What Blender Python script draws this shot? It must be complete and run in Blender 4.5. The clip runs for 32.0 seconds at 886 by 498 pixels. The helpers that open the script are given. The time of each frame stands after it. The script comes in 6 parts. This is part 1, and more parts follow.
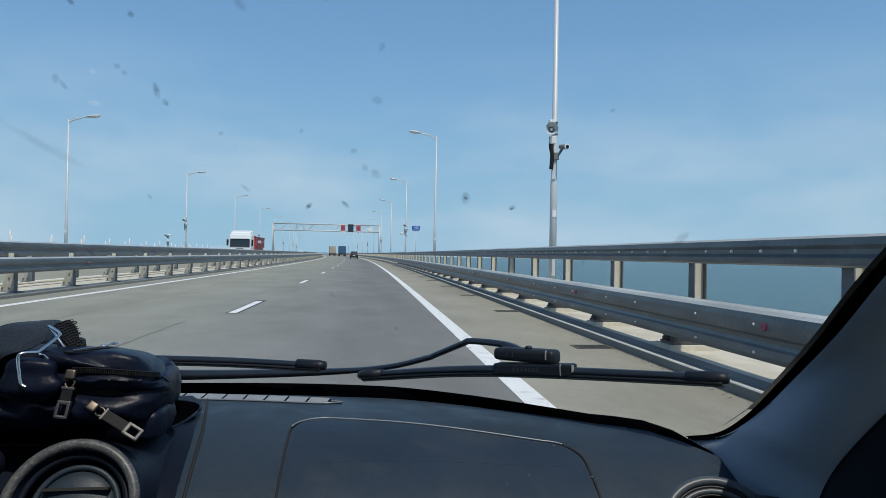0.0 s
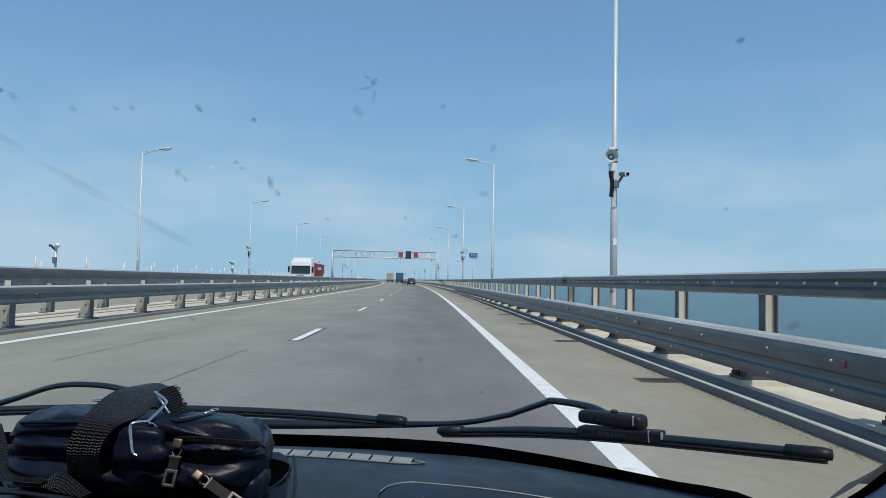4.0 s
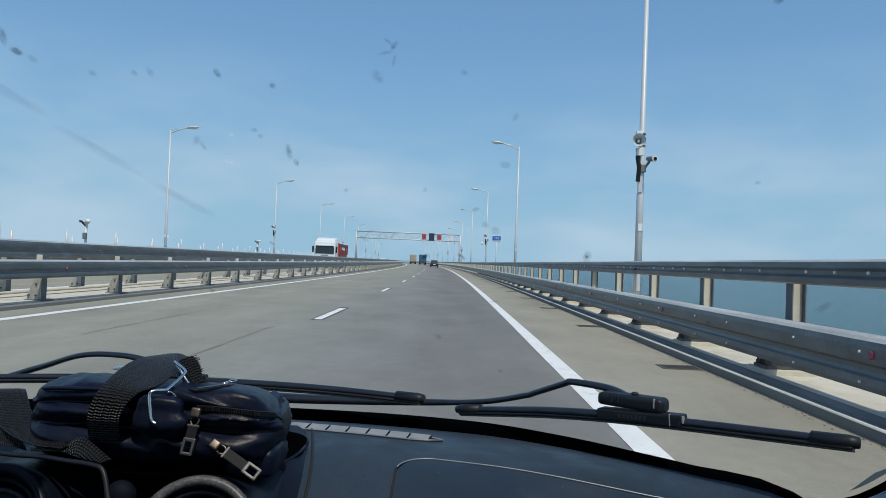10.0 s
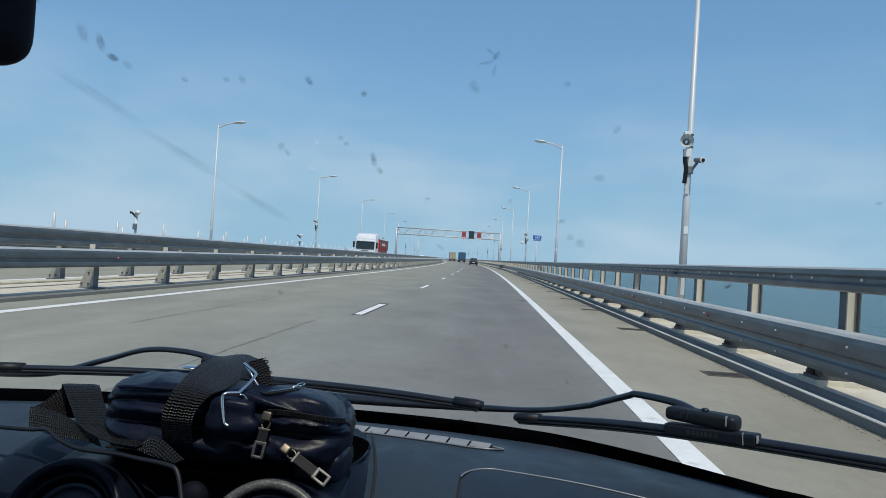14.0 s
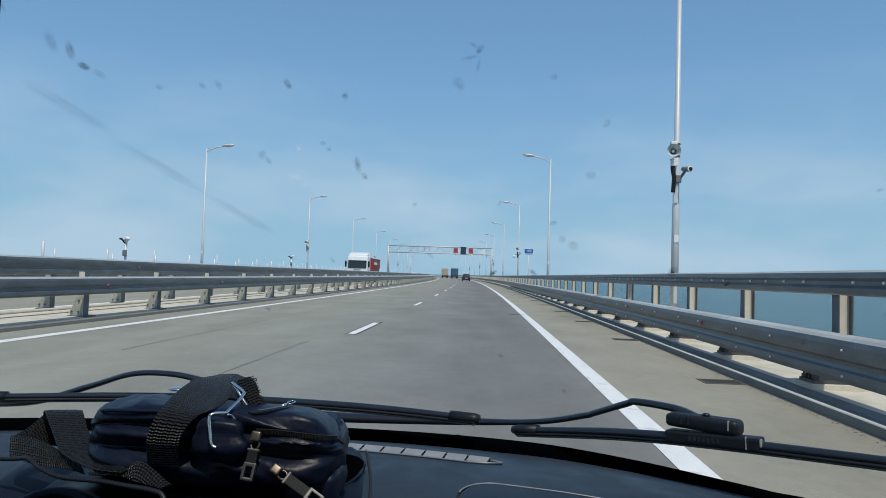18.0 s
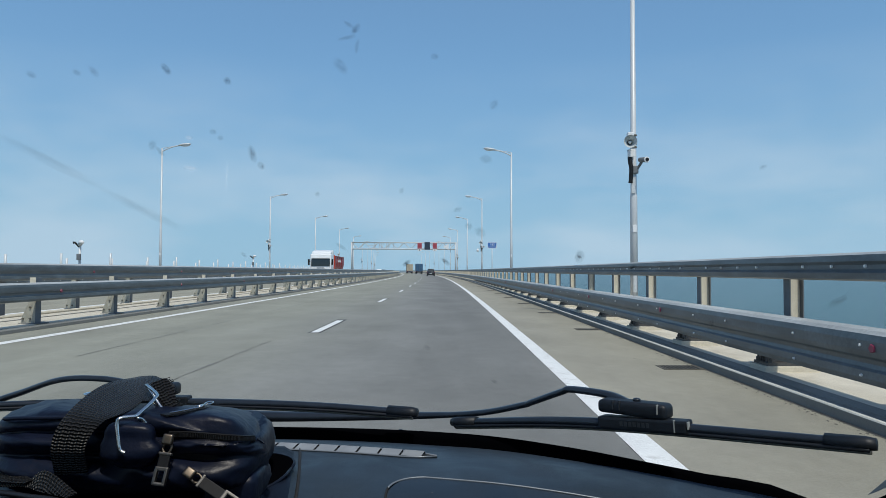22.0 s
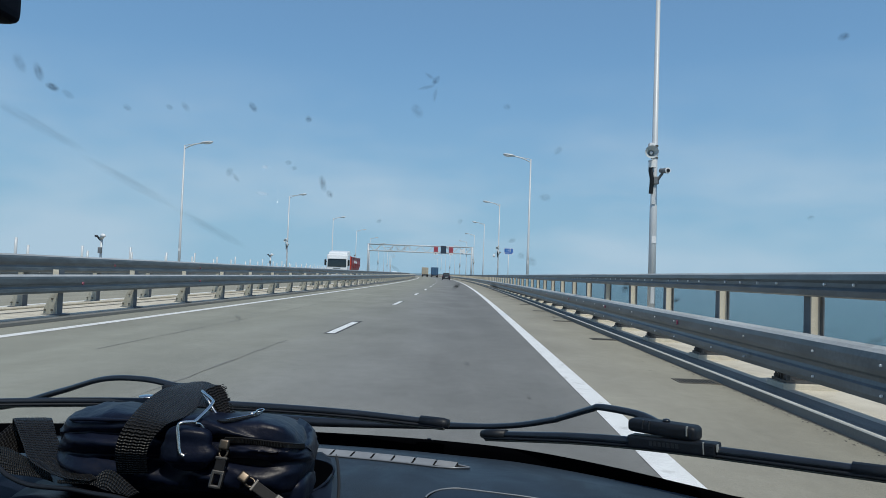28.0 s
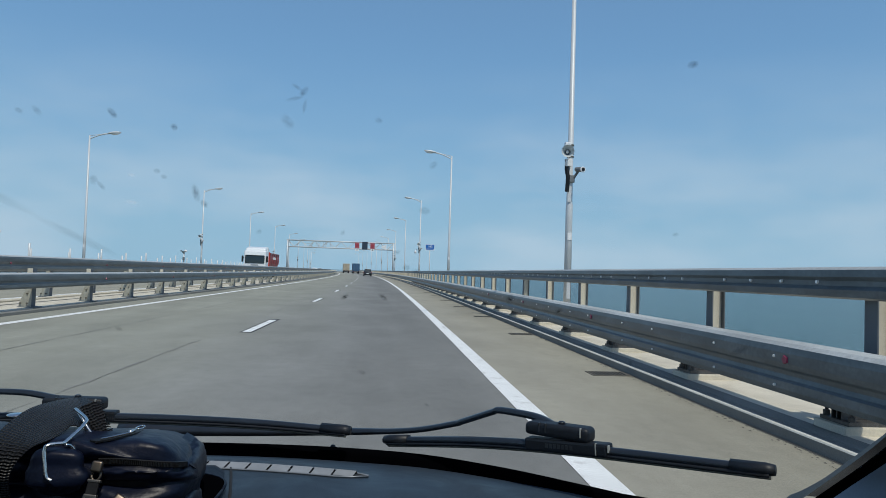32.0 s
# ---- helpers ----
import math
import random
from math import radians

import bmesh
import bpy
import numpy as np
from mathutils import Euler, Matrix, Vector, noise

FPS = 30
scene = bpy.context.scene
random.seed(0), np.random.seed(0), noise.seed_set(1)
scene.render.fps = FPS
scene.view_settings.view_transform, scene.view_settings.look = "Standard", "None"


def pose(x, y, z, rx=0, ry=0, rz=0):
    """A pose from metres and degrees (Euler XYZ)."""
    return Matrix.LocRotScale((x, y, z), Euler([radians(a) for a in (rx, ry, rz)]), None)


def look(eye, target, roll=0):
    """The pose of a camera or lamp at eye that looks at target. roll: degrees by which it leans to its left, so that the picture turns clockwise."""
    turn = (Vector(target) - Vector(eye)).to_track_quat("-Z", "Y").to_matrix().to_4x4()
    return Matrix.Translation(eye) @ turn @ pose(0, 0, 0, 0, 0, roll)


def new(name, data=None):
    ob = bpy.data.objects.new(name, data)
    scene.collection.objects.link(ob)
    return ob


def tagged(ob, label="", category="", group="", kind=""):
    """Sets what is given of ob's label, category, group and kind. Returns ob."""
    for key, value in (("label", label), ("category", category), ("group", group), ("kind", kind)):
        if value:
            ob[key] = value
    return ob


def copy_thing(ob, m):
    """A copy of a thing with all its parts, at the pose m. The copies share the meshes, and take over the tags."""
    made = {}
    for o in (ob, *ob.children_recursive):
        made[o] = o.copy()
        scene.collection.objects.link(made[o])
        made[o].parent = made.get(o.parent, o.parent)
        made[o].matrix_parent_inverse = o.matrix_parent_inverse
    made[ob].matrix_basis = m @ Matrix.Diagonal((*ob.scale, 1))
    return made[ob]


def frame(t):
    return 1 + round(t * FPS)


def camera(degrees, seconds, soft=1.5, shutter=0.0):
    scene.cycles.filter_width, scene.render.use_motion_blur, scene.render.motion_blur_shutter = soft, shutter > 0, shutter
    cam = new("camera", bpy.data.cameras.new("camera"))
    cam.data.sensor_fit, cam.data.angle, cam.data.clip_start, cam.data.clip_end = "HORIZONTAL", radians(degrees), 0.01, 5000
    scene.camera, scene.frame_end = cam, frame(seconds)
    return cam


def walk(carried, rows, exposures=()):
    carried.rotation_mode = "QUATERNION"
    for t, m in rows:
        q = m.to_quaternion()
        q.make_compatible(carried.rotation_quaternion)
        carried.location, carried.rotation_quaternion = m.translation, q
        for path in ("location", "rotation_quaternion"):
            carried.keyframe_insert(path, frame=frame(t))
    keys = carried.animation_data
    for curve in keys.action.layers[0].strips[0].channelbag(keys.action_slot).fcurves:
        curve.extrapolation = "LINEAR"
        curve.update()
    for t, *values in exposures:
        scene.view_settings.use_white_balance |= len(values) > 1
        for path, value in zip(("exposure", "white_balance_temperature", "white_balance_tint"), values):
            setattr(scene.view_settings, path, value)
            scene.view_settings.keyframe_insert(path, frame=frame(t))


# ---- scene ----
cam = camera(66.6, 32.0, soft=0.6)
PATH = [
    (0, (-0.0083, 0.1272, 1.1030), (0.1997, 2.1163, 1.1206), 1.00),
    (0.5, (-0.0014, 0.1283, 1.0892), (0.1715, 2.1207, 1.0623), 1.21),
    (1, (0.0281, 0.1295, 1.0814), (0.3862, 2.0970, 1.0531), 1.06),
    (1.25, (0.0310, 0.1295, 1.0890), (0.4700, 2.0830, 1.0830), 0.90),
    (1.5, (0.0295, 0.1290, 1.1015), (0.3855, 2.0969, 1.1265), 0.58),
    (2, (0.0168, 0.1249, 1.1185), (0.3377, 2.0972, 1.2023), 0.51),
    (2.5, (-0.0034, 0.1260, 1.1318), (0.2009, 2.1131, 1.2298), 0.39),
    (3, (-0.0238, 0.1265, 1.1374), (0.0872, 2.1215, 1.2243), 0.77),
    (3.5, (-0.0341, 0.1248, 1.1396), (0.0341, 2.1216, 1.2302), 1.25),
    (4, (-0.0414, 0.1221, 1.1443), (-0.0031, 2.1196, 1.2377), 1.14),
    (4.5, (-0.0430, 0.1169, 1.1422), (-0.0765, 2.1149, 1.2236), 1.40),
    (6.5, (-0.0355, 0.0971, 1.1534), (-0.1806, 2.0885, 1.2681), 1.62),
    (7, (-0.0320, 0.1092, 1.1453), (-0.1195, 2.1054, 1.2313), 1.30),
    (7.5, (-0.0123, 0.1103, 1.1613), (-0.0317, 2.1057, 1.2948), 0.43),
    (8, (-0.0016, 0.1060, 1.1443), (0.0552, 2.1013, 1.2699), 0.81),
    (8.5, (0.0316, 0.1269, 1.1149), (0.2319, 2.1165, 1.1526), 1.04),
    (9, (0.0254, 0.1336, 1.1200), (0.3006, 2.1140, 1.1678), 1.36),
    (9.5, (-0.0045, 0.1322, 1.1293), (0.1146, 2.1275, 1.1980), 1.79),
    (10, (-0.0384, 0.1312, 1.1379), (-0.0676, 2.1306, 1.1775), 2.26),
    (10.5, (-0.0493, 0.1494, 1.1489), (-0.1398, 2.1465, 1.2075), 2.16),
    (11, (-0.0626, 0.1352, 1.1644), (-0.1664, 2.1303, 1.2597), 2.44),
    (11.5, (-0.0769, 0.1273, 1.1655), (-0.2062, 2.1199, 1.2787), 2.71),
    (12, (-0.0778, 0.1386, 1.1615), (-0.2145, 2.1326, 1.2339), 2.72),
    (12.5, (-0.0774, 0.1408, 1.1582), (-0.2348, 2.1335, 1.2246), 3.01),
    (13, (-0.0644, 0.1368, 1.1576), (-0.1884, 2.1325, 1.2018), 3.14),
    (13.5, (-0.0703, 0.1344, 1.1554), (-0.1998, 2.1294, 1.2098), 3.52),
    (14, (-0.0703, 0.1400, 1.1463), (-0.2158, 2.1345, 1.1729), 3.62),
    (14.5, (-0.0642, 0.1429, 1.1429), (-0.2289, 2.1355, 1.1886), 3.22),
    (16.5, (-0.0759, 0.1453, 1.1403), (-0.2625, 2.1361, 1.1857), 3.05),
    (17, (-0.0568, 0.1541, 1.1467), (-0.2156, 2.1462, 1.2270), 1.86),
    (17.5, (-0.0639, 0.1533, 1.1430), (-0.1785, 2.1479, 1.2335), 1.61),
    (18, (-0.0691, 0.1552, 1.1393), (-0.1931, 2.1499, 1.2161), 1.78),
    (18.5, (-0.0653, 0.1493, 1.1423), (-0.2040, 2.1424, 1.2326), 1.58),
    (19, (-0.0702, 0.1476, 1.1386), (-0.2163, 2.1411, 1.2082), 1.77),
    (19.5, (-0.0755, 0.1632, 1.1291), (-0.2043, 2.1591, 1.1380), 1.92),
    (20, (-0.0692, 0.1735, 1.1276), (-0.1972, 2.1694, 1.1260), 1.73),
    (20.5, (-0.0651, 0.1785, 1.1240), (-0.1840, 2.1749, 1.1115), 1.38),
    (21, (-0.0540, 0.1728, 1.1335), (-0.1608, 2.1699, 1.1517), 0.99),
    (21.5, (-0.0443, 0.1698, 1.1366), (-0.0983, 2.1680, 1.2018), 0.38),
    (22, (-0.0286, 0.1683, 1.1362), (-0.0461, 2.1672, 1.2008), 0.19),
    (22.5, (-0.0406, 0.1632, 1.1425), (-0.0741, 2.1612, 1.2248), 0.51),
    (23, (-0.0384, 0.1589, 1.1437), (-0.0470, 2.1568, 1.2346), 0.67),
    (23.5, (-0.0407, 0.1533, 1.1454), (-0.0904, 2.1512, 1.2239), 0.86),
    (24, (-0.0395, 0.1579, 1.1473), (-0.0736, 2.1559, 1.2295), 1.00),
    (24.5, (-0.0363, 0.1624, 1.1496), (-0.0604, 2.1609, 1.2227), 0.84),
    (25, (-0.0407, 0.1532, 1.1602), (-0.0447, 2.1500, 1.2740), 1.03),
    (25.5, (-0.0297, 0.1516, 1.1541), (-0.0379, 2.1494, 1.2474), 0.60),
    (27.5, (-0.0589, 0.1463, 1.1444), (-0.1309, 2.1447, 1.1813), 2.46),
    (28, (-0.0560, 0.1394, 1.1513), (-0.1214, 2.1369, 1.2269), 2.03),
    (28.5, (-0.0585, 0.1449, 1.1491), (-0.1184, 2.1429, 1.2163), 1.99),
    (29, (-0.0542, 0.1480, 1.1480), (-0.1037, 2.1466, 1.2026), 1.89),
    (29.5, (-0.0444, 0.1496, 1.1439), (-0.0442, 2.1487, 1.2033), 1.38),
    (30, (-0.0415, 0.1497, 1.1471), (0.0780, 2.1444, 1.2308), 1.73),
    (30.5, (-0.0288, 0.1461, 1.1587), (0.1029, 2.1390, 1.2626), 1.48),
    (31, (-0.0167, 0.1445, 1.1607), (0.1227, 2.1368, 1.2667), 1.28),
    (31.5, (-0.0175, 0.1447, 1.1602), (0.1459, 2.1369, 1.2257), 1.60),
    (32, (-0.0296, 0.1468, 1.1637), (0.1369, 2.1386, 1.2351), 1.79),
]
EXPOSURES = [(0.0, 0.0, 6500, 10), (0.4, 0.16, 6600, 10), (1.0, 0.50, 7200, 10), (2.0, 0.35, 7200, 10), (3.0, 0.02, 6500, 10), (8.0, 0.02, 6500, 10), (9.0, 0.20, 6750, 10),
             (10.0, 0.0, 6500, 10), (18.5, 0.0, 6500, 10), (19.0, -0.05, 6500, 10), (20.0, 0.20, 6750, 10), (21.0, 0.20, 6750, 10), (22.0, 0.02, 6500, 10), (25.0, 0.0, 6500, 10),
             (28.0, -0.07, 6500, 10), (32.0, -0.07, 6500, 10)]
walk(cam, [(t, look(eye, target, roll)) for t, eye, target, roll in PATH], EXPOSURES)

# ---- world, sun ----
SUN_AZ, SUN_EL = radians(160), radians(60)      # from +y, clockwise: behind the car, to its right
world = bpy.data.worlds.new("sky")
scene.world = world
world.use_nodes = True
wn, wl = world.node_tree.nodes, world.node_tree.links
wn.clear()
w_out = wn.new("ShaderNodeOutputWorld")
w_bg = wn.new("ShaderNodeBackground")
w_sky = wn.new("ShaderNodeTexSky")
w_sky.sky_type = "NISHITA"
w_sky.sun_disc = False
w_sky.sun_elevation = SUN_EL
w_sky.sun_rotation = SUN_AZ
w_sky.air_density = 1.0
w_sky.dust_density = 0.5
w_sky.ozone_density = 2.2
w_bg.inputs["Strength"].default_value = 0.131
# thin cirrus low in the sky
w_co = wn.new("ShaderNodeTexCoord")
w_map = wn.new("ShaderNodeMapping")
w_map.inputs["Scale"].default_value = (1.8, 1.8, 6.0)
w_map.inputs["Location"].default_value = (0.35, 0.1, 0.2)
w_noise = wn.new("ShaderNodeTexNoise")
w_noise.inputs["Scale"].default_value = 1.6
w_noise.inputs["Detail"].default_value = 7
w_noise.inputs["Roughness"].default_value = 0.55
w_ramp = wn.new("ShaderNodeValToRGB")
w_ramp.color_ramp.elements[0].position = 0.42
w_ramp.color_ramp.elements[1].position = 0.66
w_ramp.color_ramp.elements[1].color = (0.52, 0.52, 0.52, 1)
w_sep = wn.new("ShaderNodeSeparateXYZ")
w_band = wn.new("ShaderNodeMapRange")
w_band.inputs["From Min"].default_value = 0.30
w_band.inputs["From Max"].default_value = 0.10
w_mul = wn.new("ShaderNodeMath")
w_mul.operation = "MULTIPLY"
w_mix = wn.new("ShaderNodeMixRGB")
w_mix.inputs["Color2"].default_value = (4.6, 5.5, 6.4, 1)
# sea haze that whitens the sky towards the horizon
w_haze = wn.new("ShaderNodeMixRGB")
w_tone = wn.new("ShaderNodeMixRGB")
w_tone.inputs["Color1"].default_value = (2.5, 4.2, 5.6, 1)
w_tone.inputs["Color2"].default_value = (1.35, 3.05, 5.25, 1)
w_high = wn.new("ShaderNodeMapRange")
w_high.inputs["From Max"].default_value = 0.36
w_high.interpolation_type = "SMOOTHSTEP"
wl.new(w_high.outputs["Result"], w_tone.inputs["Fac"])
wl.new(w_tone.outputs["Color"], w_haze.inputs["Color2"])
w_low = wn.new("ShaderNodeMapRange")
w_low.inputs["From Min"].default_value = 0.80
w_low.inputs["From Max"].default_value = 0.0
w_low.inputs["To Max"].default_value = 0.96
w_low.interpolation_type = "SMOOTHSTEP"
wl.new(w_co.outputs["Generated"], w_map.inputs["Vector"])
wl.new(w_map.outputs["Vector"], w_noise.inputs["Vector"])
wl.new(w_noise.outputs["Fac"], w_ramp.inputs["Fac"])
wl.new(w_co.outputs["Generated"], w_sep.inputs["Vector"])
wl.new(w_sep.outputs["Z"], w_band.inputs["Value"])
wl.new(w_ramp.outputs["Color"], w_mul.inputs[0])
wl.new(w_band.outputs["Result"], w_mul.inputs[1])
wl.new(w_mul.outputs["Value"], w_mix.inputs["Fac"])
wl.new(w_sep.outputs["Z"], w_low.inputs["Value"])
wl.new(w_sep.outputs["Z"], w_high.inputs["Value"])
wl.new(w_low.outputs["Result"], w_haze.inputs["Fac"])
wl.new(w_sky.outputs["Color"], w_haze.inputs["Color1"])
wl.new(w_haze.outputs["Color"], w_mix.inputs["Color1"])
wl.new(w_mix.outputs["Color"], w_bg.inputs["Color"])
wl.new(w_bg.outputs["Background"], w_out.inputs["Surface"])

sun_data = bpy.data.lights.new("sun", "SUN")
sun_data.energy = 3.12
sun_data.angle = radians(0.53)
sun_data.color = (1.0, 0.94, 0.82)
sun = new("sun", sun_data)
SUN_DIR = Vector((math.sin(SUN_AZ) * math.cos(SUN_EL), math.cos(SUN_AZ) * math.cos(SUN_EL), math.sin(SUN_EL)))
sun.matrix_world = look(SUN_DIR * 60, (0, 0, 0))

# ---- materials ----


def mat(name, color, rough=0.6, metal=0.0, var=0.15, scale=6.0, stretch=(1, 1, 1), fine=0.0, fine_scale=120.0,
        bump=0.0, bump_scale=200.0, stain=None, stain_at=(0.55, 0.75), stain_scale=2.0, spec=0.5, coat=0.0, island=0.0, smears=0.0):
    """A principled surface: large and small variation of the base colour, stains, fine relief, smears that change the gloss."""
    m = bpy.data.materials.new(name)
    m.use_nodes = True
    n, l = m.node_tree.nodes, m.node_tree.links
    p = n["Principled BSDF"]
    p.inputs["Metallic"].default_value = metal
    p.inputs["Roughness"].default_value = rough
    p.inputs["Specular IOR Level"].default_value = spec
    p.inputs["Coat Weight"].default_value = coat
    co = n.new("ShaderNodeTexCoord")
    mp = n.new("ShaderNodeMapping")
    mp.inputs["Scale"].default_value = stretch
    l.new(co.outputs["Object"], mp.inputs["Vector"])
    no = n.new("ShaderNodeTexNoise")
    no.inputs["Scale"].default_value = scale
    no.inputs["Detail"].default_value = 6
    l.new(mp.outputs["Vector"], no.inputs["Vector"])
    mr = n.new("ShaderNodeMapRange")
    mr.inputs["From Min"].default_value = 0.3
    mr.inputs["From Max"].default_value = 0.7
    mr.inputs["To Min"].default_value = 1 - var
    mr.inputs["To Max"].default_value = 1 + var
    l.new(no.outputs["Fac"], mr.inputs["Value"])
    value = mr.outputs["Result"]
    if fine:
        nf = n.new("ShaderNodeTexNoise")
        nf.inputs["Scale"].default_value = fine_scale
        nf.inputs["Detail"].default_value = 3
        l.new(co.outputs["Object"], nf.inputs["Vector"])
        fr = n.new("ShaderNodeMapRange")
        fr.inputs["From Min"].default_value = 0.3
        fr.inputs["From Max"].default_value = 0.7
        fr.inputs["To Min"].default_value = 1 - fine
        fr.inputs["To Max"].default_value = 1 + fine
        l.new(nf.outputs["Fac"], fr.inputs["Value"])
        mm = n.new("ShaderNodeMath")
        mm.operation = "MULTIPLY"
        l.new(value, mm.inputs[0])
        l.new(fr.outputs["Result"], mm.inputs[1])
        value = mm.outputs["Value"]
    if island:
        oi = n.new("ShaderNodeObjectInfo")
        ir = n.new("ShaderNodeMapRange")
        ir.inputs["To Min"].default_value = 1 - island
        ir.inputs["To Max"].default_value = 1 + island
        l.new(oi.outputs["Random"], ir.inputs["Value"])
        mi = n.new("ShaderNodeMath")
        mi.operation = "MULTIPLY"
        l.new(value, mi.inputs[0])
        l.new(ir.outputs["Result"], mi.inputs[1])
        value = mi.outputs["Value"]
    sc = n.new("ShaderNodeVectorMath")
    sc.operation = "SCALE"
    sc.inputs[0].default_value = color
    l.new(value, sc.inputs["Scale"])
    col = sc.outputs["Vector"]
    if stain:
        ns = n.new("ShaderNodeTexNoise")
        ns.inputs["Scale"].default_value = stain_scale
        ns.inputs["Detail"].default_value = 8
        ns.inputs["Roughness"].default_value = 0.62
        l.new(mp.outputs["Vector"], ns.inputs["Vector"])
        sr = n.new("ShaderNodeMapRange")
        sr.inputs["From Min"].default_value = stain_at[0]
        sr.inputs["From Max"].default_value = stain_at[1]
        l.new(ns.outputs["Fac"], sr.inputs["Value"])
        mx = n.new("ShaderNodeMixRGB")
        mx.inputs["Color2"].default_value = (*stain, 1)
        l.new(sr.outputs["Result"], mx.inputs["Fac"])
        l.new(col, mx.inputs["Color1"])
        col = mx.outputs["Color"]
    l.new(col, p.inputs["Base Color"])
    if smears:
        ng = n.new("ShaderNodeTexNoise")
        ng.inputs["Scale"].default_value = 13.0
        ng.inputs["Detail"].default_value = 5
        ng.inputs["Distortion"].default_value = 0.8
        l.new(mp.outputs["Vector"], ng.inputs["Vector"])
        gr = n.new("ShaderNodeMapRange")
        gr.inputs["From Min"].default_value = 0.35
        gr.inputs["From Max"].default_value = 0.65
        gr.inputs["To Min"].default_value = rough - smears
        gr.inputs["To Max"].default_value = rough + smears
        l.new(ng.outputs["Fac"], gr.inputs["Value"])
        l.new(gr.outputs["Result"], p.inputs["Roughness"])
    if bump:
        nb = n.new("ShaderNodeTexNoise")
        nb.inputs["Scale"].default_value = bump_scale
        nb.inputs["Detail"].default_value = 4
        l.new(co.outputs["Object"], nb.inputs["Vector"])
        bu = n.new("ShaderNodeBump")
        bu.inputs["Strength"].default_value = bump
        bu.inputs["Distance"].default_value = 0.01
        l.new(nb.outputs["Fac"], bu.inputs["Height"])
        l.new(bu.outputs["Normal"], p.inputs["Normal"])
    return m


def nodes_of(name, rough, metal=0.0, spec=0.5):
    m = bpy.data.materials.new(name)
    m.use_nodes = True
    p = m.node_tree.nodes["Principled BSDF"]
    p.inputs["Roughness"].default_value, p.inputs["Metallic"].default_value, p.inputs["Specular IOR Level"].default_value = rough, metal, spec
    return m, m.node_tree.nodes, m.node_tree.links, p


def road_surface(name, left, right, middle, blend, dark_at, pits):
    """Asphalt by metres across and along the road: two tones that run into one another, long streaks, patches, grit, pits and an oil-darkened band."""
    m, n, l, p = nodes_of(name, 0.86, spec=0.35)
    uv = n.new("ShaderNodeUVMap")
    sep = n.new("ShaderNodeSeparateXYZ")
    l.new(uv.outputs["UV"], sep.inputs["Vector"])

    def noise_of(scale, stretch, detail=5, rough=0.6):
        mp = n.new("ShaderNodeMapping")
        mp.inputs["Scale"].default_value = stretch
        l.new(uv.outputs["UV"], mp.inputs["Vector"])
        no = n.new("ShaderNodeTexNoise")
        no.inputs["Scale"].default_value, no.inputs["Detail"].default_value, no.inputs["Roughness"].default_value = scale, detail, rough
        l.new(mp.outputs["Vector"], no.inputs["Vector"])
        return no.outputs["Fac"]

    def span(v, a, b, c, d, kind="LINEAR"):
        nd = n.new("ShaderNodeMapRange")
        nd.interpolation_type = kind
        for key, val in (("From Min", a), ("From Max", b), ("To Min", c), ("To Max", d)):
            nd.inputs[key].default_value = val
        l.new(v, nd.inputs["Value"])
        return nd.outputs["Result"]

    def maths(kind, a, b):
        nd = n.new("ShaderNodeMath")
        nd.operation = kind
        for k, v in enumerate((a, b)):
            if isinstance(v, (int, float)):
                nd.inputs[k].default_value = v
            else:
                l.new(v, nd.inputs[k])
        return nd.outputs["Value"]
    streak = noise_of(0.8, (1.0, 0.13, 1.0))
    patch = noise_of(0.55, (1.0, 0.6, 1.0), 7, 0.65)
    grain = noise_of(9.0, (1.0, 0.7, 1.0), 4)
    grit = noise_of(55.0, (1.0, 1.0, 1.0), 3)
    shifted = maths("ADD", sep.outputs["X"], maths("MULTIPLY", maths("SUBTRACT", streak, 0.5), 3.0))
    mix = n.new("ShaderNodeMixRGB")
    mix.inputs["Color1"].default_value = (*left, 1)
    mix.inputs["Color2"].default_value = (*right, 1)
    l.new(span(shifted, middle - blend, middle + blend, 0, 1, "SMOOTHSTEP"), mix.inputs["Fac"])
    value = maths("MULTIPLY", span(streak, 0.3, 0.7, 0.88, 1.12), span(patch, 0.32, 0.68, 0.84, 1.12))
    value = maths("MULTIPLY", value, span(grain, 0.3, 0.7, 0.94, 1.06))
    value = maths("MULTIPLY", value, span(grit, 0.3, 0.7, 0.90, 1.10))
    if dark_at is not None:
        off = maths("ABSOLUTE", maths("SUBTRACT", sep.outputs["X"], dark_at), 0)
        value = maths("MULTIPLY", value, span(off, 0.15, 1.3, 0.86, 1.0, "SMOOTHSTEP"))
    vo = n.new("ShaderNodeTexVoronoi")
    vo.inputs["Scale"].default_value = 2.6
    l.new(uv.outputs["UV"], vo.inputs["Vector"])
    spot = maths("MULTIPLY", span(vo.outputs["Distance"], 0.02, 0.07, 1, 0), span(patch, 0.5, 0.6, 0, pits))
    value = maths("MULTIPLY", value, maths("SUBTRACT", 1.0, spot))
    sc = n.new("ShaderNodeVectorMath")
    sc.operation = "SCALE"
    l.new(mix.outputs["Color"], sc.inputs[0])
    l.new(value, sc.inputs["Scale"])
    l.new(sc.outputs["Vector"], p.inputs["Base Color"])
    bu = n.new("ShaderNodeBump")
    bu.inputs["Strength"].default_value = 0.35
    bu.inputs["Distance"].default_value = 0.01
    l.new(maths("ADD", grit, maths("MULTIPLY", grain, 0.5)), bu.inputs["Height"])
    l.new(bu.outputs["Normal"], p.inputs["Normal"])
    return m


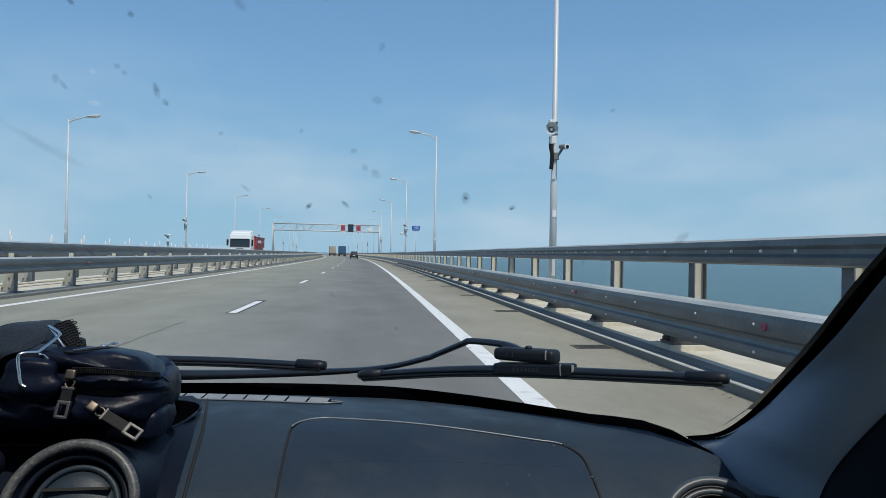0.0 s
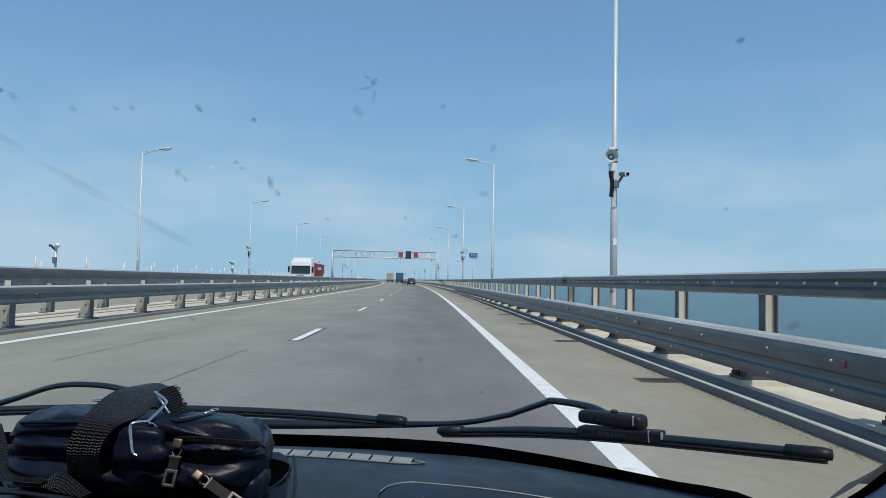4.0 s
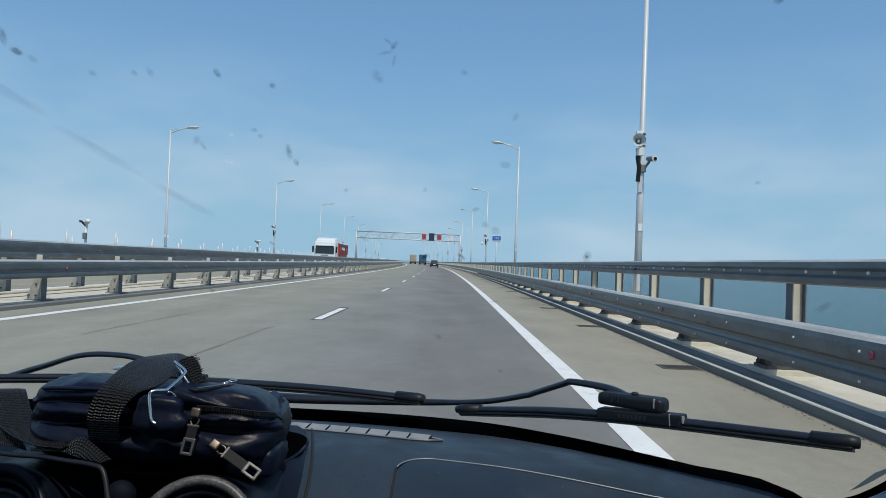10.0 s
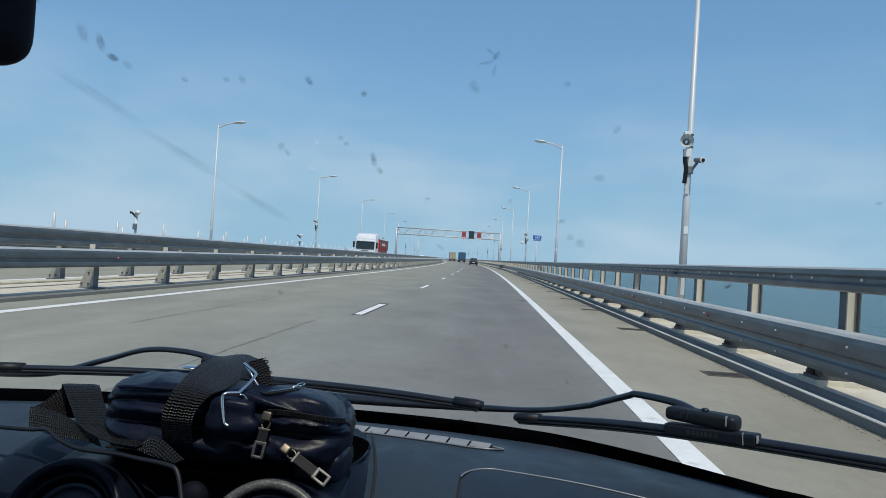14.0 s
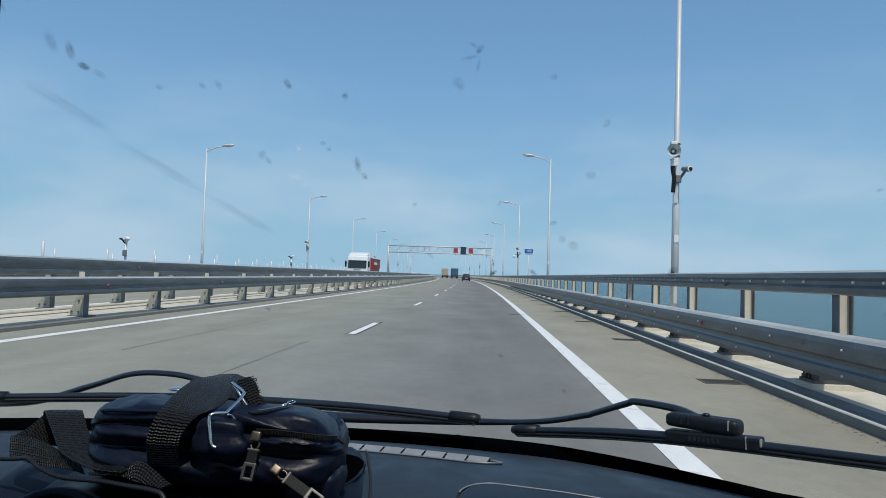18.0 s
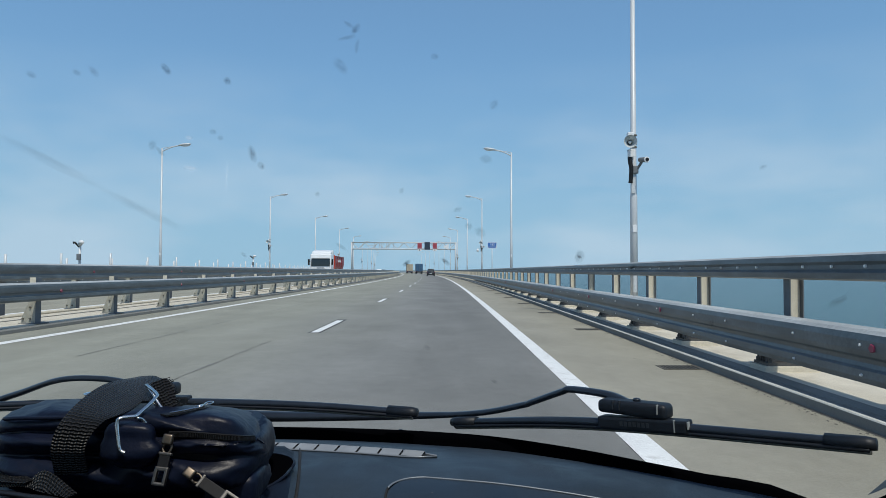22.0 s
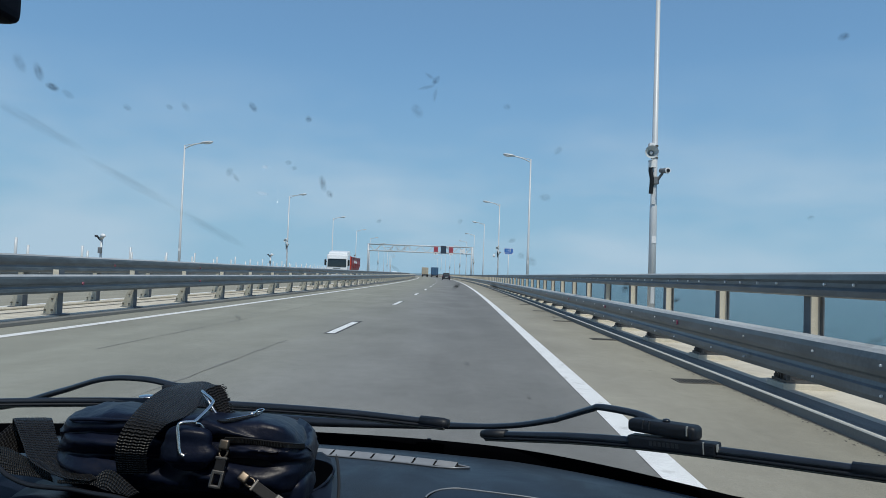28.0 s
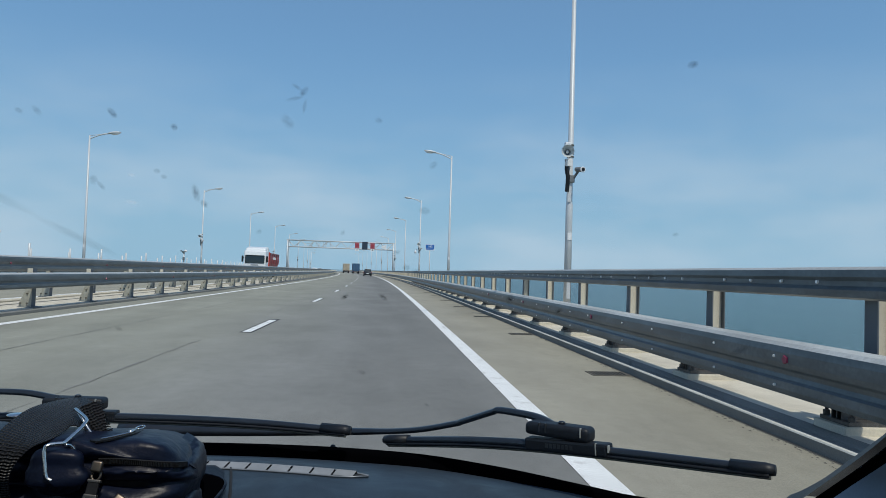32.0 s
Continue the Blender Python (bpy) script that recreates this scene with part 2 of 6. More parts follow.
def sea_surface():
    """Choppy blue-green water: two sizes of waves and slow patches of wind."""
    m, n, l, p = nodes_of("sea_water", 0.22, spec=0.35)
    co = n.new("ShaderNodeTexCoord")
    height = None
    for scale, weight in ((0.22, 1.0), (0.9, 0.35)):
        no = n.new("ShaderNodeTexNoise")
        no.inputs["Scale"].default_value, no.inputs["Detail"].default_value, no.inputs["Roughness"].default_value = scale, 4, 0.6
        l.new(co.outputs["Object"], no.inputs["Vector"])
        mu = n.new("ShaderNodeMath")
        mu.operation = "MULTIPLY_ADD"
        mu.inputs[1].default_value = weight
        l.new(no.outputs["Fac"], mu.inputs[0])
        if height is not None:
            l.new(height, mu.inputs[2])
        height = mu.outputs["Value"]
    bu = n.new("ShaderNodeBump")
    bu.inputs["Strength"].default_value = 0.8
    bu.inputs["Distance"].default_value = 1.6
    l.new(height, bu.inputs["Height"])
    l.new(bu.outputs["Normal"], p.inputs["Normal"])
    tones = []
    for scale, detail in ((0.012, 5), (0.30, 6)):
        wind = n.new("ShaderNodeTexNoise")
        wind.inputs["Scale"].default_value, wind.inputs["Detail"].default_value, wind.inputs["Roughness"].default_value = scale, detail, 0.7
        mp = n.new("ShaderNodeMapping")
        mp.inputs["Scale"].default_value = (1.0, 0.35, 1.0)
        l.new(co.outputs["Object"], mp.inputs["Vector"])
        l.new(mp.outputs["Vector"], wind.inputs["Vector"])
        tones.append(wind.outputs["Fac"])
    both = n.new("ShaderNodeMath")
    both.operation = "MULTIPLY_ADD"
    both.inputs[1].default_value = 1.6
    l.new(tones[1], both.inputs[0])
    l.new(tones[0], both.inputs[2])
    tone = n.new("ShaderNodeMapRange")
    tone.inputs["From Min"].default_value = 0.95
    tone.inputs["From Max"].default_value = 1.65
    l.new(both.outputs["Value"], tone.inputs["Value"])
    mix = n.new("ShaderNodeMixRGB")
    mix.inputs["Color1"].default_value = (0.008, 0.046, 0.048, 1)
    mix.inputs["Color2"].default_value = (0.026, 0.096, 0.090, 1)
    l.new(tone.outputs["Result"], mix.inputs["Fac"])
    l.new(mix.outputs["Color"], p.inputs["Base Color"])
    return m


ASPHALT = road_surface("asphalt", (0.282, 0.280, 0.232), (0.215, 0.215, 0.203), -2.6, 2.4, 0.35, 0.6)
DUSTY = road_surface("dusty_asphalt", (0.330, 0.310, 0.252), (0.300, 0.282, 0.225), 2.0, 0.8, None, 0.9)
OPPOSITE = mat("pale_asphalt", (0.30, 0.285, 0.225), 0.9, var=0.12, scale=1.2, stretch=(1, 0.25, 1), fine=0.14, fine_scale=42, bump=0.45, bump_scale=90)
JOINT = mat("worn_paving_joint", (0.185, 0.183, 0.165), 0.85, var=0.3, scale=6, fine=0.2, fine_scale=60)
TAR = mat("old_tar", (0.055, 0.056, 0.054), 0.8, var=0.3, scale=9, fine=0.2, fine_scale=60)
PAINT = mat("road_paint", (0.80, 0.80, 0.78), 0.6, var=0.06, scale=3, fine=0.10, fine_scale=60, bump=0.2,
            stain=(0.40, 0.39, 0.36), stain_at=(0.57, 0.74), stain_scale=5)
CONCRETE = mat("concrete", (0.60, 0.55, 0.45), 0.85, var=0.12, scale=2.5, fine=0.07, fine_scale=70, bump=0.3, bump_scale=60,
               stain=(0.33, 0.29, 0.23), stain_at=(0.55, 0.85), stain_scale=1.6)
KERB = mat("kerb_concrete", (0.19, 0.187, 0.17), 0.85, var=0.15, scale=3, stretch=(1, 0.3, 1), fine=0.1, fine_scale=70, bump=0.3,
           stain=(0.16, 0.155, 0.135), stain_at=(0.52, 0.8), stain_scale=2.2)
KERB_TOP = mat("sunlit_kerb_edge", (0.58, 0.565, 0.51), 0.85, var=0.15, scale=6, stretch=(1, 0.3, 1), fine=0.12, fine_scale=60, stain=(0.33, 0.31, 0.26), stain_at=(0.58, 0.8), stain_scale=5)
# paler copy of the rail steel that carries the sun on its top
GALV_TOP = mat("sunlit_galvanised_top", (0.42, 0.435, 0.43), 0.55, 0.1, var=0.2, scale=2.5, stretch=(1, 0.3, 1), fine=0.12, fine_scale=25)
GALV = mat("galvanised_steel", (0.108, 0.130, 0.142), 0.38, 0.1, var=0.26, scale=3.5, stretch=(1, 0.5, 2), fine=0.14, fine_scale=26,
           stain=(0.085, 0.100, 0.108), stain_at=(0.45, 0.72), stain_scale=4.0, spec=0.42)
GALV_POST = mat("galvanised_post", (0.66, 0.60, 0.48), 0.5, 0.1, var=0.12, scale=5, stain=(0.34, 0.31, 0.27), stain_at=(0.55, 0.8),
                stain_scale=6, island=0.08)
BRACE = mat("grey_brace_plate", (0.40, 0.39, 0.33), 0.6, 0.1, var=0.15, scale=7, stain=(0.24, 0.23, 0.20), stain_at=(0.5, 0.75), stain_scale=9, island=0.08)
# darker copy of the post steel, its shade put into the colour
GALV_SHADE = mat("shaded_galvanised", (0.125, 0.140, 0.155), 0.6, 0.1, var=0.15, scale=5, island=0.08)
BOLT = mat("zinc_bolt", (0.85, 0.85, 0.84), 0.5, 0.1, var=0.1)
POLE = mat("lamp_pole_steel", (0.60, 0.615, 0.62), 0.45, 0.1, var=0.08, scale=3, stretch=(1, 1, 0.4))
RED = mat("red_reflector", (0.24, 0.03, 0.07), 0.4, var=0.15)
RUBBER = mat("black_rubber", (0.008, 0.010, 0.014), 0.5, var=0.2, scale=40, spec=0.35)
IRON = mat("cast_iron", (0.13, 0.12, 0.10), 0.8, 0.3, var=0.3, scale=20)
DASH = mat("dash_plastic", (0.0185, 0.0300, 0.0435), 0.50, var=0.20, scale=5, fine=0.10, fine_scale=260, bump=0.10, bump_scale=700, smears=0.10,
           stain=(0.032, 0.042, 0.052), stain_at=(0.55, 0.8), stain_scale=9, spec=0.32)
PANEL = mat("airbag_cover_plastic", (0.0170, 0.0285, 0.0440), 0.46, var=0.12, scale=9, fine=0.08, fine_scale=260, bump=0.05, bump_scale=900,
            stain=(0.031, 0.040, 0.050), stain_at=(0.57, 0.75), stain_scale=14, spec=0.32, smears=0.08)
GROOVE = mat("panel_gap", (0.008, 0.009, 0.010), 0.8, var=0.1)
BLACK = mat("black_plastic", (0.006, 0.0065, 0.0075), 0.5, var=0.2, scale=30, spec=0.4)
FRIT = mat("black_frit", (0.0012, 0.0014, 0.0020), 1.0, var=0.1, spec=0.0)
SEAL = mat("door_seal_rubber", (0.008, 0.0115, 0.019), 0.7, var=0.2, scale=30, spec=0.25)
TRIM = mat("pillar_trim", (0.245, 0.295, 0.36), 0.62, var=0.06, scale=6, fine=0.04, fine_scale=500, bump=0.08, bump_scale=600)
NYLON = mat("navy_nylon", (0.0030, 0.0056, 0.0165), 0.42, var=0.25, scale=22, fine=0.2, fine_scale=900, bump=0.16, bump_scale=60, spec=0.24)
CHROME = mat("nickel_metal", (0.72, 0.72, 0.70), 0.22, 1.0, var=0.1, scale=60)
DULL_METAL = mat("dull_zip_metal", (0.125, 0.123, 0.120), 0.50, 1.0, var=0.3, scale=140)
GUNMETAL = mat("dark_zip_metal", (0.13, 0.125, 0.12), 0.36, 1.0, var=0.3, scale=140)
SILVER = mat("satin_ring", (0.20, 0.225, 0.25), 0.45, 0.4, var=0.1, scale=40)
SEA = sea_surface()
WHITE = mat("white_truck_paint", (0.78, 0.79, 0.80), 0.35, var=0.04, coat=0.3)
REDPAINT = mat("dark_red_tipper_paint", (0.30, 0.022, 0.028), 0.45, var=0.12, scale=1.5)
ORANGE = mat("orange_red_panel", (0.62, 0.06, 0.02), 0.45, var=0.08)
BEIGE = mat("beige_tarpaulin", (0.42, 0.36, 0.27), 0.8, var=0.15, scale=1)
BLUEPAINT = mat("blue_tarpaulin", (0.035, 0.10, 0.19), 0.6, var=0.15, scale=1)
DARKCAR = mat("dark_car_paint", (0.012, 0.014, 0.02), 0.25, var=0.1, coat=0.5)
TINT = mat("tinted_glass", (0.02, 0.03, 0.035), 0.08, var=0.1, spec=0.6)
TYRE = mat("tyre_rubber", (0.02, 0.02, 0.02), 0.9, var=0.2)
SIGNBLUE = mat("sign_blue", (0.012, 0.13, 0.45), 0.45, var=0.04)
SIGNWHITE = mat("sign_white", (0.8, 0.8, 0.8), 0.5, var=0.03)
SIGNRED = mat("sign_red_grey", (0.42, 0.10, 0.12), 0.5, var=0.1)
SIGNDARK = mat("display_dark", (0.03, 0.045, 0.07), 0.4, var=0.1)
ROOFLINING = mat("roof_lining", (0.50, 0.50, 0.49), 0.95, var=0.05)
SEATCLOTH = mat("seat_cloth", (0.075, 0.078, 0.085), 0.95, var=0.2, scale=20)


def webbing():
    """Black woven webbing: rows of short ribs, the one row staggered against the next."""
    m = mat("black_webbing", (0.0055, 0.0058, 0.0066), 0.40, var=0.2, scale=60, spec=0.30)
    n, l = m.node_tree.nodes, m.node_tree.links
    co = n.new("ShaderNodeUVMap")
    sep = n.new("ShaderNodeSeparateXYZ")
    l.new(co.outputs["UV"], sep.inputs["Vector"])

    def maths(kind, a, b):
        nd = n.new("ShaderNodeMath")
        nd.operation = kind
        for k, v in enumerate((a, b)):
            if v is None:
                continue
            if isinstance(v, float):
                nd.inputs[k].default_value = v
            else:
                l.new(v, nd.inputs[k])
        return nd.outputs["Value"]
    zig = maths("PINGPONG", sep.outputs["X"], 0.0035)
    rib = maths("SINE", maths("MULTIPLY", maths("ADD", sep.outputs["Y"], maths("MULTIPLY", zig, 0.22)), 2 * math.pi / 0.0029), None)
    thread = maths("SINE", maths("MULTIPLY", sep.outputs["X"], 2 * math.pi / 0.0026), None)
    relief = maths("ADD", maths("MULTIPLY", rib, 0.5), maths("MULTIPLY", thread, 0.22))
    # rib sheen and the shade between ribs, put into the base colour
    ramp = n.new("ShaderNodeValToRGB")
    ramp.color_ramp.elements[0].position = 0.25
    ramp.color_ramp.elements[0].color = (0.0025, 0.0026, 0.003, 1)
    ramp.color_ramp.elements[1].position = 0.95
    ramp.color_ramp.elements[1].color = (0.022, 0.022, 0.023, 1)
    l.new(maths("ADD", relief, 0.5), ramp.inputs["Fac"])
    l.new(ramp.outputs["Color"], n["Principled BSDF"].inputs["Base Color"])
    bu = n.new("ShaderNodeBump")
    bu.inputs["Strength"].default_value = 1.0
    bu.inputs["Distance"].default_value = 0.0015
    l.new(relief, bu.inputs["Height"])
    l.new(bu.outputs["Normal"], n["Principled BSDF"].inputs["Normal"])
    return m


def glass_pane(name, tint):
    """Thin clear glass: see-through with a weak gloss."""
    m = bpy.data.materials.new(name)
    m.use_nodes = True
    n, l = m.node_tree.nodes, m.node_tree.links
    n.clear()
    out = n.new("ShaderNodeOutputMaterial")
    tr = n.new("ShaderNodeBsdfTransparent")
    tr.inputs["Color"].default_value = (*tint, 1)
    gl = n.new("ShaderNodeBsdfGlossy")
    gl.inputs["Roughness"].default_value = 0.06
    mx = n.new("ShaderNodeMixShader")
    mx.inputs["Fac"].default_value = 0.035
    l.new(tr.outputs["BSDF"], mx.inputs[1])
    l.new(gl.outputs["BSDF"], mx.inputs[2])
    l.new(mx.outputs["Shader"], out.inputs["Surface"])
    return m


def smudge_mat(name, color, dense, through_lit=False):
    """Dried dirt and painted reflections on glass: ragged noise, thinning out towards its rim."""
    m = bpy.data.materials.new(name)
    m.use_nodes = True
    n, l = m.node_tree.nodes, m.node_tree.links
    n.clear()
    out = n.new("ShaderNodeOutputMaterial")
    tr = n.new("ShaderNodeBsdfTransparent")
    df = n.new("ShaderNodeBsdfTranslucent" if through_lit else "ShaderNodeBsdfDiffuse")
    df.inputs["Color"].default_value = (*color, 1)
    co = n.new("ShaderNodeTexCoord")
    ln = n.new("ShaderNodeVectorMath")
    ln.operation = "LENGTH"
    no = n.new("ShaderNodeTexNoise")
    no.inputs["Scale"].default_value = 1.6
    no.inputs["Detail"].default_value = 4
    oi = n.new("ShaderNodeObjectInfo")
    ad = n.new("ShaderNodeVectorMath")
    ad.operation = "ADD"
    sc = n.new("ShaderNodeMath")
    sc.operation = "MULTIPLY"
    sc.inputs[1].default_value = 37.0
    l.new(oi.outputs["Random"], sc.inputs[0])
    l.new(co.outputs["Object"], ad.inputs[0])
    l.new(sc.outputs["Value"], ad.inputs[1])
    l.new(ad.outputs["Vector"], no.inputs["Vector"])
    l.new(co.outputs["Object"], ln.inputs[0])
    fall = n.new("ShaderNodeMapRange")
    fall.inputs["From Min"].default_value = 1.0
    fall.inputs["From Max"].default_value = 0.25
    fall.interpolation_type = "SMOOTHSTEP"
    l.new(ln.outputs["Value"], fall.inputs["Value"])
    rg = n.new("ShaderNodeMapRange")
    rg.inputs["From Min"].default_value = 0.30
    rg.inputs["From Max"].default_value = 0.62
    rg.inputs["To Min"].default_value = 0.35
    l.new(no.outputs["Fac"], rg.inputs["Value"])
    m1 = n.new("ShaderNodeMath")
    m1.operation = "MULTIPLY"
    l.new(fall.outputs["Result"], m1.inputs[0])
    l.new(rg.outputs["Result"], m1.inputs[1])
    m2 = n.new("ShaderNodeMath")
    m2.operation = "MULTIPLY"
    m2.inputs[1].default_value = dense
    l.new(m1.outputs["Value"], m2.inputs[0])
    mx = n.new("ShaderNodeMixShader")
    l.new(m2.outputs["Value"], mx.inputs["Fac"])
    l.new(tr.outputs["BSDF"], mx.inputs[1])
    l.new(df.outputs["BSDF"], mx.inputs[2])
    l.new(mx.outputs["Shader"], out.inputs["Surface"])
    return m


WEB = webbing()
CLEAR = glass_pane("windscreen_glass", (0.90, 0.94, 0.95))
SIDEGLASS = glass_pane("side_glass", (0.85, 0.90, 0.90))
DIRT = smudge_mat("insect_dirt", (0.04, 0.05, 0.065), 0.44)
FAINT = smudge_mat("faint_dirt", (0.07, 0.085, 0.105), 0.23)
SOFT = smudge_mat("soft_streak", (0.10, 0.12, 0.14), 0.145)
CORE = smudge_mat("dense_spot", (0.015, 0.017, 0.022), 0.7)
PALE = smudge_mat("pale_reflection", (0.8, 0.82, 0.84), 0.30, True)

# ---- mesh helpers ----


def mesh_of(bm, name, material, smooth=False):
    me = bpy.data.meshes.new(name)
    bmesh.ops.recalc_face_normals(bm, faces=bm.faces)
    bm.to_mesh(me)
    bm.free()
    me.materials.append(material)
    if smooth:
        for f in me.polygons:
            f.use_smooth = True
    return me


def part(name, bm, material, parent=None, label="", smooth=False):
    ob = new(name, mesh_of(bm, name, material, smooth))
    ob.parent = parent
    if label:
        ob["label"] = label
    return ob


def thing(name, at, label, category, group="", kind=""):
    ob = new(name)
    ob.location = at
    ob.empty_display_size = 0.05
    return tagged(ob, label, category, group, kind)


def structure(name, bm, material, label, category, smooth=False, kind="structure"):
    return tagged(part(name, bm, material, smooth=smooth), label, category, kind=kind)


def box(bm, x0, x1, y0, y1, z0, z1, bevel=0.0, segments=2):
    geo = bmesh.ops.create_cube(bm, size=1.0, matrix=Matrix.LocRotScale(
        ((x0 + x1) / 2, (y0 + y1) / 2, (z0 + z1) / 2), None, (abs(x1 - x0), abs(y1 - y0), abs(z1 - z0))))
    if bevel:
        edges = {e for v in geo["verts"] for e in v.link_edges}
        bmesh.ops.bevel(bm, geom=list(edges), offset=bevel, segments=segments, affect="EDGES", profile=0.6)
    return bm


def a_box(*args, **kw):
    return box(bmesh.new(), *args, **kw)


def tube(bm, points, radii, sides=10, caps=True, flat=(1.0, 1.0)):
    """A tube along points; radii: one or one a point; flat squeezes it across and upright."""
    pts = [Vector(p) for p in points]
    if not hasattr(radii, "__len__"):
        radii = [radii] * len(pts)
    rings = []
    side = None
    for i, p in enumerate(pts):
        d = (pts[min(i + 1, len(pts) - 1)] - pts[max(i - 1, 0)]).normalized()
        ref = Vector((0, 0, 1)) if abs(d.z) < 0.9 else Vector((0, 1, 0))
        a = d.cross(ref).normalized()
        if side is not None:
            a = (side - d * side.dot(d)).normalized()
        side = a
        b = a.cross(d).normalized()
        ring = []
        for k in range(sides):
            g = 2 * math.pi * (k + 0.5) / sides
            ring.append(bm.verts.new(p + a * math.cos(g) * radii[i] * flat[0] + b * math.sin(g) * radii[i] * flat[1]))
        rings.append(ring)
    for r0, r1 in zip(rings, rings[1:]):
        for k in range(sides):
            bm.faces.new((r0[k], r0[(k + 1) % sides], r1[(k + 1) % sides], r1[k]))
    if caps:
        bm.faces.new(rings[0][::-1])
        bm.faces.new(rings[-1])
    return bm


def a_tube(points, radii, **kw):
    return tube(bmesh.new(), points, radii, **kw)


def ribbon(points, across, thick):
    """A flat band along points; across: half-width vectors; thick: thickness."""
    bm = bmesh.new()
    pts = [Vector(p) for p in points]
    ac = [Vector(a) for a in across]
    rows = []
    for i, p in enumerate(pts):
        d = (pts[min(i + 1, len(pts) - 1)] - pts[max(i - 1, 0)]).normalized()
        nrm = ac[i].cross(d).normalized() * thick / 2
        rows.append([bm.verts.new(p + s * ac[i] + q * nrm) for s, q in ((-1, -1), (1, -1), (1, 1), (-1, 1))])
    for a, b in zip(rows, rows[1:]):
        for k in range(4):
            bm.faces.new((a[k], a[(k + 1) % 4], b[(k + 1) % 4], b[k]))
    bm.faces.new(rows[0][::-1])
    bm.faces.new(rows[-1])
    return bm


def spline(points, n=8):
    """Catmull-Rom through points."""
    p = [Vector(q) for q in points]
    p = [p[0] * 2 - p[1]] + p + [p[-1] * 2 - p[-2]]
    out = []
    for i in range(1, len(p) - 2):
        for k in range(n):
            t = k / n
            out.append(0.5 * (2 * p[i] + (p[i + 1] - p[i - 1]) * t + (2 * p[i - 1] - 5 * p[i] + 4 * p[i + 1] - p[i + 2]) * t * t
                              + (3 * p[i] - p[i - 1] - 3 * p[i + 1] + p[i + 2]) * t ** 3))
    return out + [p[-2]]


# ---- the road's line ----
BEND = 3000.0


def bend(y):
    """The sideways shift of the road's axis: straight here, a wide left bend ahead."""
    return -max(y, 0.0) ** 2 / (2 * BEND)


def stations(y0, y1):
    ys, y = [], y0
    while y < y1:
        ys.append(y)
        y += 2.0 if -20 < y < 60 else 5.0 if y < 200 else 12.0
    return ys + [y1]


def road_sweep(profile, y0, y1, closed=False, ys=None):
    """Pulls a profile of (x, z) along the road."""
    bm = bmesh.new()
    rows = [[bm.verts.new((x + bend(y), y, z)) for x, z in profile] for y in (ys or stations(y0, y1))]
    n = len(profile)
    for a, b in zip(rows, rows[1:]):
        for k in range(n if closed else n - 1):
            bm.faces.new((a[k], a[(k + 1) % n], b[(k + 1) % n], b[k]))
    uv = bm.loops.layers.uv.new("across_along")
    for f in bm.faces:
        for lp in f.loops:
            lp[uv].uv = (lp.vert.co.x - bend(lp.vert.co.y), lp.vert.co.y)
    if closed:
        bm.faces.new(rows[0][::-1])
        bm.faces.new(rows[-1])
    return bm


def on_road(x, y, z=0.0):
    """A pose at a place across and along the road, turned with it."""
    return Matrix.Translation((x + bend(y), y, z)) @ pose(0, 0, 0, 0, 0, math.degrees(math.atan(max(y, 0) / BEND)))


FAR = 900.0
LINE_R, LINE_L, LANE = 1.25, -6.87, -2.45       # edge lines and the lane divider
KERB_R, KERB_L = 2.98, -7.72
MEDIAN_R, MEDIAN_L = -8.02, -9.95               # axes of the two median barriers
RAIL_R, RAIL_FAR = 3.55, -17.6
OPP_L, OPP_R = -17.1, -10.45

# ---- ground: sea, decks, roads ----
bm = bmesh.new()
ring = [-5000, -1500, -500, -150, 150, 500, 1500, 5000]
grid = [[bm.verts.new((x, y, -14.0)) for x in ring] for y in ring]
for a, b in zip(grid, grid[1:]):
    for k in range(len(ring) - 1):
        bm.faces.new((a[k], a[k + 1], b[k + 1], b[k]))
structure("water", bm, SEA, "calm blue-green sea reaching to a hazy horizon", "sea")

structure("road", road_sweep([(KERB_L, 0), (-4.6, 0), (LANE, 0), (LINE_R, 0)], -60, FAR), ASPHALT, "worn grey two-lane asphalt carriageway of a sea bridge", "road")
structure("road_shoulder", road_sweep([(LINE_R, 0), (KERB_R, 0)], -60, FAR), DUSTY, "dusty tan asphalt hard shoulder beside the kerb", "road shoulder")
structure("road_opposite", road_sweep([(OPP_L, 0), (OPP_R, 0)], -60, FAR), OPPOSITE, "grey asphalt of the opposite carriageway", "road")
structure("deck_edge", road_sweep([(KERB_R + 0.28, 0.10), (4.85, 0.10), (4.85, -0.9), (4.4, -1.4), (-18.2, -1.4), (-18.6, -0.9), (-18.6, 0.1), (OPP_L - 0.3, 0.1),
                                   (OPP_L - 0.3, -0.12), (KERB_R + 0.28, -0.12)], -60, FAR, closed=True),
          CONCRETE, "pale beige concrete edge of the bridge deck", "bridge deck")
structure("median", road_sweep([(OPP_R + 0.02, -0.1), (OPP_R + 0.02, 0.07), (-9.3, 0.10), (-8.7, 0.10), (KERB_L - 0.24, 0.08), (KERB_L - 0.24, -0.1)], -60, FAR),
          CONCRETE, "sand-coloured concrete strip between the carriageways", "median")
# inner strip runs wide so its dark colour stands for the beam's shadow
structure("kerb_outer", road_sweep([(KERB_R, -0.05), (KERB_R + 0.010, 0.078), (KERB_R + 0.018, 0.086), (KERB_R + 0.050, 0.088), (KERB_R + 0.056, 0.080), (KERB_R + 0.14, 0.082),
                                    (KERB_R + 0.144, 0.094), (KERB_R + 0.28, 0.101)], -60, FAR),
          KERB, "stained grey concrete kerb with a shade-dark inner strip beside the hard shoulder", "kerb")
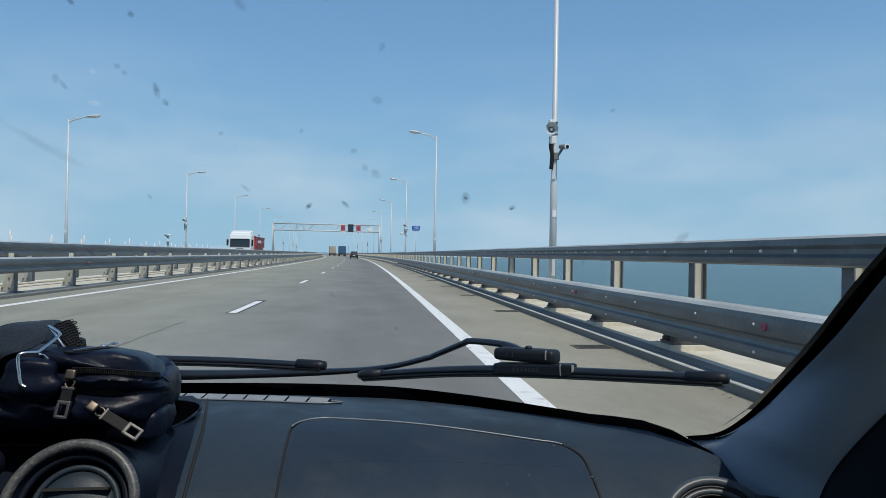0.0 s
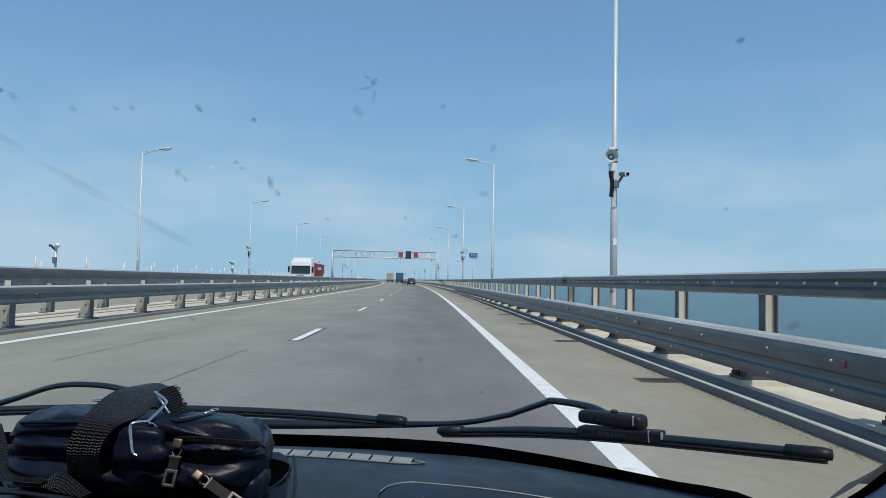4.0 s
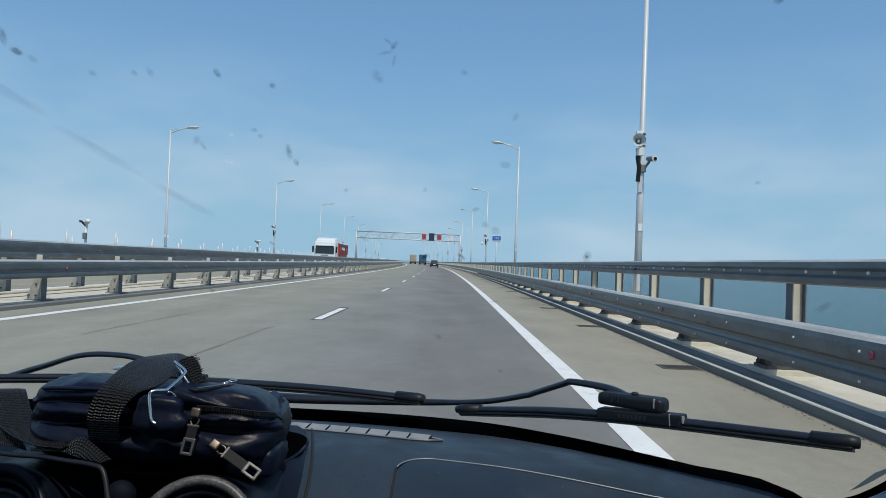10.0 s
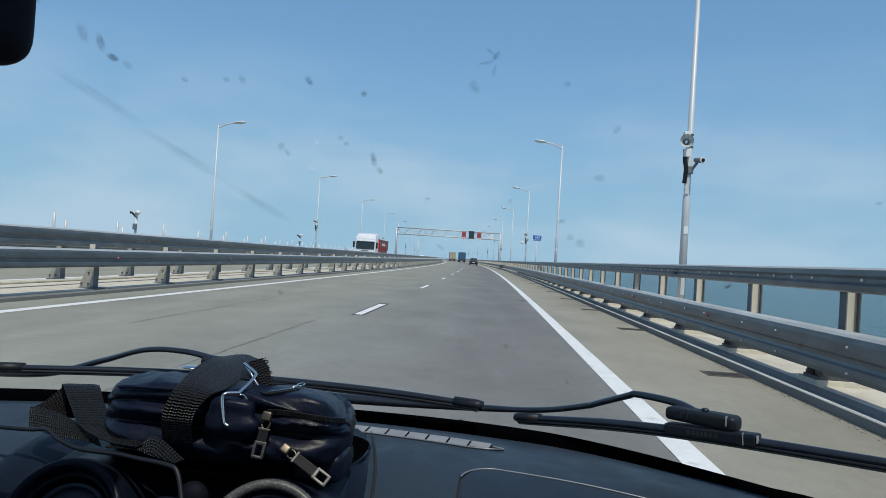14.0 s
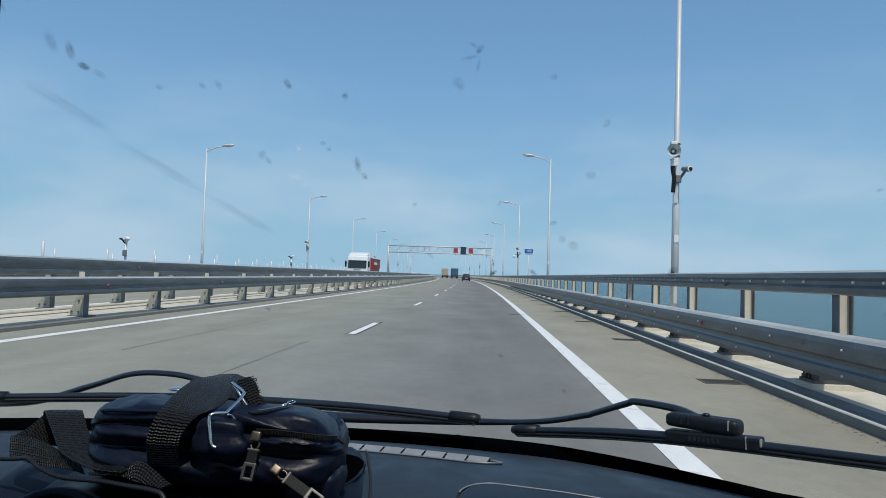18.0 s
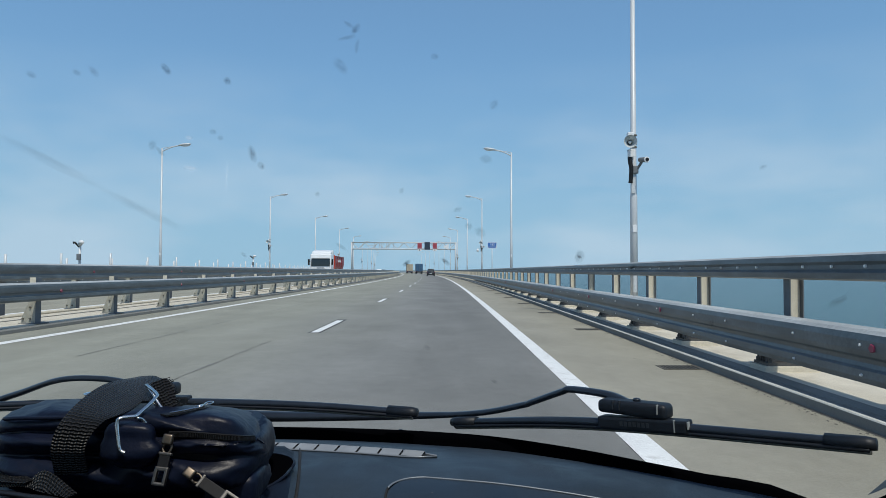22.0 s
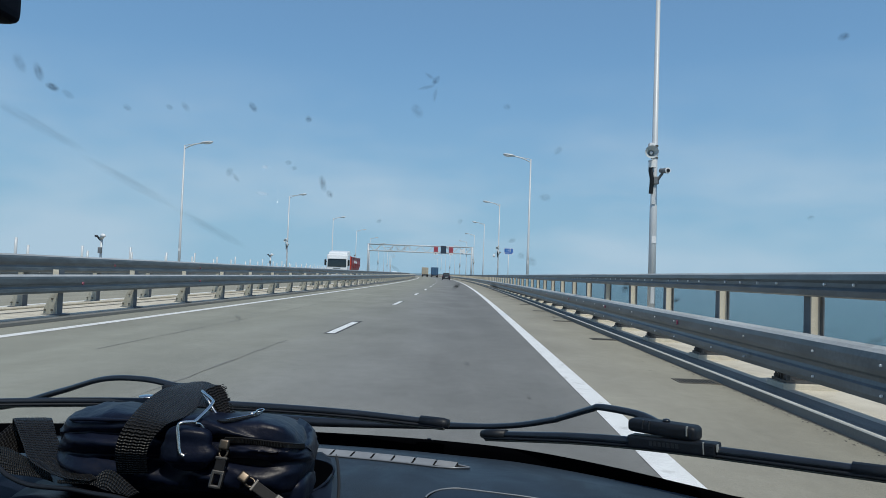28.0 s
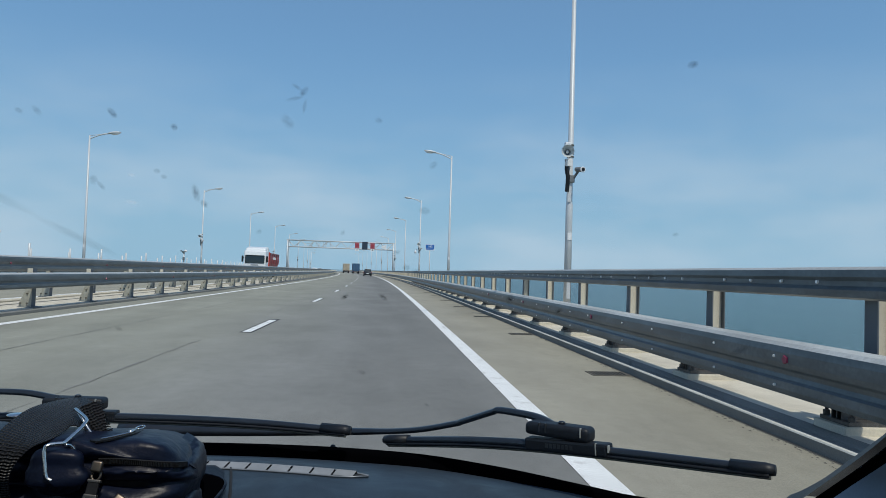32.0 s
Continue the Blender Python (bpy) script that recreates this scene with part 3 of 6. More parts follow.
# sun on the kerb's top edge, put in as a paler strip
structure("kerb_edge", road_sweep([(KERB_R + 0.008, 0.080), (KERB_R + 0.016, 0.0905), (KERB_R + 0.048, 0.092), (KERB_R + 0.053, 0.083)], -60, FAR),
          KERB_TOP, "pale upper edge of the kerb, sunlight put into its colour", "kerb")
structure("kerb_joint", road_sweep([(KERB_R - 0.028, 0.003), (KERB_R + 0.002, 0.004)], -60, FAR), TAR, "dark sealed joint at the foot of the kerb", "road joint")
structure("kerb_median", road_sweep([(KERB_L, -0.05), (KERB_L - 0.01, 0.06), (KERB_L - 0.16, 0.07), (KERB_L - 0.17, 0.03), (KERB_L - 0.24, 0.03)], -60, FAR),
          KERB, "stained grey concrete kerb along the median", "kerb")

# markings, a hair above the asphalt
structure("edge_line_outer", road_sweep([(LINE_R - 0.10, 0.004), (LINE_R + 0.10, 0.004)], -60, FAR), PAINT,
          "solid white edge line beside the hard shoulder", "road marking")
structure("edge_line_median", road_sweep([(LINE_L - 0.11, 0.004), (LINE_L + 0.11, 0.004)], -60, FAR), PAINT,
          "solid white edge line along the median", "road marking")
structure("edge_line_opposite", road_sweep([(-11.25, 0.004), (-11.07, 0.004)], -60, FAR), PAINT,
          "solid white edge line of the opposite carriageway", "road marking")
DASH_Y0 = 12.5 - 24
for k in range(36):
    y0 = DASH_Y0 + 12 * k
    tagged(part("lane_dash", road_sweep([(LANE - 0.075, 0.005), (LANE + 0.075, 0.005)], 0, 0, ys=[y0, y0 + 1.5, y0 + 3.0]), PAINT),
           "short white dash of the broken lane line", "road marking", "lane dashes", "structure")
    if k < 14:
        tagged(part("dash_primer", road_sweep([(LANE - 0.115, 0.002), (LANE + 0.115, 0.002)], 0, 0, ys=[y0 - 0.08, y0 + 1.5, y0 + 3.30]), TAR),
               "dark tar edge round a lane dash", "road marking", "dash edges", "structure")
# paving joints: broken dark lines along the lanes, an expansion joint across
random.seed(31)
for x0, runs in ((LANE - 0.42, ((3.0, 11.0), (17.0, 30.0), (36.0, 60.0))), (-4.9, ((9.0, 24.0), (27.0, 62.0), (70.0, 110.0)))):
    for a, b in runs:
        ys = [a + (b - a) * k / 24 for k in range(25)]
        bm = bmesh.new()
        side = [[bm.verts.new((x0 + bend(y) + random.uniform(-0.02, 0.02) + s * random.uniform(0.004, 0.014), y, 0.003)) for s in (-1, 1)] for y in ys]
        for p, q in zip(side, side[1:]):
            bm.faces.new((p[0], p[1], q[1], q[0]))
        structure("paving_joint", bm, JOINT, "thin dark joint between two strips of asphalt", "road joint")
structure("expansion_joint", road_sweep([(KERB_L + 0.05, 0.003), (KERB_R - 0.03, 0.003)], 0, 0, ys=[84.0, 84.18, 84.36]), TAR, "dark expansion joint across the carriageway", "road joint")
bm = bmesh.new()
for k in range(900):
    y = 2.0 + 34.0 * random.random() ** 1.5
    x = KERB_R - 0.028 - 0.09 * random.random() ** 2.2
    r = random.uniform(0.003, 0.011)
    turn = random.uniform(0, 6.28)
    ring = [bm.verts.new((x + bend(y) + r * random.uniform(0.6, 1.3) * math.cos(turn + 1.2566 * j), y + r * 1.6 * random.uniform(0.6, 1.3) * math.sin(turn + 1.2566 * j), 0.001)) for j in range(5)]
    peak = bm.verts.new((x + bend(y), y, 0.001 + r * 0.6))
    for j in range(5):
        bm.faces.new((ring[j], ring[(j + 1) % 5], peak))
structure("kerb_grit", bm, mat("loose_grit", (0.14, 0.13, 0.11), 0.9, var=0.3, scale=20, island=0.4), "loose grit and dirt gathered along the kerb", "grit", kind="stuff")
# ---- steel barriers ----


def beam_profile(kind, lift=0.0):
    """Profiles (out from the post towards the traffic, up) of the rail kinds."""
    if kind == "top":
        return [(0.00, 1.10), (0.06, 1.06), (0.085, 1.075), (0.095, 1.13), (0.06, 1.16), (0.06, 1.20), (0.095, 1.23), (0.09, 1.285), (0.06, 1.305), (0.0, 1.31), (-0.02, 1.30),
                (-0.02, 1.11)]
    if lift:
        return [(o, 0.565 + (z - 0.262) * 0.69) for o, z in beam_profile(kind)]
    return [(0.07, 0.305), (0.15, 0.262), (0.195, 0.275), (0.215, 0.320), (0.213, 0.378), (0.188, 0.398), (0.178, 0.43), (0.188, 0.465), (0.212, 0.490), (0.220, 0.53), (0.222, 0.61), (0.212, 0.660), (0.175, 0.688),
            (0.06, 0.70), (0.05, 0.68), (0.05, 0.32)]


def i_post():
    """A broad-flanged steel post, 1.2 m, behind its rails; traffic side towards -x, standing at z 0."""
    bm = bmesh.new()
    box(bm, 0.022, 0.034, -0.068, 0.068, 0.0, 1.19)
    box(bm, 0.158, 0.170, -0.068, 0.068, 0.0, 1.19)
    box(bm, 0.034, 0.158, -0.006, 0.006, 0.0, 1.19)
    return bm


def foot_bm():
    bm = bmesh.new()
    box(bm, -0.30, 0.28, -0.18, 0.18, -0.01, 0.06, bevel=0.012)
    return bm


def plate_bm():
    bm = bmesh.new()
    box(bm, -0.26, 0.24, -0.16, 0.16, 0.06, 0.09)
    for bx in (-0.22, 0.0, 0.21):
        for sy in (-1, 1):
            tube(bm, [(bx, 0.14 * sy, 0.08), (bx, 0.14 * sy, 0.19)], 0.013, sides=6)
            tube(bm, [(bx, 0.14 * sy, 0.09), (bx, 0.14 * sy, 0.125)], 0.025, sides=6)
    for gx in (0.030, 0.105, 0.180):
        box(bm, gx, gx + 0.01, -0.15, -0.10, 0.085, 0.20)
        box(bm, gx, gx + 0.01, 0.10, 0.15, 0.085, 0.20)
    for gy in (-0.055, 0.0, 0.055):             # upright plates on the traffic side
        box(bm, -0.24, 0.024, gy - 0.006, gy + 0.006, 0.088, 0.27)
    for sy in (-1, 1):                          # gussets from the plate up to the post
        for gx in (0.020, 0.160):
            v = [bm.verts.new((gx + dx, sy * y, z)) for dx in (0.0, 0.012) for y, z in ((0.165, 0.088), (0.165, 0.13), (0.069, 0.36), (0.069, 0.088))]
            bm.faces.new(v[:4])
            bm.faces.new(v[4:])
            for k in range(4):
                bm.faces.new((v[k], v[(k + 1) % 4], v[4 + (k + 1) % 4], v[4 + k]))
    return bm


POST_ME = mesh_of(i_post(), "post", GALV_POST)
POST_ME.materials.append(GALV_SHADE)
# flanges get the darker tone: painted shade against the sunlit web
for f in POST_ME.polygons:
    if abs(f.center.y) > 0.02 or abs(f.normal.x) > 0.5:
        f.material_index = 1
FOOT_ME = mesh_of(foot_bm(), "foot_block", CONCRETE)
PLATE_ME = mesh_of(plate_bm(), "base_plate", mat("dark_bolts", (0.10, 0.10, 0.10), 0.5, 0.6, var=0.2, scale=30))
BEAM_OUT = 0.20                                 # how far the guard beam stands out on its spacers
SPACER_ME = mesh_of(a_box(-BEAM_OUT - 0.06, 0.024, -0.05, 0.05, 0.30, 0.52, bevel=0.008), "spacer", GALV_SHADE)
bm = bmesh.new()
bmesh.ops.create_cone(bm, cap_ends=True, segments=5, radius1=0.038, radius2=0.032, depth=0.02, matrix=pose(-0.226, 0, 0.56, 0, -90, 0))
REFLECTOR_ME = mesh_of(bm, "reflector", RED)


def sunlit_top(rail):
    """Puts the sun on a rail's upper faces into their colour."""
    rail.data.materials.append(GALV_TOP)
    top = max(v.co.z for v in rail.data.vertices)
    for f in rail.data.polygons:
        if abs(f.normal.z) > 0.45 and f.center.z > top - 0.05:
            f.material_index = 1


def barrier(name, x, side, label, y_first, count, step, shown=60, feet=True, lift=0.0):
    """A two-rail steel barrier; side: -1 faces -x, +1 faces +x."""
    root = thing(name, (0, 0, 0), label, "crash barrier")
    face, reach = -side, 0.0 if lift else BEAM_OUT
    for rail_name, kind in (("top_rail", "top"), ("guard_beam", "low")):
        out = reach if kind == "low" else 0.0
        prof = [(x - face * (o + out), z + 0.015 * (out > 0) * (1.15 - z)) for o, z in beam_profile(kind, lift)]
        sunlit_top(part(rail_name, road_sweep(prof, -24, FAR, closed=True), GALV, root))
    for k in range(count):
        y = y_first + step * k
        m = on_road(x, y, 0.10) @ (Matrix.Identity(4) if side < 0 else pose(0, 0, 0, 0, 0, 180))
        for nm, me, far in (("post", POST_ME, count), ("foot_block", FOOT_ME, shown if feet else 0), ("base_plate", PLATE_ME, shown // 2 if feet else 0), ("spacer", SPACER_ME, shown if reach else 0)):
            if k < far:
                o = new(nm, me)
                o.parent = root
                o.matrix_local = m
        if k % 2 == 0 and k < shown:
            o = new("reflector", REFLECTOR_ME)
            o.parent = root
            o.matrix_local = on_road(x - face * reach, y + 0.35, lift * 0.72 + 0.008) @ (Matrix.Identity(4) if side < 0 else pose(0, 0, 0, 0, 0, 180))
            o["label"] = "small red reflector"
    # bolt heads on the rails
    bm = bmesh.new()
    for k in range(min(count, 42)):
        for j in range(5):
            y = y_first + step * (k + j / 5)
            spots = [(0.060, 1.188)] if j else []
            if j in (1, 3):
                spots += [(0.219 + reach, 0.580 + 0.72 * lift), (0.213 + reach, 0.350 + 0.99 * lift)]
            for o, z in spots:
                c = Vector((x - face * (o + 0.006) + bend(y), y, z))
                r = 0.018 if z > 1 else 0.013
                tube(bm, [c + Vector((face * 0.008, 0, 0)), c - Vector((face * 0.010, 0, 0))], [r, r * 0.8], sides=6)
    part("bolt_heads", bm, BOLT, root, "bright zinc bolt heads")["kind"] = "stuff"
    return root


barrier("crash_barrier", RAIL_R, -1, "weathered two-rail galvanised steel barrier along the bridge's outer edge", 7.38 - 2.5 * 5, 160, 2.5, shown=60)


def brace_plate_bm(top):
    """A flat steel plate beside a median post, flaring out behind it towards the ground; two bolts hold it."""
    bm = bmesh.new()
    outline = ((0.03, 0.0), (0.30, 0.0), (0.28, 0.12), (0.15, 0.42), (0.14, top), (0.03, top))
    v = [bm.verts.new((x, y, z)) for y in (0.100, 0.108) for x, z in outline]
    n = len(outline)
    bm.faces.new(v[:n][::-1])
    bm.faces.new(v[n:])
    for k in range(n):
        bm.faces.new((v[k], v[(k + 1) % n], v[n + (k + 1) % n], v[n + k]))
    return bm


def short_post_bm(top):
    bm = bmesh.new()
    box(bm, 0.022, 0.034, -0.09, 0.10, 0.0, top)
    box(bm, 0.128, 0.140, -0.09, 0.10, 0.0, top)
    box(bm, 0.034, 0.128, 0.090, 0.100, 0.0, top)
    return bm


def median_barrier(x, side, label, y_first, count, step, z0, z1, top):
    """One broad guard beam on short posts whose ends stand up behind it."""
    root = thing("median_barrier", (0, 0, 0), label, "crash barrier")
    prof = [(x + side * o, z0 + (z - 0.262) * (z1 - z0) / 0.438) for o, z in beam_profile("low")]
    sunlit_top(part("guard_beam", road_sweep(prof, -24, FAR, closed=True), GALV, root))
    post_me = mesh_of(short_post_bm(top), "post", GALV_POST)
    post_me.materials.append(GALV_SHADE)
    # shade on the faces towards the traffic, put in as the darker tone
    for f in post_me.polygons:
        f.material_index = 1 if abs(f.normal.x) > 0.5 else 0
    base_me = mesh_of(a_box(-0.10, 0.30, -0.16, 0.18, 0.0, 0.022, bevel=0.004), "base_plate", GALV_SHADE)
    plate_me = mesh_of(brace_plate_bm(min(top, z0 + 0.2)), "brace_plate", BRACE)
    nut_me = mesh_of(a_tube([(0.11, 0.108, 0.1), (0.11, 0.135, 0.1)], 0.02, sides=6), "plate_bolt", IRON)
    turn = Matrix.Identity(4) if side < 0 else pose(0, 0, 0, 0, 0, 180)
    flip = Matrix.Identity(4) if side > 0 else Matrix.Diagonal((1, -1, 1, 1))
    for k in range(count):
        y = y_first + step * k
        for nm, me, far in (("post", post_me, count), ("brace_plate", plate_me, 60), ("base_plate", base_me, 40)):
            if k < far:
                o = new(nm, me)
                o.parent = root
                o.matrix_local = on_road(x, y, 0.08) @ turn @ flip
        if k < 22:
            for up, out in ((0.0, 0.0), (0.0, 0.14), (0.22, 0.0)):
                o = new("plate_bolt", nut_me)
                o.parent = root
                o.matrix_local = on_road(x, y, 0.08) @ turn @ flip @ pose(out, 0, up)
        if k % 2 == 0 and k < 60:
            o = new("reflector", REFLECTOR_ME)
            o.parent = root
            o.matrix_local = on_road(x, y + 0.35, (z0 + z1) / 2 - 0.56) @ turn
            o["label"] = "small red reflector"
        if k < 40:
            o = new("bolt_head", BOLT_ME)
            o.parent = root
            o.matrix_local = on_road(x + side * 0.17, y + 0.06, (z0 + z1) / 2)
    return root


bm = bmesh.new()
bmesh.ops.create_uvsphere(bm, u_segments=8, v_segments=6, radius=0.022)
BOLT_ME = mesh_of(bm, "bolt_head", BOLT, True)
median_barrier(MEDIAN_R, 1, "weathered single-beam steel barrier on the concrete median", 13.35 - 3.1 * 6, 130, 3.1, 0.53, 0.885, 0.90)
median_barrier(MEDIAN_L, 1, "tall single-beam steel barrier beside the opposite carriageway", 12.1 - 3.1 * 6, 130, 3.1, 0.87, 1.28, 1.15)
structure("median_pipe", road_sweep([(-9.42 + 0.03 * math.cos(2 * math.pi * k / 8), 0.13 + 0.03 * math.sin(2 * math.pi * k / 8)) for k in range(8)], -60, FAR, closed=True), CONCRETE,
          "pale service pipe lying along the median", "pipe")
structure("median_channel", road_sweep([(-8.86, 0.108), (-8.76, 0.108)], -60, FAR), KERB, "dark drainage slot along the median", "drain")
barrier("crash_barrier", RAIL_FAR, 1, "two-rail galvanised steel barrier on the far edge of the bridge", 10 - 3.1 * 6, 90, 3.1, shown=0, feet=False, lift=0.3)

# ---- drain grates in the shoulder ----


def grate():
    root = thing("drain_grate", (0, 0, 0), "rusty cast iron drain grate set in the dusty shoulder", "drain grate", "shoulder drains")
    bm = bmesh.new()
    for x0, x1, y0, y1 in ((-0.24, 0.24, -0.17, -0.14), (-0.24, 0.24, 0.14, 0.17), (-0.24, -0.21, -0.14, 0.14), (0.21, 0.24, -0.14, 0.14)):
        box(bm, x0, x1, y0, y1, -0.02, 0.008)
    part("grate_frame", bm, IRON, root)
    # thin black sheet that puts in the shade of the pit
    part("sump_shade", a_box(-0.21, 0.21, -0.14, 0.14, 0.001, 0.003), GROOVE, root)
    for k in range(9):
        x = -0.19 + 0.0475 * k
        part("bar", a_box(x - 0.009, x + 0.009, -0.14, 0.14, 0.003, 0.010), IRON, root)
    return root


first = grate()
first.matrix_basis = on_road(2.72, 8.2)
for k in range(1, 12):
    copy_thing(first, on_road(2.72, 8.2 + 5.2 * k))
copy_thing(first, on_road(2.72, 3.0))

# ---- street lamps ----


HORN = mat("pale_horn", (0.52, 0.56, 0.57), 0.5, var=0.08)
GREYCASE = mat("grey_camera_case", (0.16, 0.17, 0.18), 0.5, var=0.15)


def street_lamp(arm_dir, gear, dome):
    """A tapered steel lamp column, 8.8 m; arm_dir: towards the road; gear: loudspeaker and camera."""
    extra = " with a loudspeaker and cameras" if gear else ""
    root = thing("street_lamp", (0, 0, 0), "tall tapered galvanised street lamp" + extra, "street lamp", "lamps along the bridge")
    part("pole", a_tube([(0, 0, 0), (0, 0, 2.8), (0, 0, 2.85), (0, 0, 8.75)], [0.088, 0.082, 0.072, 0.045], sides=14), POLE, root, smooth=True)
    part("base_flange", a_box(-0.2, 0.2, -0.2, 0.2, 0, 0.03, bevel=0.01), POLE, root)
    part("service_door", a_box(-0.045, 0.045, -0.094, -0.078, 0.55, 1.05, bevel=0.006), POLE, root)
    d = arm_dir
    part("arm", a_tube(spline([(0, 0, 8.55), (0.35 * d, 0, 8.72), (0.75 * d, 0, 8.86), (1.15 * d, 0, 8.93)]), 0.035, sides=8), POLE, root, smooth=True)
    part("upper_stay", a_tube([(0, 0, 8.75), (0.6 * d, 0, 8.86), (1.1 * d, 0, 8.96)], 0.02, sides=6), POLE, root)
    head = bmesh.new()
    bmesh.ops.create_uvsphere(head, u_segments=16, v_segments=8, radius=1.0, matrix=Matrix.LocRotScale((1.42 * d, 0, 8.99), Euler((0, -0.12 * d, 0)), (0.42, 0.15, 0.085)))
    hd = part("lamp_head", head, POLE, root, smooth=True)
    lens = bmesh.new()
    bmesh.ops.create_uvsphere(lens, u_segments=14, v_segments=7, radius=1.0, matrix=Matrix.LocRotScale((1.5 * d, 0, 8.955), Euler((0, -0.12 * d, 0)), (0.28, 0.12, 0.085)))
    part("lens", lens, SIGNWHITE, hd, "pale glass lens", smooth=True)
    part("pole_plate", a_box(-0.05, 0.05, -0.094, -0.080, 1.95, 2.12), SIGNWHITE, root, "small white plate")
    if gear:
        horn = bmesh.new()
        tube(horn, [(-0.12, -0.10, 4.02), (-0.135, -0.17, 4.02), (-0.15, -0.25, 4.02), (-0.165, -0.34, 4.02), (-0.175, -0.40, 4.02), (-0.178, -0.415, 4.02)],
             [0.035, 0.045, 0.065, 0.105, 0.145, 0.150], sides=20, caps=False)
        ls = part("loudspeaker", horn, HORN, root, "pale grey open horn loudspeaker", smooth=True)
        bm = bmesh.new()
        bmesh.ops.create_uvsphere(bm, u_segments=12, v_segments=8, radius=0.04, matrix=Matrix.Translation((-0.155, -0.27, 4.02)))
        part("horn_plug", bm, SIGNWHITE, ls, "white plug in the horn's throat", smooth=True)
        part("horn_driver", a_tube([(-0.10, 0.02, 4.02), (-0.12, -0.11, 4.02)], [0.06, 0.055], sides=14), HORN, ls, smooth=True)
        part("upper_box", a_box(-0.17, -0.03, -0.17, -0.03, 4.14, 4.28, bevel=0.015), SIGNWHITE, root, "small white connection box")
        part("junction_box", a_box(-0.16, -0.01, -0.19, -0.07, 3.70, 3.88, bevel=0.015), SIGNWHITE, root, "white junction box")
        for z in (4.22, 4.02, 3.94, 3.42):
            part("clamp", a_tube([(0, 0, z), (0, 0, z + 0.03)], 0.082, sides=14), IRON, root, "dark steel clamp")
        part("cable", a_tube(spline([(-0.10, -0.12, 3.86), (-0.12, -0.12, 3.65), (-0.09, -0.13, 3.45), (-0.09, -0.11, 3.25), (-0.10, -0.10, 3.10)]), [0.075, 0.07, 0.06, 0.055] + [0.05] * 29, sides=9), BLACK, root, "sagging black cable sleeve", smooth=True)
        cm = part("camera", a_tube([(0.12, -0.12, 3.64), (0.19, -0.40, 3.60)], [0.055, 0.062], sides=14), GREYCASE, root, "grey bullet camera", smooth=True)
        part("camera_face", a_tube([(0.192, -0.405, 3.60), (0.196, -0.42, 3.60)], [0.070, 0.066], sides=16), SIGNWHITE, cm, "white front ring")
        part("camera_lens", a_tube([(0.1965, -0.421, 3.60), (0.199, -0.43, 3.60)], [0.045, 0.043], sides=16), BLACK, cm, "black lens")
        part("camera_arm", a_tube([(0.0, -0.07, 3.42), (0.06, -0.13, 3.44), (0.13, -0.18, 3.56), (0.14, -0.20, 3.62)], 0.032, sides=8), GREYCASE, root)
        part("back_plate", a_box(-0.075, 0.02, -0.100, -0.088, 2.86, 3.34, bevel=0.004), POLE, root, "flat grey plate strapped to the pole")
        part("camera_foot", a_box(-0.05, 0.08, -0.15, -0.06, 3.32, 3.50, bevel=0.02), GREYCASE, root)
        if dome:
            part("dome_arm", a_tube([(0, -0.05, 3.42), (-0.42, -0.1, 3.48), (-0.46, -0.1, 3.4)], 0.03, sides=7), SIGNWHITE, root)
            bm = bmesh.new()
            bmesh.ops.create_uvsphere(bm, u_segments=14, v_segments=9, radius=0.13, matrix=Matrix.LocRotScale((-0.46, -0.1, 3.22), None, (1, 1, 1.25)))
            part("dome_camera", bm, SIGNWHITE, root, "white dome camera", smooth=True)
    return root


LAMP_STEP = 28.0
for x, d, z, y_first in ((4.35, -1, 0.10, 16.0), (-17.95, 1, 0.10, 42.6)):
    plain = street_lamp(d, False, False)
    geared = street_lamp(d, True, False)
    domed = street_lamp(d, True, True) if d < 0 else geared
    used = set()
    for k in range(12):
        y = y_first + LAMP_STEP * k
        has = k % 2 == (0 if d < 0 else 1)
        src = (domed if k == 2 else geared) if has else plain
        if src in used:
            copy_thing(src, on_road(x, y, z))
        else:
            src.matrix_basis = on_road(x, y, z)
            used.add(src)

# ---- kilometre sign ----


def letters(text, size, material, parent, at, turn=(90, 0, 0), name="lettering", label=""):
    """Raised lettering in the built-in font, turned into a mesh."""
    cu = bpy.data.curves.new(name, "FONT")
    cu.body, cu.size, cu.extrude, cu.align_x, cu.align_y = text, size, 0.002, "CENTER", "CENTER"
    tmp = bpy.data.objects.new(name, cu)
    scene.collection.objects.link(tmp)
    bpy.context.view_layer.update()
    me = bpy.data.meshes.new_from_object(tmp.evaluated_get(bpy.context.evaluated_depsgraph_get()))
    bpy.data.objects.remove(tmp)
    bpy.data.curves.remove(cu)
    me.materials.clear()
    me.materials.append(material)
    ob = new(name, me)
    ob.parent = parent
    ob.matrix_local = pose(*at, *turn)
    if label:
        ob["label"] = label
    return ob


km = thing("kilometre_sign", (0, 0, 0), "small blue kilometre sign reading 143 on a thin steel post", "road sign")
km.matrix_basis = on_road(4.15, 57.0, 0.10)
part("sign_post", a_tube([(0, 0, 0), (0, 0, 3.15)], 0.035, sides=10), POLE, km, smooth=True)
plate = part("sign_plate", a_box(-0.38, 0.38, -0.055, -0.035, 2.95, 3.45, bevel=0.008), SIGNWHITE, km)
part("blue_field", a_box(-0.355, 0.355, -0.060, -0.054, 3.08, 3.425), SIGNBLUE, plate, "blue field")
letters("143", 0.30, SIGNWHITE, plate, (0, -0.063, 3.25), name="numerals", label="white numerals 143")
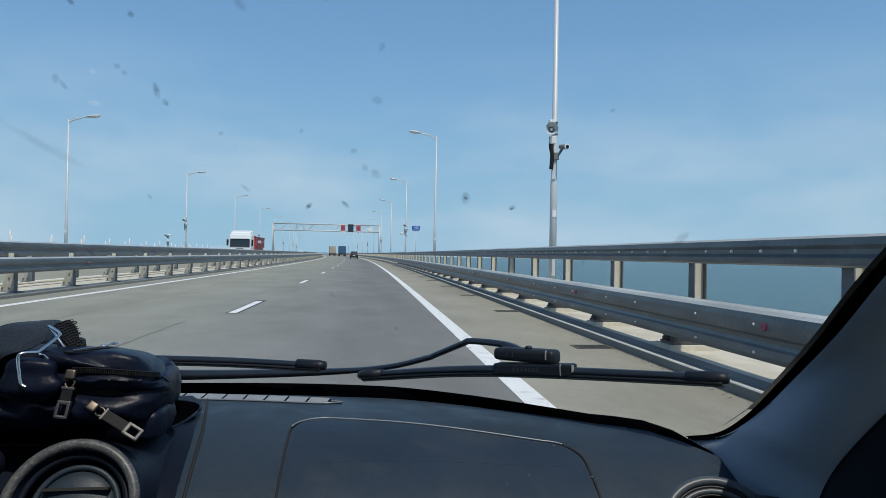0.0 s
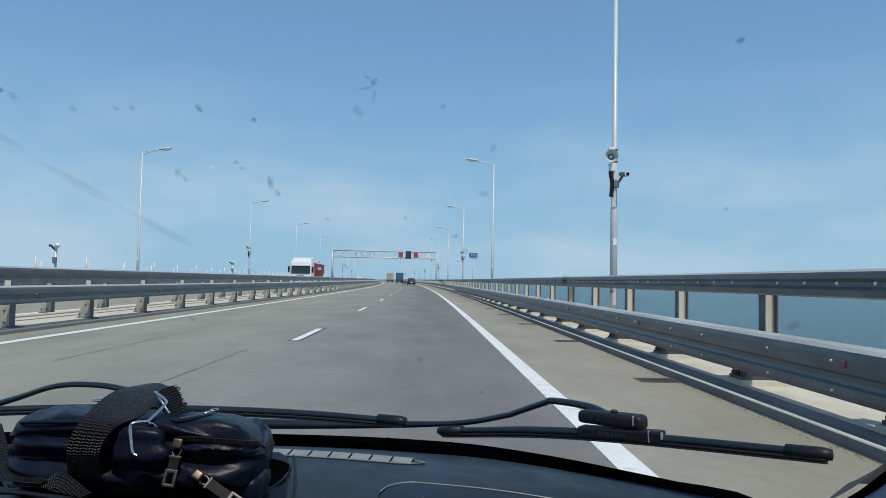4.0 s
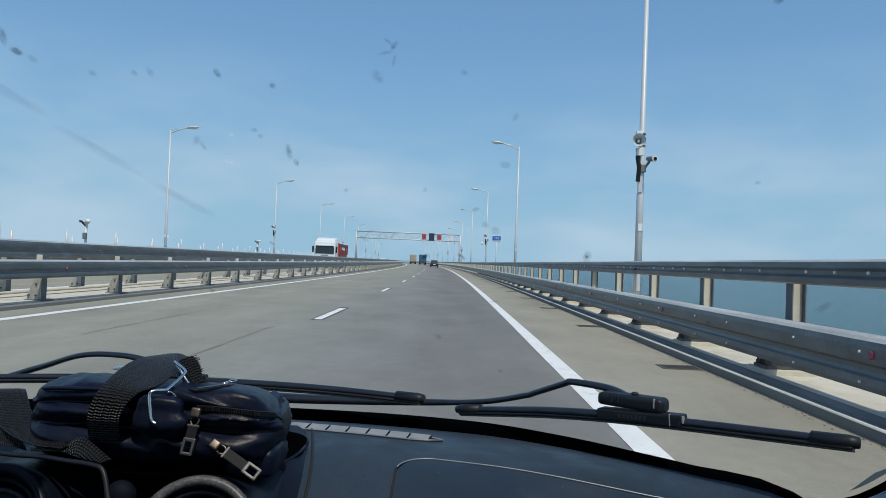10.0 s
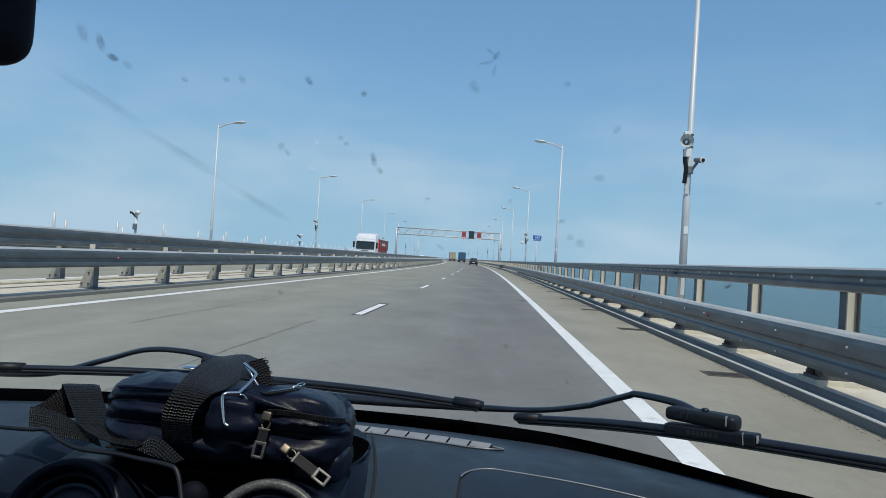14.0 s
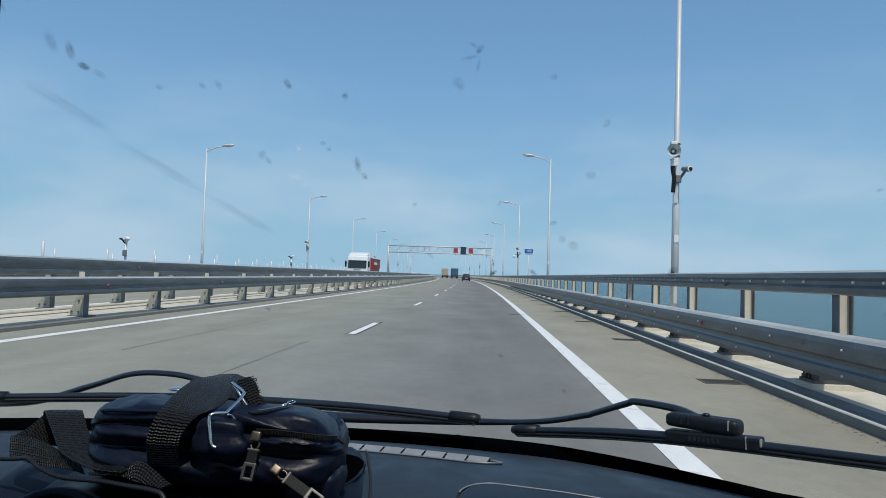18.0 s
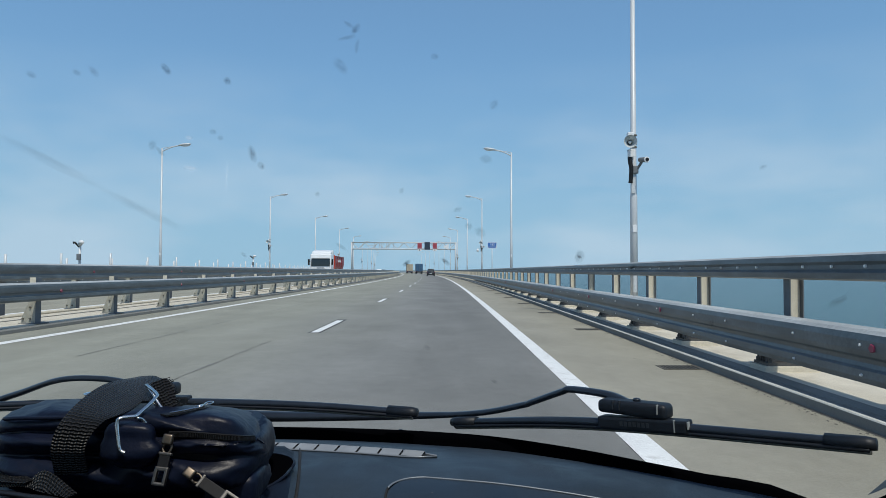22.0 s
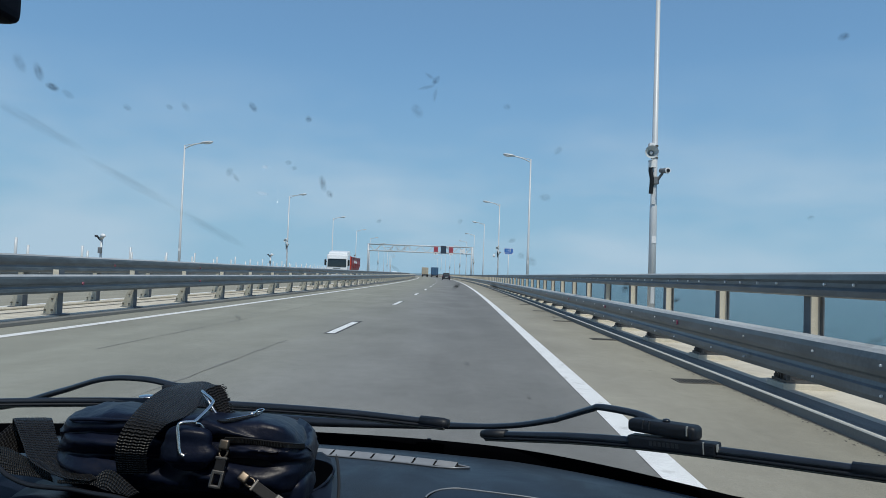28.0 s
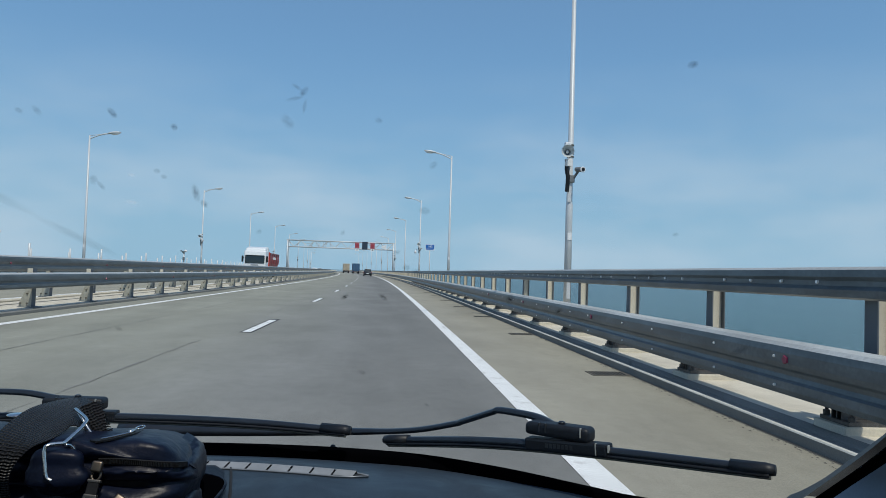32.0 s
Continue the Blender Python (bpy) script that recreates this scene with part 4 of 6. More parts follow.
part("caption_bar", a_box(-0.31, 0.31, -0.060, -0.054, 2.985, 3.05), SIGNBLUE, plate, "line of small blue writing")

# ---- sign gantry ----


def gantry(y):
    root = thing("sign_gantry", (0, 0, 0), "grey steel lattice gantry spanning both carriageways with lane signs", "sign gantry")
    root.matrix_basis = on_road(0, y, 0.10)
    xl, xr, zb, zt = -18.3, 5.6, 6.0, 7.5
    for x in (xl, xr):
        for dy in (-0.55, 0.55):
            part("leg", a_tube([(x, dy, -0.1 if x < 4.9 else -1.0), (x, dy, zt)], 0.17, sides=10), POLE, root, smooth=True)
        bm = bmesh.new()
        for k in range(5):
            tube(bm, [(x, -0.55, 0.4 + 1.15 * k), (x, 0.55, 1.55 + 1.15 * k)], 0.04, sides=6)
        part("leg_lacing", bm, POLE, root)
    part("pier_bracket", a_box(4.6, 6.1, -0.9, 0.9, -1.2, -0.9), CONCRETE, root)
    for dy in (-0.55, 0.55):
        for z in (zb, zt):
            part("chord", a_tube([(xl - 0.2, dy, z), (xr + 0.2, dy, z)], 0.12, sides=8), POLE, root, smooth=True)
        n = 16
        for k in range(n):
            x0, x1 = xl + (xr - xl) * k / n, xl + (xr - xl) * (k + 1) / n
            part("brace", a_tube([(x0, dy, zb if k % 2 else zt), (x1, dy, zt if k % 2 else zb)], 0.065, sides=6), POLE, root)
    for x, w, h, m, lab in ((-2.75, 1.0, 1.25, SIGNRED, "red-and-white lane signal"), (-1.0, 1.25, 1.75, SIGNDARK, "dark variable message display"), (0.75, 1.0, 1.25, SIGNRED, "red-and-white lane signal")):
        case = part("sign_case", a_box(x - w / 2, x + w / 2, -0.85, -0.62, 6.75 - h / 2, 6.75 + h / 2, bevel=0.03), m, root, lab)
        if m is SIGNRED:
            part("signal_disc", a_tube([(x, -0.875, 6.78), (x, -0.84, 6.78)], 0.38, sides=18), mat("signal_red", (0.36, 0.05, 0.07), 0.5, var=0.1), case, "red signal disc")
            part("arrow_plate", a_box(x - 0.42, x + 0.42, -0.85, -0.78, 5.55, 6.05, bevel=0.01), SIGNWHITE, case, "white plate with an arrow")
            part("arrow", a_box(x - 0.07, x + 0.07, -0.865, -0.848, 5.63, 5.97), SIGNDARK, case, "dark arrow")
    part("warning_triangle", a_tube([(3.5, -0.72, 6.55), (3.5, -0.64, 6.55)], 0.85, sides=3), SIGNWHITE, root, "white triangular sign seen edge-lit")
    for x in (-12.6, -11.0, -9.4):
        fr = bmesh.new()
        for a, b in (((-0.6, 0), (0.6, 0)), ((-0.6, 1.5), (0.6, 1.5)), ((-0.6, 0), (-0.6, 1.5)), ((0.6, 0), (0.6, 1.5)), ((-0.6, 0), (0.0, 1.5))):
            tube(fr, [(x + a[0], 0.7, 6.0 + a[1]), (x + b[0], 0.7, 6.0 + b[1])], 0.05, sides=6)
        part("sign_back_frame", fr, POLE, root, "bare frame behind the opposite lane sign")
    return root


gantry(156.0)

# ---- railway bridge masts beyond the opposite carriageway ----
deck = road_sweep([(-66, -0.6), (-66, 0.4), (-54, 0.4), (-54, -0.6)], -40, FAR)
structure("railway_deck", deck, CONCRETE, "pale concrete deck of the railway bridge alongside", "railway bridge")
MAST_ME = mesh_of(a_tube([(0, 0, 0), (0, 0, 3.3)], [0.20, 0.17], sides=8), "mast", POLE, True)
for k in range(56):
    o = new("railway_mast", MAST_ME)
    o.matrix_basis = on_road(-58 - 3.5 * (k % 2), 38 + 8.2 * k, 0.35) @ Matrix.Diagonal((1, 1, (1.0, 0.82, 1.12, 0.9)[k % 4], 1))
    tagged(o, "slim grey mast on the railway bridge alongside", "mast", "railway masts")

# ---- short posts with cameras along the far edge ----


def camera_post():
    root = thing("camera_post", (0, 0, 0), "short grey post with a pale camera hood on the far edge", "camera post", "far camera posts")
    part("post", a_tube([(0, 0, 0), (0, 0, 2.25)], 0.06, sides=10), POLE, root, smooth=True)
    part("hood", a_tube([(-0.02, 0, 2.25), (0.12, -0.12, 2.38), (0.28, -0.26, 2.36)], [0.10, 0.11, 0.07], sides=12), SIGNWHITE, root, smooth=True)
    part("bracket", a_tube([(0, 0, 2.1), (-0.22, -0.05, 2.36), (-0.3, -0.08, 2.34)], [0.04, 0.05, 0.07], sides=9), BLACK, root, smooth=True)
    part("box", a_box(-0.09, 0.09, -0.16, -0.05, 1.5, 1.8, bevel=0.02), GREYCASE, root)
    return root


post = camera_post()
post.matrix_basis = on_road(-17.9, 33.0, 0.10)
for y in (64.0, 95.0, 126.0):
    copy_thing(post, on_road(-17.9, y, 0.10))

# ---- inside the car: dashboard ----


def smooth_curve(knots):
    ks = spline([(a, b, 0) for a, b in knots], 10)
    xs, zs = [k.x for k in ks], [k.y for k in ks]
    return lambda v: float(np.interp(v, xs, zs))


dash_height = smooth_curve([(0.50, 0.30), (0.585, 0.62), (0.615, 0.745), (0.665, 0.828), (0.74, 0.888), (0.83, 0.919), (0.91, 0.923), (1.0, 0.917), (1.12, 0.905), (1.25, 0.88)])


def far_edge(x):
    """How far ahead the dashboard reaches under the windscreen."""
    return 1.155 - 0.67 * (x + 0.37) ** 2


def dash_at(x, y, up=0.0):
    fall = min(1.0, max(0.0, (y - far_edge(x) + 0.13) / 0.13))
    side = min(1.0, max(0.0, x / 0.26))
    drop = max(0.0, x - 0.29) ** 2 * 2.2 + 0.007 * fall * fall * (3 - 2 * fall) * (1.0 if y > 0.8 else 0.4) + 0.011 * side * side * (3 - 2 * side)
    rise = fall * (0.0055 * min(1.0, max(0.0, (x + 0.05) / 0.28)) + 0.0065 * min(1.0, max(0.0, (x - 0.25) / 0.10)))
    return Vector((x, y, dash_height(y) - drop + rise + up))


def surface_patch(rows):
    bm = bmesh.new()
    vs = [[bm.verts.new(p) for p in row] for row in rows]
    for a, b in zip(vs, vs[1:]):
        for k in range(len(a) - 1):
            bm.faces.new((a[k], a[k + 1], b[k + 1], b[k]))
    return bm


dashboard = thing("dashboard", (0, 0, 0), "dark grey grained plastic car dashboard with airbag cover and round vents", "dashboard")
rows = []
xs = [-1.15 + 1.60 * i / 64 for i in range(65)]
for j in range(49):
    v = j / 48
    rows.append([dash_at(x, far_edge(x) + (0.52 - far_edge(x)) * v, -0.003 if j == 0 else 0.0) for x in xs])
part("top_pad", surface_patch(rows), DASH, dashboard, smooth=True)
part("lower_body", a_box(-1.15, 0.45, 0.50, 1.05, 0.25, 0.70, bevel=0.03), BLACK, dashboard)

# passenger airbag cover, proud by a hair, with its gap


def cover_edge(x):
    return 0.857 - 0.21 * x


COVER_L, COVER_R, COVER_Y0 = -0.089, 0.208, 0.600


def cover_outline(inset=0.0, n=8, r=0.036):
    pts = [(COVER_L + inset, COVER_Y0)]
    for k in range(n + 1):
        a = math.pi - math.pi / 2 * k / n
        pts.append((COVER_L + inset + r + r * math.cos(a), cover_edge(COVER_L + r) - inset - r + r * math.sin(a)))
    for k in range(1, 8):
        x = COVER_L + r + (COVER_R - COVER_L - 2 * r) * k / 8
        pts.append((x, cover_edge(x) - inset))
    for k in range(n + 1):
        a = math.pi / 2 - math.pi / 2 * k / n
        pts.append((COVER_R - inset - r + r * math.cos(a), cover_edge(COVER_R - r) - inset - r + r * math.sin(a)))
    pts.append((COVER_R - inset, COVER_Y0))
    return pts


def cover_span(y, inset):
    """Left and right end of the cover at y."""
    pts = cover_outline(inset)
    out = []
    for a, b in zip(pts, pts[1:]):
        if (a[1] - y) * (b[1] - y) <= 0 and abs(a[1] - b[1]) > 1e-9:
            out.append(a[0] + (b[0] - a[0]) * (y - a[1]) / (b[1] - a[1]))
    return (min(out), max(out)) if len(out) > 1 else None


rows = []
for j in range(44):
    y = COVER_Y0 + (cover_edge(COVER_L + 0.036) - 0.0035 - COVER_Y0) * j / 43
    span = cover_span(y, 0.003)
    if span:
        rows.append([dash_at(span[0] + (span[1] - span[0]) * i / 30, y, 0.0022) for i in range(31)])
cover = part("airbag_cover", surface_patch(rows), PANEL, dashboard, "smoother dark airbag cover", smooth=True)
gap = [dash_at(x, y, 0.0006) for x, y in cover_outline()]
dense = []
for a, b in zip(gap, gap[1:]):
    dense += [dash_at(a.x + (b.x - a.x) * k / 6, a.y + (b.y - a.y) * k / 6, 0.0006) for k in range(6)]
part("cover_gap", a_tube(dense, 0.0013, sides=6), GROOVE, dashboard, smooth=True)
# highlight along the cover's upper edge, put in as a silver line
part("cover_gleam", a_tube([p + Vector((0, -0.004, 0.0016)) for p in dense[14:-36]], 0.0010, sides=6), SILVER, dashboard, smooth=True)
part("tear_line", a_tube([dash_at(-0.056 + 0.236 * k / 20, 0.774 + 0.001 * k / 20, 0.0019) for k in range(21)], 0.0005, sides=5), DASH, cover)

random.seed(77)
specks = bmesh.new()
for k in range(18):
    x, y = random.uniform(-0.07, 0.27), random.uniform(0.66, 0.86)
    bmesh.ops.create_circle(specks, cap_ends=True, segments=6, radius=random.uniform(0.0003, 0.0007), matrix=Matrix.Translation(dash_at(x, y, 0.0031)) @ Matrix.Rotation(radians(30), 4, "X"))
part("dust_specks", specks, mat("pale_dust", (0.16, 0.165, 0.165), 0.9, var=0.2), dashboard, "pale specks of dust")["kind"] = "stuff"

# joint between the middle console and the passenger side
seam = spline([(-0.215, 1.02, 0), (-0.195, 0.93, 0), (-0.176, 0.83, 0), (-0.168, 0.74, 0), (-0.166, 0.66, 0), (-0.165, 0.60, 0)])
part("console_seam", a_tube([dash_at(p.x, p.y, 0.0004) for p in seam], 0.0018, sides=6), GROOVE, dashboard, smooth=True)
rows = []
for j in range(30):
    y = 1.0 - 0.44 * j / 29
    xr = float(np.interp(y, [p.y for p in reversed(seam)], [p.x for p in reversed(seam)])) - 0.004
    rows.append([dash_at(-0.56 + (xr + 0.56) * i / 24, y, 0.0065 if 0 < i < 24 and 0 < j else -0.002) for i in range(25)])
CONSOLE = mat("console_plastic", (0.0050, 0.0078, 0.0155), 0.46, var=0.15, scale=9, fine=0.1, fine_scale=300,
              bump=0.05, bump_scale=900, stain=(0.014, 0.018, 0.026), stain_at=(0.60, 0.8), stain_scale=26, spec=0.14, smears=0.08)
part("console_cover", surface_patch(rows), CONSOLE, dashboard, smooth=True)

# shallow tray under the bag: its inner shade is a flat black patch
rows = []
for j in range(9):
    r = j / 8
    rows.append([dash_at(-0.335 + 0.142 * r * math.copysign(abs(math.cos(a)) ** 0.7, math.cos(a)), 0.875 + 0.075 * r * math.copysign(abs(math.sin(a)) ** 0.7, math.sin(a)), 0.0075)
                 for a in [2 * math.pi * k / 36 for k in range(37)]])
part("tray_shade", surface_patch(rows), FRIT, dashboard, "flat black patch for the shade in a shallow tray", smooth=True)
lip = [dash_at(-0.335 + 0.143 * math.copysign(abs(math.cos(a)) ** 0.7, math.cos(a)), 0.875 + 0.076 * math.copysign(abs(math.sin(a)) ** 0.7, math.sin(a)), 0.0065) for a in [2 * math.pi * k / 48 for k in range(49)]]
part("tray_lip", a_tube(lip, 0.0016, sides=8), CONSOLE, dashboard, smooth=True)

# defroster outlet
DEF_L, DEF_R = -0.52, -0.042


def def_mid(x):
    return far_edge(x) - 0.128


edge = [dash_at(x, def_mid(x) + s * 0.019 * min(1.0, 6 * (DEF_R - x) / 0.2 + 0.12), 0.0012) for s, seq in ((1, range(25)), (-1, range(24, -1, -1)))
        for x in [DEF_L + (DEF_R - DEF_L) * k / 24 for k in seq]]
rows = [[dash_at(x, def_mid(x) + s * 0.018 * min(1.0, 6 * (DEF_R - x) / 0.2 + 0.10), 0.0008) for s in (-1, -0.3, 0.3, 1)] for x in [DEF_L + (DEF_R - DEF_L) * k / 24 for k in range(25)]]
grille = part("defroster_outlet", surface_patch(rows), GROOVE, dashboard, "slotted defroster outlet")
# sun gleam on the dark rim and slats, put in as paler colours
part("outlet_rim", a_tube(edge + edge[:1], 0.0012, sides=6), SILVER, grille, smooth=True)
SLATGLEAM = mat("gleam_pale_slat", (0.20, 0.215, 0.225), 0.25, var=0.2, scale=30)
for k in range(17):
    x0 = DEF_L + 0.012 + k * 0.0265
    x1 = min(x0 + 0.0238, DEF_R - 0.012)
    if x1 - x0 < 0.008:
        continue
    w = 0.015 * min(1.0, 6 * (DEF_R - x1) / 0.2 + 0.10)
    bm = bmesh.new()
    v = [bm.verts.new(dash_at(x, def_mid(x) + s * w, up)) for s, up in ((-1.05, 0.0010), (0.05, 0.0058), (0.35, 0.0012)) for x in (x0 + 0.004 * (s + 1), x1 + 0.004 * (s + 1))]
    bm.faces.new((v[0], v[1], v[3], v[2]))
    bm.faces.new((v[2], v[3], v[5], v[4]))
    part("slat", bm, SLATGLEAM, grille)


VENT = mat("vent_plastic", (0.050, 0.060, 0.070), 0.42, var=0.12, scale=30, fine=0.1, fine_scale=400, spec=0.5)


def air_vent(at, normal, radius, turn, label):
    """A round swivelling outlet: two rings, a dished rotor and its three blades."""
    q = Vector(normal).to_track_quat("Z", "Y").to_matrix().to_4x4()
    root = part("air_vent", bmesh_cup(radius), DASH, dashboard, label, smooth=True)
    root.matrix_local = Matrix.Translation(at) @ q @ pose(0, 0, 0, 0, 0, turn)
    for r, t, h, m in ((1.0, 0.085, 0.004, VENT), (0.895, 0.030, 0.003, BLACK), (0.83, 0.060, 0.001, VENT), (0.755, 0.020, 0.001, BLACK)):
        ringp = [(radius * r * math.cos(2 * math.pi * k / 40), radius * r * math.sin(2 * math.pi * k / 40), h) for k in range(41)]
        part("ring", a_tube(ringp, radius * t, sides=8), m, root, smooth=True)
    for a, b in ((150, 285), (150, 20)):
        ends = [(radius * 0.74 * math.cos(radians(v)), radius * 0.74 * math.sin(radians(v)), 0.0030) for v in (a, b)]
        part("flap_groove", a_tube([ends[0], [(p + q) / 2 for p, q in zip(*ends)][:2] + [0.0062], ends[1]], radius * 0.022, sides=6), BLACK, root)
    bm = bmesh.new()
    bmesh.ops.create_uvsphere(bm, u_segments=24, v_segments=8, radius=1.0, matrix=Matrix.LocRotScale((0, 0, -0.005), None, (radius * 0.755, radius * 0.755, 0.010)))
    part("flap", bm, VENT, root, smooth=True)
    return root


def bmesh_cup(radius):
    bm = bmesh.new()
    prof = [(1.06, 0.000), (1.0, 0.003), (0.92, -0.004), (0.8, -0.016), (0.0, -0.02)]
    vs = [[bm.verts.new((radius * r * math.cos(2 * math.pi * k / 32), radius * r * math.sin(2 * math.pi * k / 32), z)) for k in range(32)] for r, z in prof[:-1]]
    mid = bm.verts.new((0, 0, -0.02))
    for a, b in zip(vs, vs[1:]):
        for k in range(32):
            bm.faces.new((a[k], a[(k + 1) % 32], b[(k + 1) % 32], b[k]))
    for k in range(32):
        bm.faces.new((vs[-1][k], vs[-1][(k + 1) % 32], mid))
    return bm


WORN = mat("worn_ring_plastic", (0.055, 0.058, 0.061), 0.45, var=0.25, scale=160, stain=(0.17, 0.17, 0.165), stain_at=(0.50, 0.72), stain_scale=420, spec=0.5)


def vent_pod(at, normal, radius, label, rim):
    """A hooded pod that swells out of the console and carries a round vent."""
    q = Vector(normal).to_track_quat("Z", "Y").to_matrix().to_4x4()
    bm = bmesh.new()
    prof = [(0.60, -0.030), (0.80, -0.016), (0.84, -0.002), (0.90, 0.005), (0.97, 0.007), (1.03, 0.004), (1.08, -0.004), (1.13, -0.018), (1.22, -0.034), (1.40, -0.052), (1.75, -0.078)]
    vs = [[bm.verts.new((radius * r * math.cos(2 * math.pi * k / 48), radius * r * math.sin(2 * math.pi * k / 48), z)) for k in range(48)] for r, z in prof]
    for i, (a, b) in enumerate(zip(vs, vs[1:])):
        for k in range(48):
            bm.faces.new((a[k], a[(k + 1) % 48], b[(k + 1) % 48], b[k]))
    root = part("air_vent", bm, CONSOLE, dashboard, label, smooth=True)
    root.matrix_local = Matrix.Translation(at) @ q
    for r, t, h, m in ((0.955, 0.085, 0.004, rim), (0.80, 0.055, -0.004, CONSOLE), (0.64, 0.05, -0.010, DASH)):
        ringp = [(radius * r * math.cos(2 * math.pi * k / 48), radius * r * math.sin(2 * math.pi * k / 48), h) for k in range(49)]
        part("ring", a_tube(ringp, radius * t, sides=10), m, root, smooth=True)
    bm = bmesh.new()
    bmesh.ops.create_uvsphere(bm, u_segments=28, v_segments=8, radius=1.0, matrix=Matrix.LocRotScale((0, 0, -0.016), None, (radius * 0.66, radius * 0.66, 0.012)))
    part("flap", bm, DASH, root, smooth=True)
    for a in (-25, 25):
        part("rotor_blade", a_box(-radius * 0.5, radius * 0.5, radius * a / 90 - 0.0012, radius * a / 90 + 0.0012, -0.012, -0.0015), BLACK, root)
    return root


air_vent((0.299, 0.688, 0.861), (-0.12, -0.75, 0.65), 0.049, 20, "round grey passenger air vent")
vent_pod((-0.248, 0.704, 0.893), (0.04, -0.88, 0.47), 0.052, "round black middle air vent with a worn silver ring", WORN)
vent_pod((-0.428, 0.704, 0.896), (0.04, -0.88, 0.47), 0.052, "round black middle air vent with a dark ring", CONSOLE)

# shade between the vent and the pillar, put in as a black panel
END_TOP = spline([(0.333, 0.692, 0.893), (0.351, 0.664, 0.896), (0.364, 0.647, 0.884), (0.377, 0.630, 0.858)], 5)
END_LOW = spline([(0.346, 0.680, 0.878), (0.345, 0.668, 0.859), (0.340, 0.655, 0.841), (0.342, 0.645, 0.831)], 5)
part("end_shade_panel", surface_patch([[a + Vector((0.004, 0.012, 0)), a, a.lerp(b, 0.3) + Vector((-0.002, -0.004, 0)), a.lerp(b, 0.7) + Vector((-0.002, -0.003, 0)), b, b + Vector((-0.004, 0.02, 0))]
                                 for a, b in zip(END_TOP, END_LOW)]), BLACK, dashboard, "black panel for the shade at the end of the dashboard", smooth=True)

# ---- windscreen ----
RAKE = 0.54


def glass_at(x, z, out=0.0):
    """The windscreen's surface; out: metres towards the outside."""
    y = 1.215 - 0.67 * (x + 0.37) ** 2 - (z - 0.9) / RAKE
    return Vector((x, y + out * 0.88, z + out * 0.47))


windscreen = thing("windscreen", (0, 0, 0), "raked car windscreen with insect marks and a black rim", "windscreen")


def screen_patch(z0, z1, nz, out=0.0, x0=-1.16, x1=0.42):
    return surface_patch([[glass_at(x0 + (x1 - x0) * i / 48, z0 + (z1 - z0) * j / nz, out) for i in range(49)] for j in range(nz + 1)])


pane = part("pane", screen_patch(0.885, 1.40, 12), CLEAR, windscreen, "clear curved glass", smooth=True)
pane.visible_shadow = False
# black painted band along the foot of the glass
rows = [[], [], [], []]
for x in xs:
    low = dash_at(x, far_edge(x))
    h = 0.0135 - 0.0045 * min(1.0, max(0.0, (x + 0.05) / 0.25)) - 0.0030 * min(1.0, max(0.0, (x - 0.14) / 0.10))
    h *= 1.0 - 0.9 * min(1.0, max(0.0, (x - 0.318) / 0.025))
    for row, back, up in zip(rows, (0.001, 0.001, 0.004, 0.012), (-0.02, h * 0.5, h, h + 0.0005)):
        row.append(low + Vector((0, back, up)))
part("frit_band", surface_patch(rows), FRIT, windscreen, "black painted band", smooth=True)

DISC_ME = bpy.data.meshes.new("dirt_mark")
bm = bmesh.new()
bmesh.ops.create_circle(bm, cap_ends=True, segments=24, radius=1.0)
bm.to_mesh(DISC_ME)
bm.free()


def dirt_marks(spots, material, label, stretch):
    for k, (x, z, s) in enumerate(spots):
        me = DISC_ME.copy()
        me.materials.append(material)
        ob = new("dirt_mark", me)
        ob.parent = windscreen
        ob.visible_shadow = False
        ob["label"] = label
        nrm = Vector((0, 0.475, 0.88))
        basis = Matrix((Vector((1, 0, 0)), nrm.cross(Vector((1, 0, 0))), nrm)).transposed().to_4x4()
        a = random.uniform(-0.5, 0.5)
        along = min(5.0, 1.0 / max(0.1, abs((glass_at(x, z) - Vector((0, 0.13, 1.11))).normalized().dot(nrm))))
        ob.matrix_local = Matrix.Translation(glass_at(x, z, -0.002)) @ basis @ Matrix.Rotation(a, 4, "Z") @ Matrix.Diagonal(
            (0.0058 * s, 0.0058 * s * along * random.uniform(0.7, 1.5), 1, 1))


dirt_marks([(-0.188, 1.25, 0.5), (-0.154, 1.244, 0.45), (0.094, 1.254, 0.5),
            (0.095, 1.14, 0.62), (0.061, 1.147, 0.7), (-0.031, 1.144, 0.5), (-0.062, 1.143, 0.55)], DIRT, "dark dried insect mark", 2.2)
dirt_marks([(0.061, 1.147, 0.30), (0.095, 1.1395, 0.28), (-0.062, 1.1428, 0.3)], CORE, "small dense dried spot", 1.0)
